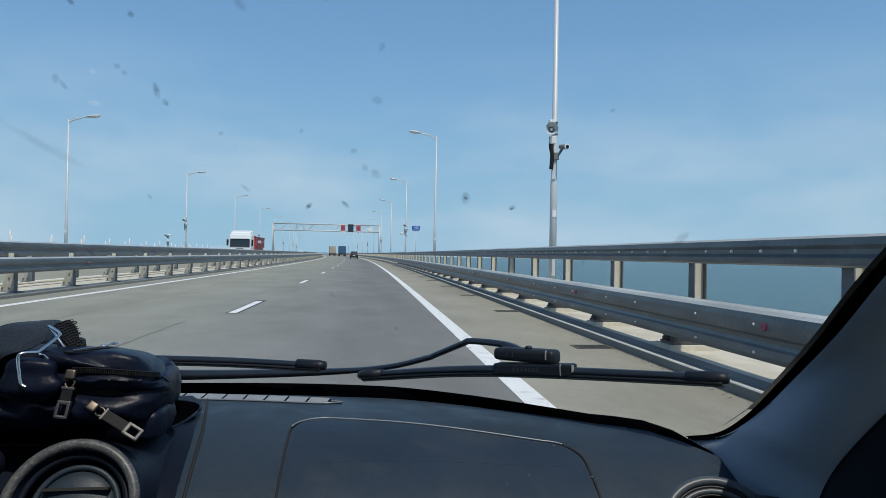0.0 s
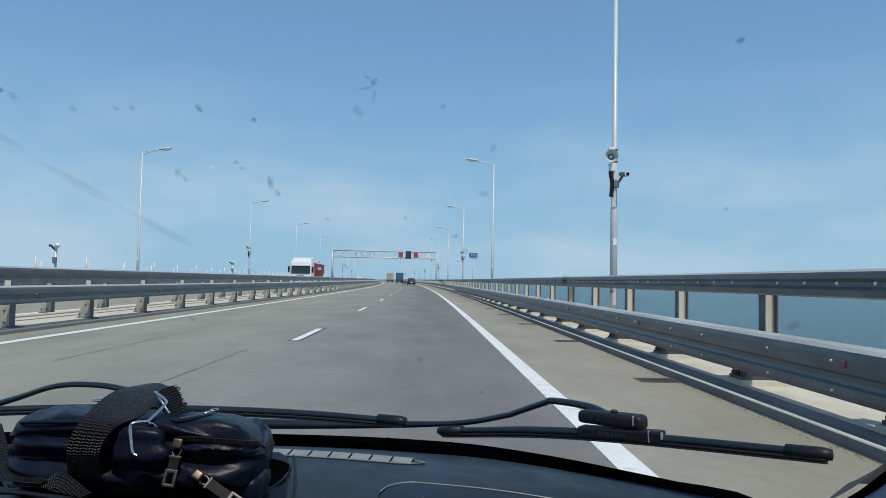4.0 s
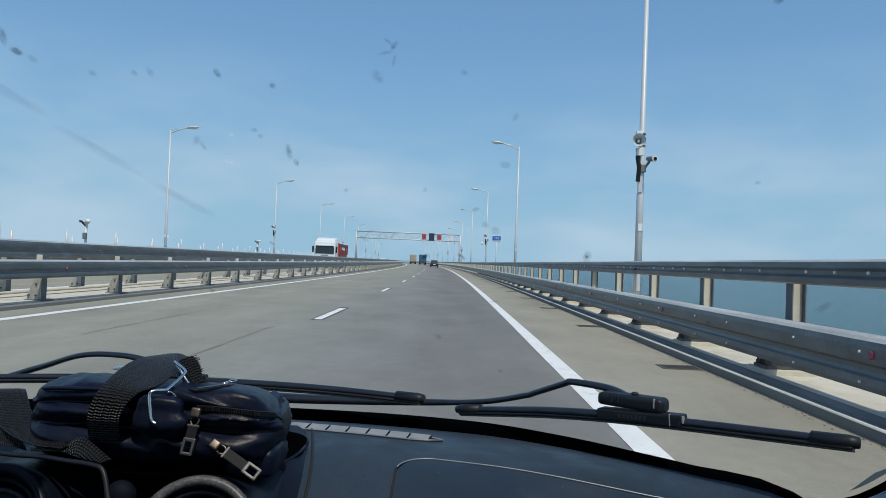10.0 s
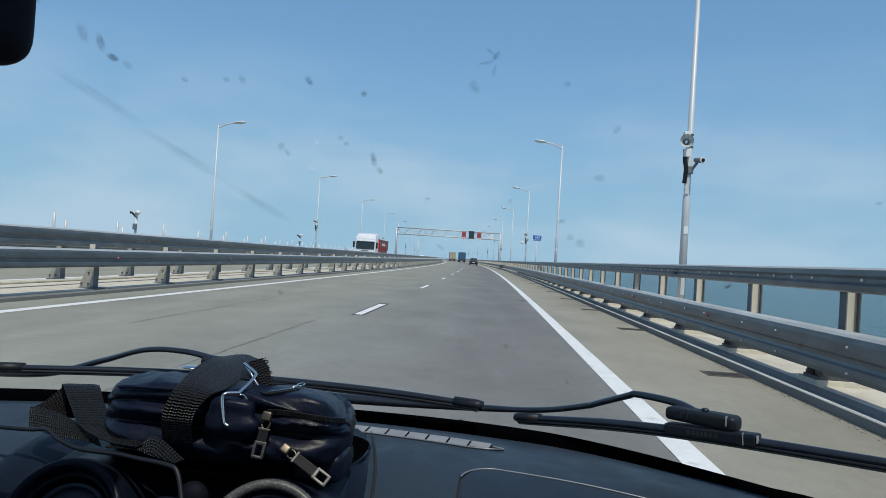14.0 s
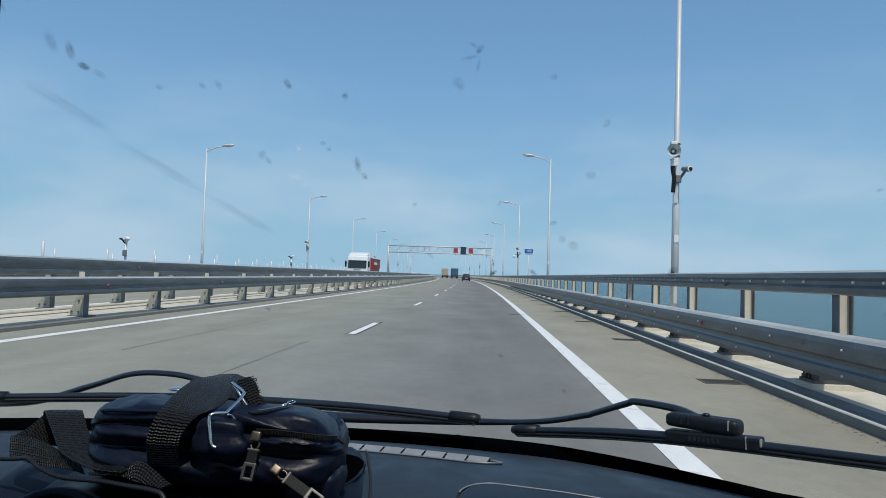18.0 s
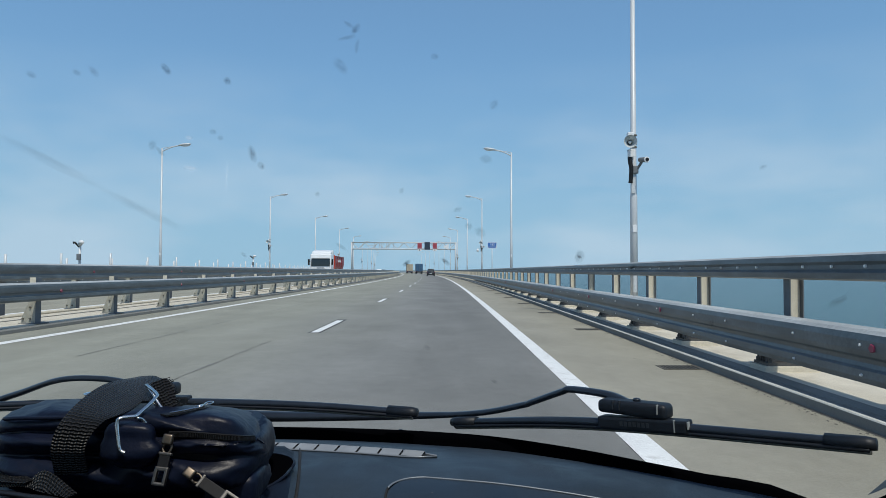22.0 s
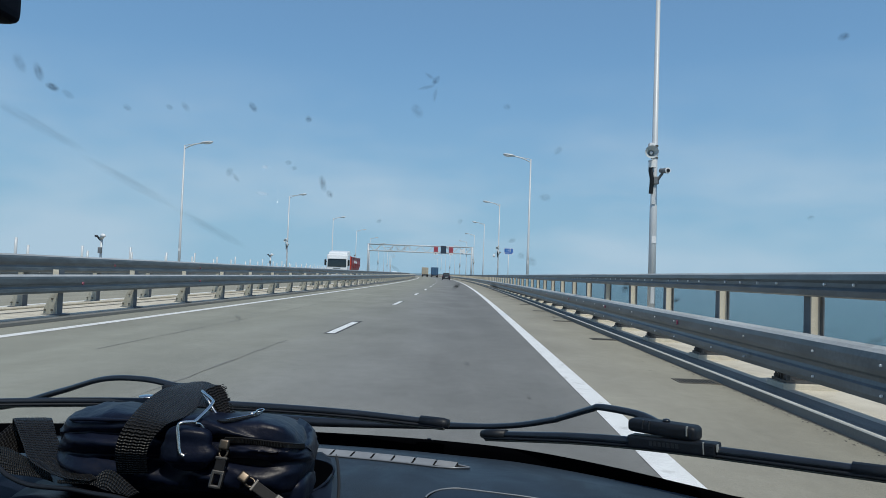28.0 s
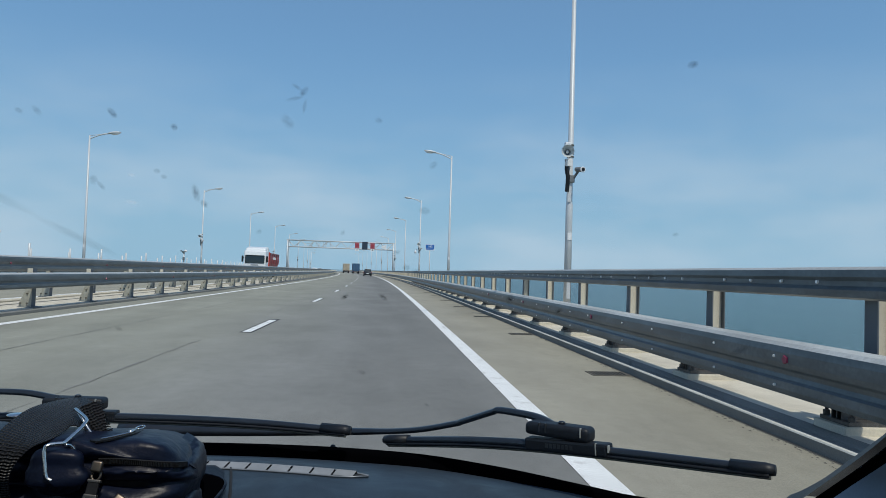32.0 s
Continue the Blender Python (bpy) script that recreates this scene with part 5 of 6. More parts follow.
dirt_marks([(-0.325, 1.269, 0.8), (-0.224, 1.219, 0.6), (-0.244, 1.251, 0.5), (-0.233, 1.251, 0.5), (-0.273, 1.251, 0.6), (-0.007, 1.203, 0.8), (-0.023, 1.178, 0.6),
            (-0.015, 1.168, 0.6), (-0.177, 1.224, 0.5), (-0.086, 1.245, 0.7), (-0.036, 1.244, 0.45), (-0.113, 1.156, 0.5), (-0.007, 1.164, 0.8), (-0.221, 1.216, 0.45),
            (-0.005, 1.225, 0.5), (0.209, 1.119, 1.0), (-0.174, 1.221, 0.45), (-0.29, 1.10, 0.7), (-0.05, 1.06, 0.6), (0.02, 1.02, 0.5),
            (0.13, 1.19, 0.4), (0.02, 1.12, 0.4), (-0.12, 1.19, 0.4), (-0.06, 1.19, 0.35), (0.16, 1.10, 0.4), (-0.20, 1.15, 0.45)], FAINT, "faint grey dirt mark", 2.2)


def splat(x, z, size, turn, material, label):
    """A drawn-out mark on the glass; turn: degrees from level, as seen from the seats."""
    me = DISC_ME.copy()
    me.materials.append(material)
    ob = new("insect_mark", me)
    ob.parent = windscreen
    ob.visible_shadow = False
    ob["label"] = label
    here = glass_at(x, z, -0.0035)
    way = (here - Vector((-0.04, 0.14, 1.14))).normalized()
    side = way.cross(Vector((0, 0, 1))).normalized()
    a = radians(turn)
    run = side * math.cos(a) + side.cross(way) * math.sin(a)
    ob.matrix_local = Matrix.Translation(here) @ Matrix((run, way.cross(run), -way)).transposed().to_4x4() @ Matrix.Diagonal((*size, 1, 1))


# the three largest insects: one with spread wings, one with a black core, one long and slanting
for dx, dz, size, turn, m in ((0.002, 0.002, (0.0026, 0.0046), -35, DIRT), (-0.005, -0.001, (0.0080, 0.0018), 15, FAINT), (0.001, -0.005, (0.0018, 0.0060), -10, FAINT), (-0.002, 0.004, (0.0055, 0.0016), -30, FAINT)):
    splat(-0.076 + dx * 0.75, 1.2545 + dz * 0.75, (size[0] * 0.78, size[1] * 0.78), turn, m, "dark dried insect with spread wings")
for dx, dz, size, turn, m in ((0.0, 0.0, (0.0048, 0.0028), -20, CORE), (-0.002, 0.006, (0.0030, 0.0070), 18, DIRT), (0.007, -0.003, (0.0050, 0.0026), -30, FAINT), (-0.024, 0.022, (0.0014, 0.0060), 25, FAINT)):
    splat(-0.3135 + dx, 1.2600 + dz, size, turn, m, "dark dried insect mark")
for dx, dz, size, turn in ((0.0, 0.001, (0.0030, 0.0070), 14), (0.003, -0.005, (0.0026, 0.0036), 40)):
    splat(-0.156 + dx, 1.212 + dz, size, turn, DIRT, "dark slanting insect mark")
# small white reflections, painted on the glass as pale specks
for at, size, turn, m, lab in (((-0.205, 1.207), (0.006, 0.004), 10, PALE, "pale speck for a white reflection"), ((-0.195, 1.222), (0.003, 0.003), 0, PALE, "pale speck for a white reflection")):
    me = DISC_ME.copy()
    me.materials.append(m)
    ob = new("smear", me)
    ob.parent = windscreen
    ob.visible_shadow = False
    ob["label"] = lab
    nrm = Vector((0, 0.475, 0.88))
    basis = Matrix((Vector((1, 0, 0)), nrm.cross(Vector((1, 0, 0))), nrm)).transposed().to_4x4()
    ob.matrix_local = Matrix.Translation(glass_at(*at, -0.003)) @ basis @ Matrix.Rotation(radians(turn), 4, "Z") @ Matrix.Diagonal((*size, 1, 1))
# a soft streak left by the wiper
for k, (x, z, ln) in enumerate(((-0.345, 1.243, 0.036), (-0.305, 1.212, 0.040), (-0.262, 1.183, 0.036))):
    me = DISC_ME.copy()
    me.materials.append(SOFT)
    ob = new("wiper_streak", me)
    ob.parent = windscreen
    ob.visible_shadow = False
    ob["label"] = "faint dark wiper streak"
    nrm = Vector((0, 0.475, 0.88))
    way = (glass_at(-0.222, 1.161) - glass_at(-0.373, 1.263)).normalized()
    basis = Matrix((way, nrm.cross(way), nrm)).transposed().to_4x4()
    ob.matrix_local = Matrix.Translation(glass_at(x, z, -0.002 - 0.0005 * k)) @ basis @ Matrix.Diagonal((ln * 1.15, 0.0085, 1, 1))

# ---- front pillar and door ----
GLASS_EDGE = spline([(0.350, 0.859, 0.902), (0.367, 0.818, 0.917), (0.366, 0.762, 0.949), (0.354, 0.695, 0.991), (0.339, 0.622, 1.038), (0.322, 0.554, 1.084), (0.309, 0.490, 1.125), (0.295, 0.411, 1.175), (0.22, 0.15, 1.33)], 6)
INNER_EDGE = spline([(0.362, 0.66, 0.848), (0.374, 0.665, 0.905), (0.388, 0.632, 0.965), (0.416, 0.560, 1.055), (0.406, 0.49, 1.10), (0.386, 0.425, 1.140), (0.352, 0.335, 1.19), (0.314, 0.225, 1.25), (0.25, 0.07, 1.34)], 6)
pillar = thing("car", (0, 0, 0), "dark car seen from its front passenger seat, with grey pillar trim", "car")
rows = []
for k, (a, b) in enumerate(zip(GLASS_EDGE, INNER_EDGE)):
    d, s0 = b - a, 0.02 + 0.09 * min(1.0, k / 14)
    rows.append([a + d * s + Vector((-0.028, -0.036, 0.013)) * min(1.0, k / 9) * math.sin(math.pi * s) ** 0.8 for s in (s0, s0 + 0.06, s0 + 0.14, 0.42, 0.55, 0.7, 0.85, 0.95, 1.0)])
part("trim", surface_patch(rows), TRIM, pillar, "grey plastic trim", smooth=True)
rows = []
for k, (a, b) in enumerate(zip(GLASS_EDGE, INNER_EDGE)):
    d, w = (b - a) * (0.15 + 0.85 * min(1.0, k / 14)), 0.15 + 0.85 * min(1.0, k / 14)
    rows.append([a + Vector((0.010, 0.012, 0.0)) * w, a + Vector((-0.0012, 0.003, 0.0)), a + Vector((-0.0008, 0.0, 0.0)), a + d * 0.06 + Vector((-0.001, 0, 0)) * w, a + d * 0.13 + Vector((-0.008, -0.002, 0.002)) * w, a + d * 0.20 + Vector((-0.016, -0.008, 0.004)) * w])
part("glass_rim", surface_patch(rows), FRIT, pillar, "black glass rim", smooth=True)
rows = []
for a in GLASS_EDGE[7:]:
    rows.append([a + Vector((0.004, 0.014, 0.002)), a + Vector((0.055, 0.055, 0.010)), a + Vector((0.110, 0.025, 0.015)), a + Vector((0.130, -0.04, 0.0))])
part("outer_skin", surface_patch(rows), BLACK, pillar, "dark outer metal", smooth=True)

door = pillar
DOOR_EDGE = spline([(0.43, 0.58, 0.78), (0.43, 0.58, 0.86), (0.43, 0.58, 0.935), (0.43, 0.572, 0.985), (0.43, 0.48, 1.055), (0.425, 0.42, 1.10), (0.41, 0.35, 1.14), (0.34, 0.13, 1.25), (0.29, -0.02, 1.34)], 6)
rows = []
for a, b in zip(INNER_EDGE, DOOR_EDGE):
    rows.append([a + Vector((0.002, 0.004, 0)), a + Vector((0.004, -0.012, -0.004)), a.lerp(b, 0.45) + Vector((0.012, 0, 0)), b + Vector((0.004, 0, 0)), b + Vector((0.03, 0.03, 0))])
part("seal_frame", surface_patch(rows), SEAL, door, "black rubber-sealed frame", smooth=True)
part("door_panel", a_box(0.40, 0.47, -0.75, 0.72, 0.30, 0.845, bevel=0.02), BLACK, door)
rows = []
for b in DOOR_EDGE:
    rows.append([b + Vector((0.012, 0, 0)), b + Vector((0.012, -0.9, 0.0))])
ob = part("side_window", surface_patch(rows), SIDEGLASS, door, "clear side window", smooth=True)
ob.visible_shadow = False

side_mirror = thing("side_mirror", (0, 0, 0), "black plastic door mirror outside the passenger window", "door mirror")
part("housing", a_box(0.625, 0.86, 0.70, 0.82, 0.76, 0.925, bevel=0.055, segments=5), BLACK, side_mirror, smooth=True)
part("mirror_glass", a_box(0.66, 0.835, 0.694, 0.701, 0.785, 0.90, bevel=0.002), mat("mirror_silver", (0.8, 0.8, 0.8), 0.03, 1.0, var=0.01), side_mirror, "silvered glass")
part("foot", a_box(0.46, 0.66, 0.72, 0.79, 0.77, 0.82, bevel=0.02), BLACK, side_mirror)

# ---- rear-view mirror ----
CASE = mat("mirror_case", (0.003, 0.004, 0.009), 0.7, var=0.1, spec=0.12)
mirror = thing("rear_view_mirror", (0, 0, 0), "dark plastic rear-view mirror with its mount on the windscreen", "rear-view mirror")
part("housing", a_box(-0.585, -0.326, 0.44, 0.50, 1.2345, 1.330, bevel=0.022, segments=6), CASE, mirror, smooth=True)
part("mirror_glass", a_box(-0.575, -0.345, 0.436, 0.441, 1.255, 1.318, bevel=0.002), mat("mirror_glass", (0.75, 0.77, 0.8), 0.03, 1.0, var=0.01), mirror, "silvered glass")
part("dip_lever", a_box(-0.41, -0.343, 0.455, 0.49, 1.2225, 1.246, bevel=0.008, segments=4), CASE, mirror)
part("mount", a_box(-0.46, -0.311, 0.44, 0.51, 1.2835, 1.345, bevel=0.006, segments=3), CASE, mirror, "mount with a pale rim", smooth=False)
part("mount_rim", a_tube([(-0.312, 0.442, 1.293), (-0.318, 0.44, 1.305), (-0.33, 0.438, 1.335)], 0.004, sides=8), TRIM, mirror)

# ---- the car's shell behind and above the camera ----
# unseen, added to close the cabin; lining tone set for bounced light
shell = bmesh.new()
box(shell, -1.10, 0.42, -1.9, 0.10, 1.36, 1.42)
for k in range(12):                             # the roof's front edge, behind the curved top of the windscreen
    x = -1.08 + 0.12 * k
    y = glass_at(x + 0.06, 1.335).y
    box(shell, x, x + 0.119, y - 0.20, y - 0.02, 1.335, 1.40)
skin = [[Vector((-1.12 + 1.58 * i / 24, y + (glass_at(-1.12 + 1.58 * i / 24, 1.335).y - 0.02 - 0.10) * f, 1.437 - 0.030 * f - 0.02 * abs(i / 12 - 1) ** 4)) for i in range(25)]
        for y, f in ((-1.95, 0.0), (-1.2, 0.0), (-0.5, 0.0), (0.10, 0.0), (0.10, 0.5), (0.10, 1.0))]
part("roof_skin", surface_patch(skin), DARKCAR, pillar, "dark painted roof", smooth=True)
structure("car_roof", shell, ROOFLINING, "light cloth roof lining of the car", "car interior")
shell = bmesh.new()
box(shell, -1.18, 0.47, -1.95, 0.7, 0.18, 0.25)
box(shell, -1.18, -1.12, -1.9, 0.75, 0.25, 0.88)
box(shell, -1.14, -1.08, -0.75, -0.62, 0.88, 1.38)
box(shell, 0.40, 0.46, -1.9, -0.76, 0.25, 0.88)
box(shell, 0.38, 0.44, -0.75, -0.62, 0.85, 1.38)
box(shell, -1.1, 0.42, -1.95, -1.85, 0.25, 0.90)
for x in (-1.13, 0.38):
    box(shell, x, x + 0.04, -1.9, -1.62, 0.88, 1.37)
structure("car_sides", shell, SEATCLOTH, "dark inner sides and floor of the car", "car interior")
structure("cowl", surface_patch([[Vector((x, far_edge(x) + dy, z)) for x in xs] for dy, z in ((0.06, 0.862), (0.10, 0.868), (0.20, 0.855), (0.26, 0.80))]), BLACK,
          "black plastic cowl under the wipers", "car cowl", smooth=True)

# ---- wipers ----
WIPER_PAINT = mat("wiper_black", (0.014, 0.018, 0.025), 0.30, var=0.2, scale=40, spec=0.5)
GREYRIB = mat("grey_plastic_edge", (0.024, 0.028, 0.033), 0.4, var=0.2)
RIBPALE = mat("pale_worn_edge", (0.34, 0.35, 0.33), 0.5, var=0.2)
LIP = mat("wiper_lip", (0.15, 0.15, 0.125), 0.5, var=0.2, scale=60)


def wiper(label, blade, arm, block_at, block_dir, base, cap):
    """A flat-blade wiper; base: how many times thicker the arm is at its pivot."""
    root = thing("windscreen_wiper", (0, 0, 0), label, "wiper", "wipers")
    path = spline(blade, 8)
    n = len(path)
    part("blade_spine", a_tube(path, [0.0058 + 0.0016 * math.sin(math.pi * k / (n - 1)) for k in range(n)], sides=10, flat=(1.0, 0.72)), WIPER_PAINT, root, smooth=True)
    part("rubber_lip", a_tube([p + Vector((0, -0.004, -0.0064)) for p in path], 0.0024, sides=6), LIP, root, "grey-green rubber lip", smooth=True)
    part("blade_shade", a_tube([p + Vector((0, -0.002, -0.0045)) for p in path], 0.006, sides=8, flat=(1.0, 0.5)), RUBBER, root, smooth=True)
    for end, nxt in ((path[0], path[2]), (path[-1], path[-3])):
        d = (nxt - end).normalized()
        part("end_cap", a_tube([end - d * 0.006, end + d * 0.002, end + d * 0.035], [cap * 0.80, cap, cap], sides=10, flat=(1.0, 0.85)), RUBBER, root, smooth=True)
    part("arm", a_tube(spline(arm, 8), [0.0060 * (1 + (base - 1) * max(0.0, 1 - k / (2.6 * 8))) for k in range(8 * (len(arm) - 1) + 1)], sides=10, flat=(1.1, 0.7)), WIPER_PAINT, root, smooth=True)
    d = Vector(block_dir).normalized()
    side = d.cross(Vector((0, 0, 1))).normalized()
    up = side.cross(d)
    m = Matrix((d, side, up)).transposed().to_4x4()
    bm = bmesh.new()
    box(bm, -0.041, 0.040, -0.0125, 0.0125, -0.010, 0.008, bevel=0.0060, segments=4)
    for v in bm.verts:
        v.co.z = v.co.z * (1.0 - 6.0 * max(0.0, -v.co.x - 0.020)) - 2.5 * max(0.0, abs(v.co.x) - 0.012) ** 2 * (v.co.z > 0)
        v.co.y *= 1.0 - 5.0 * max(0.0, v.co.x - 0.024)
    blk = part("adapter", bm, RUBBER, root, "black plastic adapter", smooth=True)
    blk.matrix_local = Matrix.Translation(block_at) @ m
    bm = bmesh.new()
    bmesh.ops.create_uvsphere(bm, u_segments=12, v_segments=8, radius=0.0045, matrix=Matrix.LocRotScale((0.002, 0, 0.0076), None, (1, 1, 0.5)))
    part("adapter_button", bm, WIPER_PAINT, blk, smooth=True)
    for x in (-0.022, -0.014, 0.030):
        part("adapter_rib", a_box(x, x + 0.0014, 0.009, 0.0132, -0.004, 0.0066, bevel=0.0004), RIBPALE if x > 0 else GREYRIB, blk)
    bm = bmesh.new()
    box(bm, -0.050, 0.054, -0.0095, 0.0095, -0.0065, 0.0085, bevel=0.003)
    foot = part("adapter_foot", bm, RUBBER, root, "black clip that holds the blade")
    k = min(range(2, n - 2), key=lambda i: (path[i] - Vector(block_at)).length)
    d = (path[k + 2] - path[k - 2]).normalized()
    side = d.cross(Vector((0, 0, 1))).normalized()
    foot.matrix_local = Matrix.Translation(path[k]) @ Matrix((d, side, side.cross(d))).transposed().to_4x4()
    for k in range(7):
        part("letter_bar", a_box(-0.022 + 0.0052 * k, -0.0185 + 0.0052 * k, 0.0098, 0.0101, -0.001, 0.004), GREYRIB, foot)
    part("joint_mark", a_box(0.040, 0.0412, 0.006, 0.0100, -0.004, 0.0088), RIBPALE, foot)
    part("joint_ring", a_box(0.0545, 0.0556, 0.004, 0.0095, 0.000, 0.0075), RIBPALE, foot)
    return root


wiper("black windscreen wiper with a flat blade on the passenger side", [(-0.018, 1.092, 0.931), (0.10, 0.995, 0.9545), (0.20, 0.908, 0.9685), (0.347, 0.779, 0.983)],
      [(-0.44, 1.27, 0.902), (-0.30, 1.25, 0.903), (-0.09, 1.20, 0.916), (0.012, 1.13, 0.935), (0.070, 1.077, 0.957), (0.082, 1.063, 0.964), (0.114, 1.022, 0.985), (0.124, 1.010, 0.990), (0.160, 0.968, 0.991), (0.178, 0.935, 0.986)],
      (0.180, 0.929, 0.9855), (0.060, -0.052, 0.002), 2.6, 0.0080)
wiper("black windscreen wiper with a flat blade on the driver's side", [(-0.076, 1.075, 0.947), (-0.227, 1.12, 0.947), (-0.409, 1.15, 0.945), (-0.589, 1.15, 0.943), (-0.80, 1.11, 0.940)],
      [(-0.98, 1.24, 0.90), (-0.79, 1.20, 0.916), (-0.68, 1.18, 0.948), (-0.59, 1.14, 0.977), (-0.524, 1.13, 0.981), (-0.47, 1.12, 0.975)],
      (-0.447, 1.118, 0.972), (1, -0.02, -0.02), 1.6, 0.0088)
nut = thing("cowl_screw", (0, 0, 0), "small dark screw head on the cowl", "screw")
part("screw_head", a_tube([(-0.103, 1.226, 0.86), (-0.103, 1.226, 0.882), (-0.103, 1.226, 0.889)], [0.0065, 0.0065, 0.003], sides=12), RUBBER, nut, smooth=True)
part("screw_washer", a_tube([(-0.103, 1.226, 0.862), (-0.103, 1.226, 0.870)], 0.010, sides=12), IRON, nut)

# ---- the bag on the dashboard ----


def puffy(cx, cy, cz, sx, sy, sz, e1=0.42, e2=0.35, wrinkle=0.004, seed=0.0, nu=64, nv=30, sag=0.0):
    """A soft box: a rounded superellipsoid with folds."""
    bm = bmesh.new()

    def pw(v, e):
        return math.copysign(abs(v) ** e, v)
    rings = []
    for j in range(nv + 1):
        v = -math.pi / 2 + math.pi * j / nv
        ring = []
        for i in range(nu):
            u = 2 * math.pi * i / nu
            p = Vector((pw(math.cos(v), e1) * pw(math.cos(u), e2) * sx, pw(math.cos(v), e1) * pw(math.sin(u), e2) * sy, pw(math.sin(v), e1) * sz))
            q = Vector((p.x * 9 + seed, p.y * 9, p.z * 75))
            d = p.normalized() if p.length > 1e-6 else Vector((0, 0, 1))
            p += d * (noise.noise(q) * wrinkle + noise.noise(q * 2.7) * wrinkle * 0.5)
            p.z -= sag * (p.x / sx) ** 2
            ring.append(bm.verts.new(p + Vector((cx, cy, cz))))
        rings.append(ring)
    for a, b in zip(rings, rings[1:]):
        for k in range(nu):
            bm.faces.new((a[k], a[(k + 1) % nu], b[(k + 1) % nu], b[k]))
    bmesh.ops.remove_doubles(bm, verts=bm.verts, dist=1e-5)
    return bm


def bag_body():
    """A slack nylon bag lying on its back: two zipped compartments, rounded ends and creased sides."""
    prof = spline([(0.19, 0.925, 0), (0.13, 0.924, 0), (0.085, 0.930, 0), (0.050, 0.938, 0), (0.022, 0.946, 0), (0.004, 0.956, 0), (-0.001, 0.967, 0), (0.006, 0.974, 0),
                   (0.010, 0.978, 0), (0.003, 0.983, 0), (-0.002, 0.990, 0), (0.001, 0.995, 0), (0.006, 0.9985, 0), (0.001, 1.003, 0), (0.003, 1.009, 0), (0.013, 1.013, 0),
                   (0.05, 1.011, 0), (0.10, 1.001, 0), (0.145, 0.989, 0), (0.175, 0.976, 0), (0.192, 0.962, 0), (0.197, 0.945, 0), (0.19, 0.925, 0)], 3)[:-1]
    bm = bmesh.new()
    rings = []
    nu = 130
    for i in range(nu + 1):
        w = -1 + 2 * i / nu
        w = math.copysign(abs(w) ** 0.8, w)
        f = max(0.02, (1 - abs(w) ** 7) ** 0.42)
        ring = []
        for k, p in enumerate(prof):
            y = 0.085 + (p.x - 0.085) * (0.25 + 0.75 * f)
            z = 0.968 + (p.y - 0.968) * f
            x = -0.305 + 0.116 * w
            q = Vector((x * 9, y * 14, z * 62 + x * 12))
            r = Vector((x * 15 + y * 12, y * 40, z * 165 + x * 22))
            crease = (1 - 2 * abs(noise.noise(q))) * 0.0048 + noise.noise(r) * 0.0012 + (1 - 2 * abs(noise.noise(Vector((x * 20 - y * 16, y * 34, z * 210 + x * 40))))) * 0.0011 + noise.noise(Vector((x * 9, y * 9, 3.1))) * 0.005 * (z > 0.985)
            d = Vector((w ** 5 * 0.8, (y - 0.085) / 0.11, (z - 0.968) / 0.05)).normalized()
            v = Vector((x - 0.33 * y * (0.5 if w > 0 else 1.0), 0.735 + y, z)) + d * crease
            v.z -= 0.006 * max(0.0, w) ** 2 * (z > 0.99)
            ring.append(bm.verts.new(v))
        rings.append(ring)
    n = len(prof)
    for a, b in zip(rings, rings[1:]):
        for k in range(n):
            bm.faces.new((a[k], b[k], b[(k + 1) % n], a[(k + 1) % n]))
    bm.faces.new(rings[0])
    bm.faces.new(rings[-1][::-1])
    return bm


def band(left, right, thick=0.002, across=6):
    """A woven strap between two edges, with its length and width as texture coordinates."""
    ls, rs = spline(left, 8), spline(right, 8)
    bm = bmesh.new()
    uv = bm.loops.layers.uv.new("weave")
    run, rows, where = 0.0, [], {}
    for i, (a, b) in enumerate(zip(ls, rs)):
        if i:
            run += ((a + b) / 2 - (ls[i - 1] + rs[i - 1]) / 2).length
        j0, j1 = max(i - 1, 0), min(i + 1, len(ls) - 1)
        nrm = (b - a).cross((ls[j1] + rs[j1]) - (ls[j0] + rs[j0])).normalized() * thick / 2
        loop = [(s / across, 1) for s in range(across + 1)] + [(s / across, -1) for s in range(across, -1, -1)]
        row = []
        for s, side in loop:
            v = bm.verts.new(a.lerp(b, s) + nrm * side * (0.4 if s in (0, 1) else 1.0))
            where[v] = (s * (b - a).length, run)
            row.append(v)
        rows.append(row)
    n = len(rows[0])
    for a, b in zip(rows, rows[1:]):
        for k in range(n):
            bm.faces.new((a[k], a[(k + 1) % n], b[(k + 1) % n], b[k]))
    bm.faces.new(rows[0][::-1])
    bm.faces.new(rows[-1])
    for f in bm.faces:
        for lp in f.loops:
            lp[uv].uv = where[lp.vert]
    return bm


bag = thing("shoulder_bag", (0, 0, 0), "small navy nylon shoulder bag lying on the dashboard", "bag")
part("main_compartment", bag_body(), NYLON, bag, smooth=True)
part("side_pocket", puffy(-0.220, 0.785, 0.944, 0.024, 0.030, 0.015, seed=5, nu=32, nv=16), NYLON, bag, smooth=True)
part("top_piping", a_tube(spline([(-0.412, 0.760, 1.006), (-0.405, 0.742, 1.0095), (-0.385, 0.735, 1.0115), (-0.355, 0.7345, 1.012), (-0.33, 0.736, 1.012)]), 0.0018, sides=6), NYLON, bag, smooth=True)
zipline = spline([(-0.262, 0.735, 0.9985), (-0.245, 0.7355, 0.9985), (-0.222, 0.7370, 0.9965), (-0.204, 0.743, 0.994), (-0.196, 0.756, 0.991)])
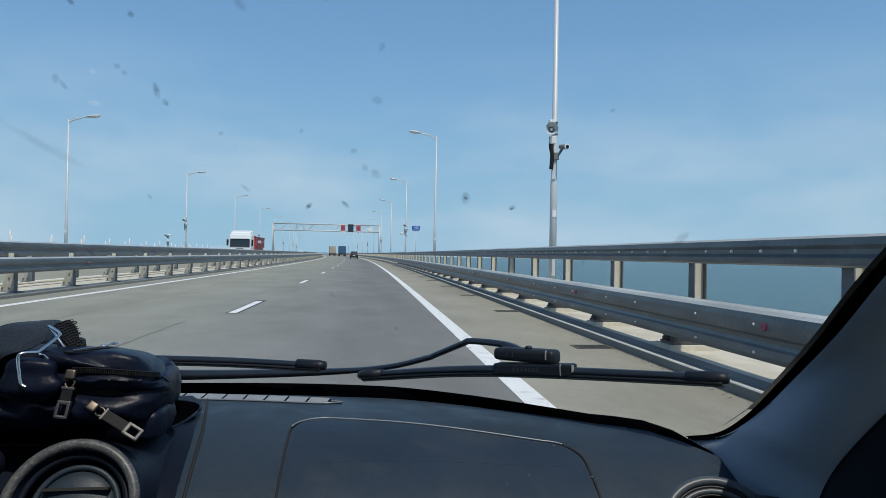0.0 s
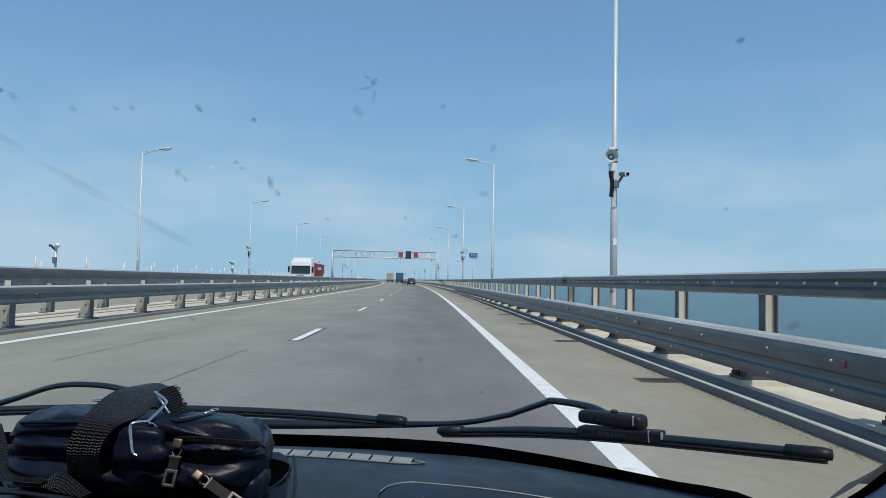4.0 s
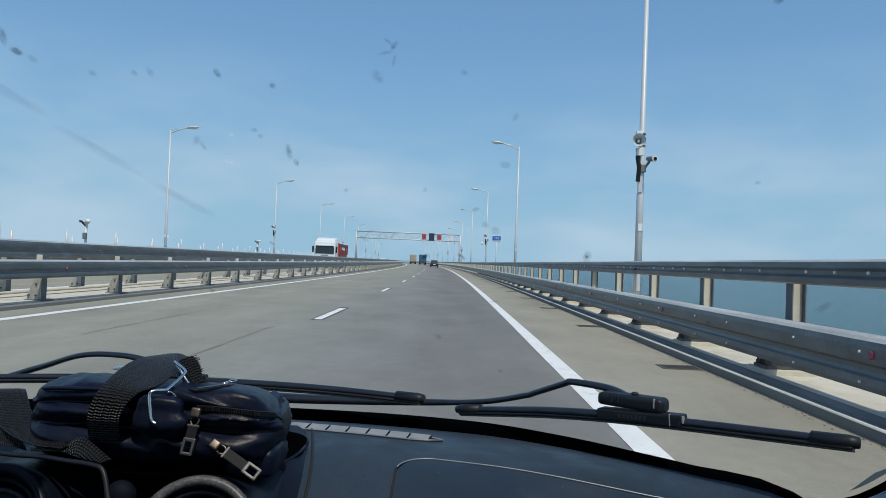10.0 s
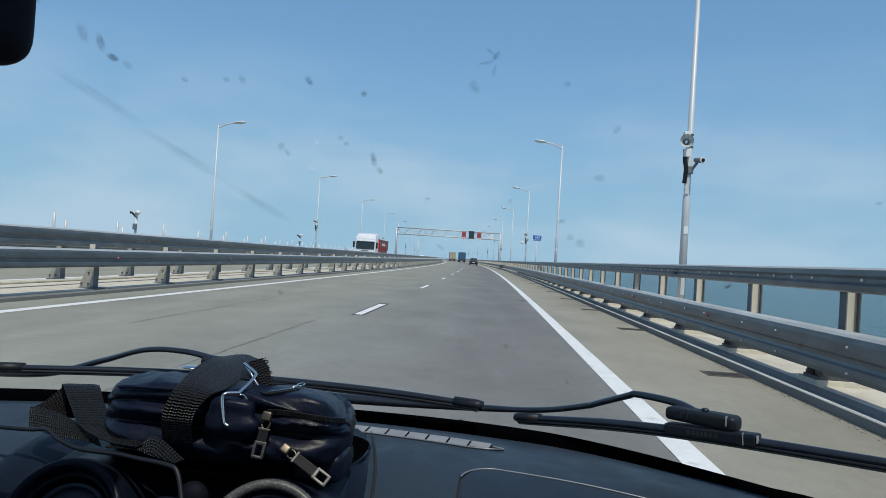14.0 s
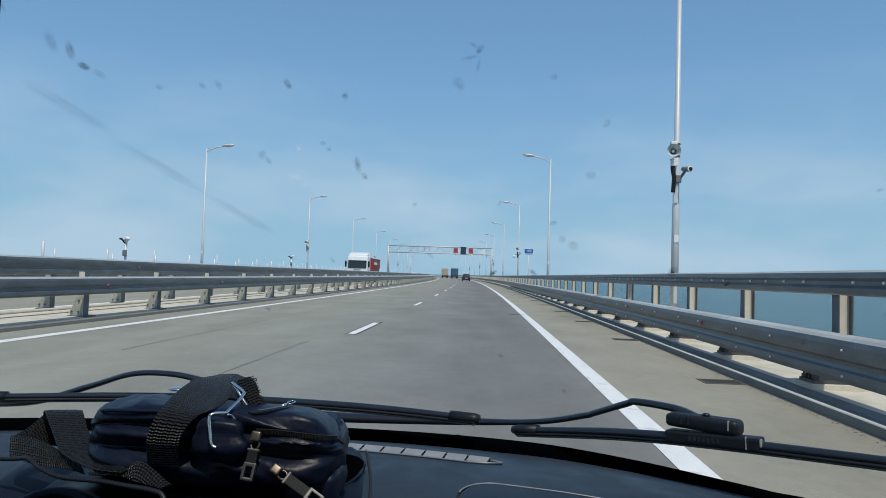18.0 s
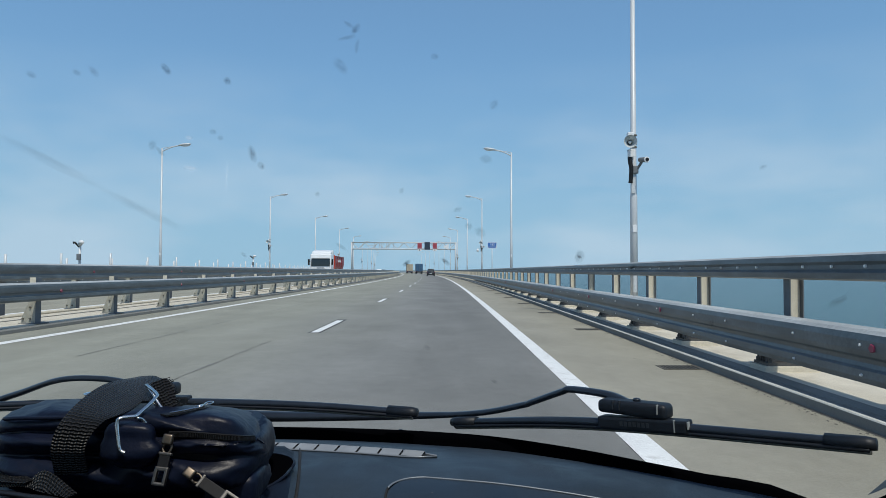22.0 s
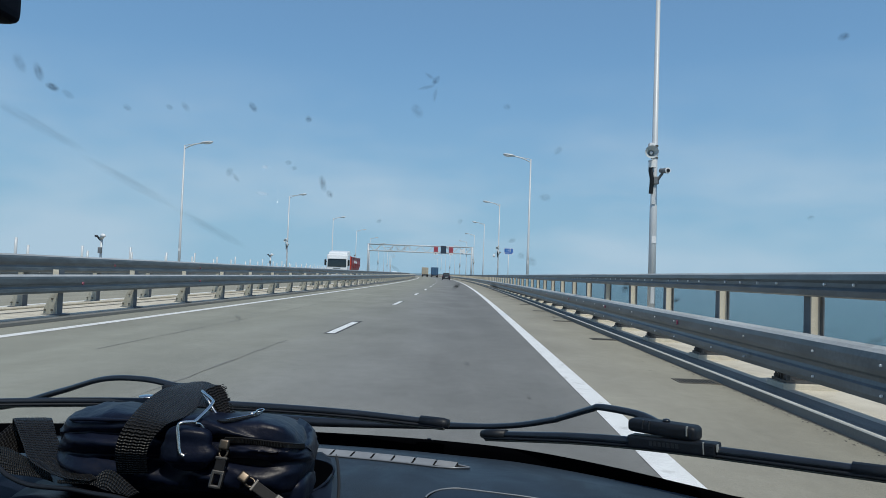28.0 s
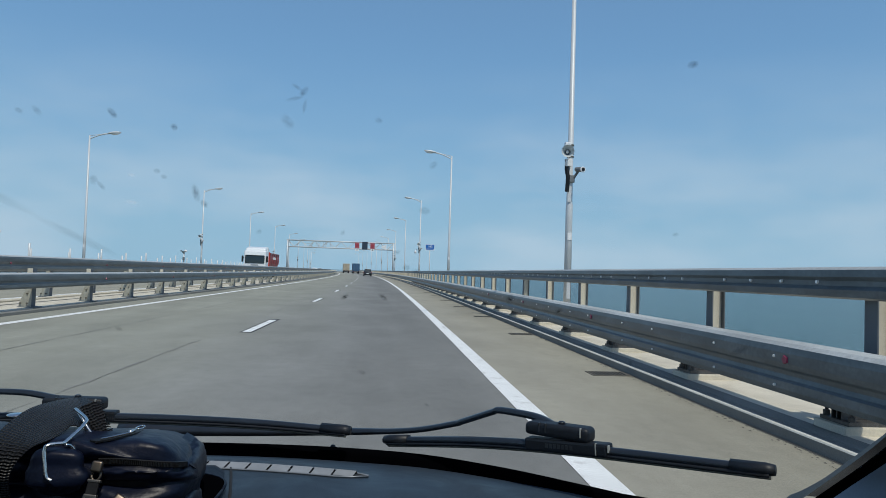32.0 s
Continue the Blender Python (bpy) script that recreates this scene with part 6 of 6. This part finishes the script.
tape = part("zip", ribbon(zipline, [(0, -0.001, 0.0026)] * len(zipline), 0.0015), BLACK, bag, "dark coil zip", smooth=False)
teeth = bmesh.new()
for k, p in enumerate(spline(zipline, 2)):
    tube(teeth, [p + Vector((0, -0.0016, -0.0016)), p + Vector((0, -0.0016, 0.0016))], 0.0004, sides=5)
part("zip_teeth", teeth, GUNMETAL, tape)["kind"] = "stuff"
zip_low = spline([(-0.30, 0.7440, 0.977), (-0.262, 0.7430, 0.979), (-0.228, 0.743, 0.977), (-0.205, 0.752, 0.973)])
part("zip", ribbon(zip_low, [(0, -0.001, 0.004)] * len(zip_low), 0.0015), BLACK, bag, "dark coil zip")
badge = bmesh.new()
bmesh.ops.create_uvsphere(badge, u_segments=18, v_segments=8, radius=1.0, matrix=Matrix.LocRotScale((-0.384, 0.845, 1.012), None, (0.010, 0.008, 0.002)))
part("badge", badge, CHROME, bag, "round nickel badge", smooth=True)


TAB = mat("black_puller_tab", (0.009, 0.010, 0.012), 0.6, var=0.3, scale=150, spec=0.2)


def zip_pull(top, bottom, width):
    """A flat puller: slider, dark tab and a metal frame with a hole."""
    a, b = Vector(top), Vector(bottom)
    d = (b - a).normalized()
    side = d.cross(Vector((0, -0.8, 0.6))).normalized()
    up = side.cross(d).normalized()
    m = Matrix((side, d, -up)).transposed().to_4x4()
    ln = (b - a).length
    bm = bmesh.new()
    box(bm, -width * 0.36, width * 0.36, -0.005, 0.004, -0.002, 0.003, bevel=0.002, segments=3)
    root = part("zip_slider", bm, BRASS, bag, "worn brass slider", smooth=True)
    root.matrix_local = Matrix.Translation(a) @ m
    loop = [(width * 0.30 * math.cos(t), 0.006 + 0.0045 * math.sin(t), 0.003) for t in [2 * math.pi * k / 14 for k in range(15)]]
    part("pull_ring", a_tube(loop, 0.0011, sides=6), BRASS, root, smooth=True)
    part("pull_tab", a_box(-width * 0.38, width * 0.38, 0.011, ln - 0.012, 0.0015, 0.0040, bevel=0.0008), TAB, root, "black tab")
    bm = bmesh.new()
    h = width * 0.46
    box(bm, -h, h, 0.0095, 0.0120, 0.001, 0.0048, bevel=0.0008)
    box(bm, -h, h, ln - 0.0150, ln - 0.0115, 0.001, 0.005, bevel=0.0010)
    box(bm, -h, h, ln - 0.0030, ln, 0.001, 0.005, bevel=0.0012)
    box(bm, -h, -h + 0.0026, ln - 0.0130, ln - 0.0015, 0.001, 0.005, bevel=0.0008)
    box(bm, h - 0.0026, h, ln - 0.0130, ln - 0.0015, 0.001, 0.005, bevel=0.0008)
    part("pull_frame", bm, DULL_METAL, root, "metal frame of the puller")


BRASS = mat("worn_brass", (0.15, 0.125, 0.10), 0.45, 1.0, var=0.25, scale=120)
zip_pull((-0.260, 0.727, 0.996), (-0.264, 0.716, 0.962), 0.0120)
zip_pull((-0.240, 0.724, 0.970), (-0.199, 0.715, 0.948), 0.0120)

# the second zip along the back of the top, with its slider and a short puller
back_zip = spline([(-0.270, 0.742, 1.013), (-0.259, 0.749, 1.0140), (-0.252, 0.760, 1.0140), (-0.249, 0.772, 1.0130), (-0.251, 0.800, 1.0095)])
back = part("zip", ribbon(back_zip, [(0.0035, -0.002, 0)] * len(back_zip), 0.0014), BLACK, bag, "dark coil zip on the top")
part("zip_slider", a_tube([(-0.250, 0.768, 1.0150), (-0.249, 0.776, 1.0150)], [0.0022, 0.0016], sides=8, flat=(1.0, 0.7)), CHROME, back, "small nickel slider", smooth=True)
part("pull_ring", a_tube([(-0.247 + 0.003 * math.cos(a), 0.786 + 0.007 * math.sin(a), 1.0150) for a in [2 * math.pi * k / 14 for k in range(15)]], 0.0007, sides=6), CHROME, back, smooth=True)
teeth = bmesh.new()
for p in back_zip[4:-6]:
    tube(teeth, [p + Vector((-0.0014, 0, 0.0012)), p + Vector((0.0014, 0, 0.0012))], 0.0005, sides=5)
part("zip_teeth", teeth, CHROME, back)["kind"] = "stuff"

# straps, folded over and beside the bag
part("strap", band([(-0.356, 0.732, 0.966), (-0.350, 0.716, 0.994), (-0.342, 0.722, 1.017), (-0.340, 0.775, 1.032), (-0.332, 0.835, 1.031)],
                   [(-0.328, 0.732, 0.967), (-0.322, 0.716, 0.993), (-0.310, 0.720, 1.012), (-0.302, 0.757, 1.016), (-0.307, 0.830, 1.029)]), WEB, bag, "black ribbed webbing strap")
part("strap_fold", band([(-0.332, 0.835, 1.031), (-0.317, 0.835, 1.031), (-0.301, 0.820, 1.026), (-0.289, 0.800, 1.018)],
                        [(-0.310, 0.775, 1.016), (-0.300, 0.772, 1.019), (-0.292, 0.772, 1.017), (-0.286, 0.772, 1.011)]), WEB, bag, "folded strap end")
part("strap", band([(-0.517, 0.835, 0.958), (-0.508, 0.815, 0.990), (-0.478, 0.785, 0.976), (-0.453, 0.762, 0.964), (-0.410, 0.735, 0.960), (-0.374, 0.722, 0.961)],
                   [(-0.481, 0.835, 0.960), (-0.468, 0.815, 0.992), (-0.442, 0.785, 0.979), (-0.414, 0.762, 0.968), (-0.383, 0.735, 0.965), (-0.367, 0.722, 0.964)]), WEB, bag, "black ribbed webbing strap")
part("strap", band([(-0.530, 0.802, 0.966), (-0.524, 0.795, 0.970), (-0.491, 0.785, 0.969), (-0.460, 0.772, 0.963), (-0.436, 0.762, 0.957)],
                   [(-0.523, 0.793, 0.951), (-0.517, 0.785, 0.951), (-0.482, 0.772, 0.949), (-0.442, 0.757, 0.951), (-0.424, 0.752, 0.949)]), WEB, bag, "black ribbed webbing strap")
part("strap_fold", band([(-0.514, 0.832, 0.987), (-0.524, 0.815, 0.972), (-0.531, 0.803, 0.966)],
                        [(-0.499, 0.832, 0.951), (-0.510, 0.812, 0.956), (-0.524, 0.794, 0.951)]), WEB, bag, "folded strap, seen from its back")
part("strap_tail", band([(-0.412, 0.738, 0.956), (-0.378, 0.727, 0.960), (-0.357, 0.722, 0.972), (-0.325, 0.712, 0.957)],
                        [(-0.410, 0.735, 0.954), (-0.376, 0.724, 0.958), (-0.359, 0.716, 0.957), (-0.332, 0.709, 0.954)]), WEB, bag, "loose strap end")
ringwire = [(-0.290, 0.716, 0.988), (-0.294, 0.716, 0.991), (-0.296, 0.717, 1.000), (-0.298, 0.719, 1.011), (-0.296, 0.721, 1.015), (-0.287, 0.728, 1.015)]
part("d_ring", a_tube(spline(ringwire), 0.0016, sides=8), CHROME, bag, "bright nickel ring", smooth=True)
part("snap_hook", a_tube(spline([(-0.288, 0.728, 1.014), (-0.284, 0.745, 1.021), (-0.283, 0.755, 1.025), (-0.286, 0.765, 1.027), (-0.304, 0.785, 1.031)]), 0.0015, sides=8), CHROME, bag, "bright nickel snap hook", smooth=True)
part("snap_hook_gate", a_tube(spline([(-0.305, 0.786, 1.031), (-0.298, 0.782, 1.025), (-0.288, 0.776, 1.015), (-0.279, 0.770, 1.008), (-0.273, 0.765, 1.006)]), 0.0014, sides=8), CHROME, bag, "bright nickel snap hook", smooth=True)
part("hook_tip", a_tube(spline([(-0.287, 0.730, 1.013), (-0.285, 0.735, 1.011), (-0.281, 0.738, 1.006)]), 0.0014, sides=8), CHROME, bag, smooth=True)
part("strap_loop", puffy(-0.292, 0.731, 0.991, 0.024, 0.010, 0.018, e1=0.8, e2=0.7, wrinkle=0.005, seed=7.7, nu=40, nv=20), NYLON, bag, "frayed dark strap loop", smooth=True)
part("strap_end", band([(-0.303, 0.792, 1.031), (-0.296, 0.786, 1.020), (-0.280, 0.778, 1.006)], [(-0.290, 0.795, 1.036), (-0.281, 0.790, 1.027), (-0.273, 0.780, 1.008)], 0.003), WEB, bag, "cut strap end with loose threads")
fray = bmesh.new()
for j in range(40):
    p = Vector((-0.291, 0.795, 1.035)).lerp(Vector((-0.273, 0.780, 1.009)), j / 39)
    tube(fray, [p, p + Vector((random.uniform(0.002, 0.006), 0.001, random.uniform(-0.001, 0.003)))], 0.0004, sides=4)
part("frayed_edge", fray, WEB, bag)["kind"] = "stuff"

cable = thing("cable", (0, 0, 0), "thin black cable trailing over the dashboard beside the bag", "cable")
line = spline([(-0.62, 0.80, 0.945), (-0.521, 0.780, 0.951), (-0.488, 0.765, 0.957), (-0.469, 0.755, 0.952), (-0.442, 0.745, 0.948), (-0.397, 0.730, 0.951), (-0.368, 0.716, 0.953), (-0.337, 0.704, 0.954), (-0.325, 0.699, 0.950), (-0.315, 0.690, 0.928)])
part("wire", a_tube(line, 0.0022, sides=8), RUBBER, cable, smooth=True)
bm = bmesh.new()
bmesh.ops.create_uvsphere(bm, u_segments=24, v_segments=12, radius=1.0, matrix=Matrix.LocRotScale((-0.311, 0.702, 0.930), None, (0.013, 0.010, 0.013)))
part("plug", bm, CASE, cable, "round black plug", smooth=True)
part("plug_stem", a_tube([(-0.311, 0.700, 0.928), (-0.313, 0.712, 0.89), (-0.313, 0.72, 0.86)], 0.008, sides=10), BLACK, cable, smooth=True)

# ---- other vehicles ----


def wheel(parent, x, y, r, w):
    root = part("wheel", a_tube([(x - w / 2, y, r), (x - w / 2 + 0.03, y, r), (x + w / 2 - 0.03, y, r), (x + w / 2, y, r)], [r * 0.92, r, r, r * 0.92], sides=18), TYRE, parent, smooth=False)
    part("rim", a_tube([(x - w / 2 - 0.006, y, r), (x + w / 2 + 0.006, y, r)], r * 0.58, sides=14), SILVER, root)
    return root


def hatchback(at, paint=None, label="dark hatchback driving ahead on the bridge"):
    """A hatchback seen from behind; its tail at y 0, facing +y."""
    paint = paint or DARKCAR
    root = thing("car", (0, 0, 0), label, "car")
    root.matrix_basis = at
    low = bmesh.new()
    box(low, -0.86, 0.86, 0.0, 4.1, 0.25, 0.92, bevel=0.12, segments=3)
    part("body", low, paint, root, smooth=True)
    up = bmesh.new()
    geo = box(up, -0.74, 0.74, 0.15, 2.7, 0.86, 1.52, bevel=0.10, segments=3)
    for v in up.verts:
        if v.co.z > 1.2:
            v.co.x *= 0.86
            v.co.y = 0.45 + (v.co.y - 0.15) * 0.72
    part("cabin", up, paint, root, smooth=True)
    win = bmesh.new()
    v = [win.verts.new(p) for p in ((-0.62, 0.16, 0.98), (0.62, 0.16, 0.98), (0.52, 0.38, 1.38), (-0.52, 0.38, 1.38))]
    win.faces.new(v)
    part("rear_window", win, TINT, root)
    for s in (-1, 1):
        part("tail_light", a_box(s * 0.80 - 0.07, s * 0.80 + 0.07, -0.02, 0.06, 0.72, 0.95, bevel=0.015), RED, root)
        wheel(root, s * 0.74, 0.75, 0.31, 0.2)
        wheel(root, s * 0.74, 3.3, 0.31, 0.2)
    part("bumper", a_box(-0.84, 0.84, -0.06, 0.12, 0.30, 0.55, bevel=0.04), BLACK, root)
    part("number_plate", a_box(-0.26, 0.26, -0.075, -0.058, 0.56, 0.67), SIGNWHITE, root, "plain white plate")
    return root


hatchback(on_road(-0.45, 142.0))
hatchback(on_road(-13.6, 190.0) @ pose(0, 0, 0, 0, 0, 180), WHITE, "white car coming on the opposite carriageway")
hatchback(on_road(-13.7, 245.0) @ pose(0, 0, 0, 0, 0, 180), DARKCAR, "dark car coming on the opposite carriageway")


def box_truck(at, material, label, height):
    root = thing("truck", (0, 0, 0), label, "truck")
    root.matrix_basis = at
    part("cargo_box", a_box(-1.25, 1.25, 0, 9.0, 0.95, height, bevel=0.04), material, root)
    part("rear_frame", a_box(-1.25, 1.25, -0.04, 0.05, 0.85, 1.02), BLACK, root)
    part("cab", a_box(-1.2, 1.2, 9.3, 11.3, 0.6, height - 0.5, bevel=0.12), WHITE, root)
    part("underrun_bar", a_box(-1.1, 1.1, 0.1, 0.2, 0.42, 0.58), BLACK, root)
    for s in (-1, 1):
        part("tail_light", a_box(s * 1.0 - 0.15, s * 1.0 + 0.15, -0.07, 0.0, 0.72, 0.84), RED, root)
        for y in (1.2, 2.5, 9.9):
            wheel(root, s * 1.0, y, 0.5, 0.32)
    for x in (-0.6, 0.0, 0.6):
        part("door_bar", a_tube([(x, -0.02, 1.05), (x, -0.02, height - 0.1)], 0.03, sides=6), SILVER, root)
    return root


box_truck(on_road(-0.5, 250.0), BLUEPAINT, "blue curtain-sided truck driving far ahead", 3.7)
box_truck(on_road(-3.3, 276.0), BEIGE, "beige covered truck driving far ahead beside the median", 3.8)


def tipper_truck(at):
    """A white tractor with a red tipper trailer; its front at y 0, facing -y."""
    root = thing("tipper_truck", (0, 0, 0), "white truck with a dark red tipper trailer on the opposite carriageway", "truck")
    root.matrix_basis = at
    cab = bmesh.new()
    box(cab, -1.22, 1.22, 0.0, 2.2, 0.55, 3.05, bevel=0.16, segments=4)
    for v in cab.verts:
        if v.co.z > 1.9 and v.co.y < 1.0:
            v.co.y += (v.co.z - 1.9) * 0.12
    part("cab", cab, WHITE, root, smooth=True)
    roof = bmesh.new()
    box(roof, -1.12, 1.12, 0.45, 2.2, 2.9, 3.55, bevel=0.2, segments=4)
    for v in roof.verts:
        if v.co.y < 1.2:
            v.co.z -= (1.2 - v.co.y) * 0.35
    part("roof_fairing", roof, WHITE, root, smooth=True)
    part("side_fairing", a_box(1.02, 1.2, 1.6, 2.35, 0.6, 3.5, bevel=0.08), WHITE, root)
    ws = bmesh.new()
    box(ws, -1.08, 1.08, -0.02, 0.10, 1.62, 2.52, bevel=0.06, segments=3)
    for v in ws.verts:
        v.co.y += (v.co.z - 1.7) * 0.10
    part("windscreen", ws, TINT, root, smooth=True)
    for s in (-1, 1):
        sw = bmesh.new()
        vv = [sw.verts.new((s * 1.232, y, z)) for y, z in ((0.22, 1.75), (0.85, 1.70), (1.15, 1.95), (1.15, 2.45), (0.32, 2.5))]
        sw.faces.new(vv)
        part("side_window", sw, TINT, root)
        part("wing_mirror", a_box(s * 1.36 - 0.10, s * 1.36 + 0.10, 0.0, 0.14, 1.75, 2.45, bevel=0.04), BLACK, root)
        part("headlight", a_box(s * 0.92 - 0.26, s * 0.92 + 0.26, -0.05, 0.08, 1.0, 1.28, bevel=0.05), TINT, root, "dark-surrounded headlight")
        part("marker_lamp", a_box(s * 0.82 - 0.16, s * 0.82 + 0.16, 0.42, 0.56, 2.84, 3.0, bevel=0.03), TINT, root)
        for y in (0.95, 3.3):
            wheel(root, s * 1.02, y, 0.5, 0.34)
        for y in (7.2, 8.5, 9.8):
            wheel(root, s * 1.02, y, 0.5, 0.36)
    part("grille", a_box(-0.62, 0.62, -0.03, 0.05, 0.75, 1.2, bevel=0.04), BLACK, root)
    part("grille_badge", a_box(-0.42, 0.42, -0.045, -0.02, 1.38, 1.48, bevel=0.01), SILVER, root, "silver lettering bar")
    part("sun_strip", a_box(-1.0, 1.0, -0.02, 0.14, 2.52, 2.64, bevel=0.02), WHITE, root)
    part("chassis", a_box(-0.45, 0.45, 2.2, 11.0, 0.75, 1.05), BLACK, root)
    tub = bmesh.new()
    prof = [(-1.22, 2.92), (-1.25, 2.2), (-1.12, 1.45), (-0.7, 1.1), (0.7, 1.1), (1.12, 1.45), (1.25, 2.2), (1.22, 2.92)]
    ends = [[tub.verts.new((x, y, z - (0.12 if y > 8 else 0))) for x, z in prof] for y in (3.15, 11.0)]
    for k in range(len(prof) - 1):
        tub.faces.new((ends[0][k], ends[0][k + 1], ends[1][k + 1], ends[1][k]))
    tub.faces.new(ends[0][::-1])
    tub.faces.new(ends[1])
    tub.faces.new((ends[0][0], ends[0][-1], ends[1][-1], ends[1][0]))
    body = part("tipper_body", tub, REDPAINT, root, "dark red half-round tipper body")
    part("front_panel", a_box(-1.2, 1.2, 2.95, 3.12, 1.15, 2.98, bevel=0.04), ORANGE, root, "bright orange-red front panel")
    for y in (3.2, 5.1, 7.0, 8.9, 10.9):
        part("rib", a_box(1.235, 1.275, y - 0.04, y + 0.04, 1.6, 2.85), REDPAINT, body)
    for z in (2.90,):
        part("top_rail", a_box(1.19, 1.29, 3.1, 11.05, z - 0.12, z - 0.02), REDPAINT, body)
    for k, w in enumerate((0.32, 0.26, 0.2, 0.2, 0.26, 0.26, 0.26, 0.24, 0.16)):
        y = 5.2 + 0.33 * k
        part("letter_bar", a_box(1.26, 1.275, y, y + w, 2.15, 2.5 if k in (0, 4, 6) else 2.4), SIGNWHITE, body, "white lettering shape")
    return root


tipper_truck(on_road(-13.85, 78.0))
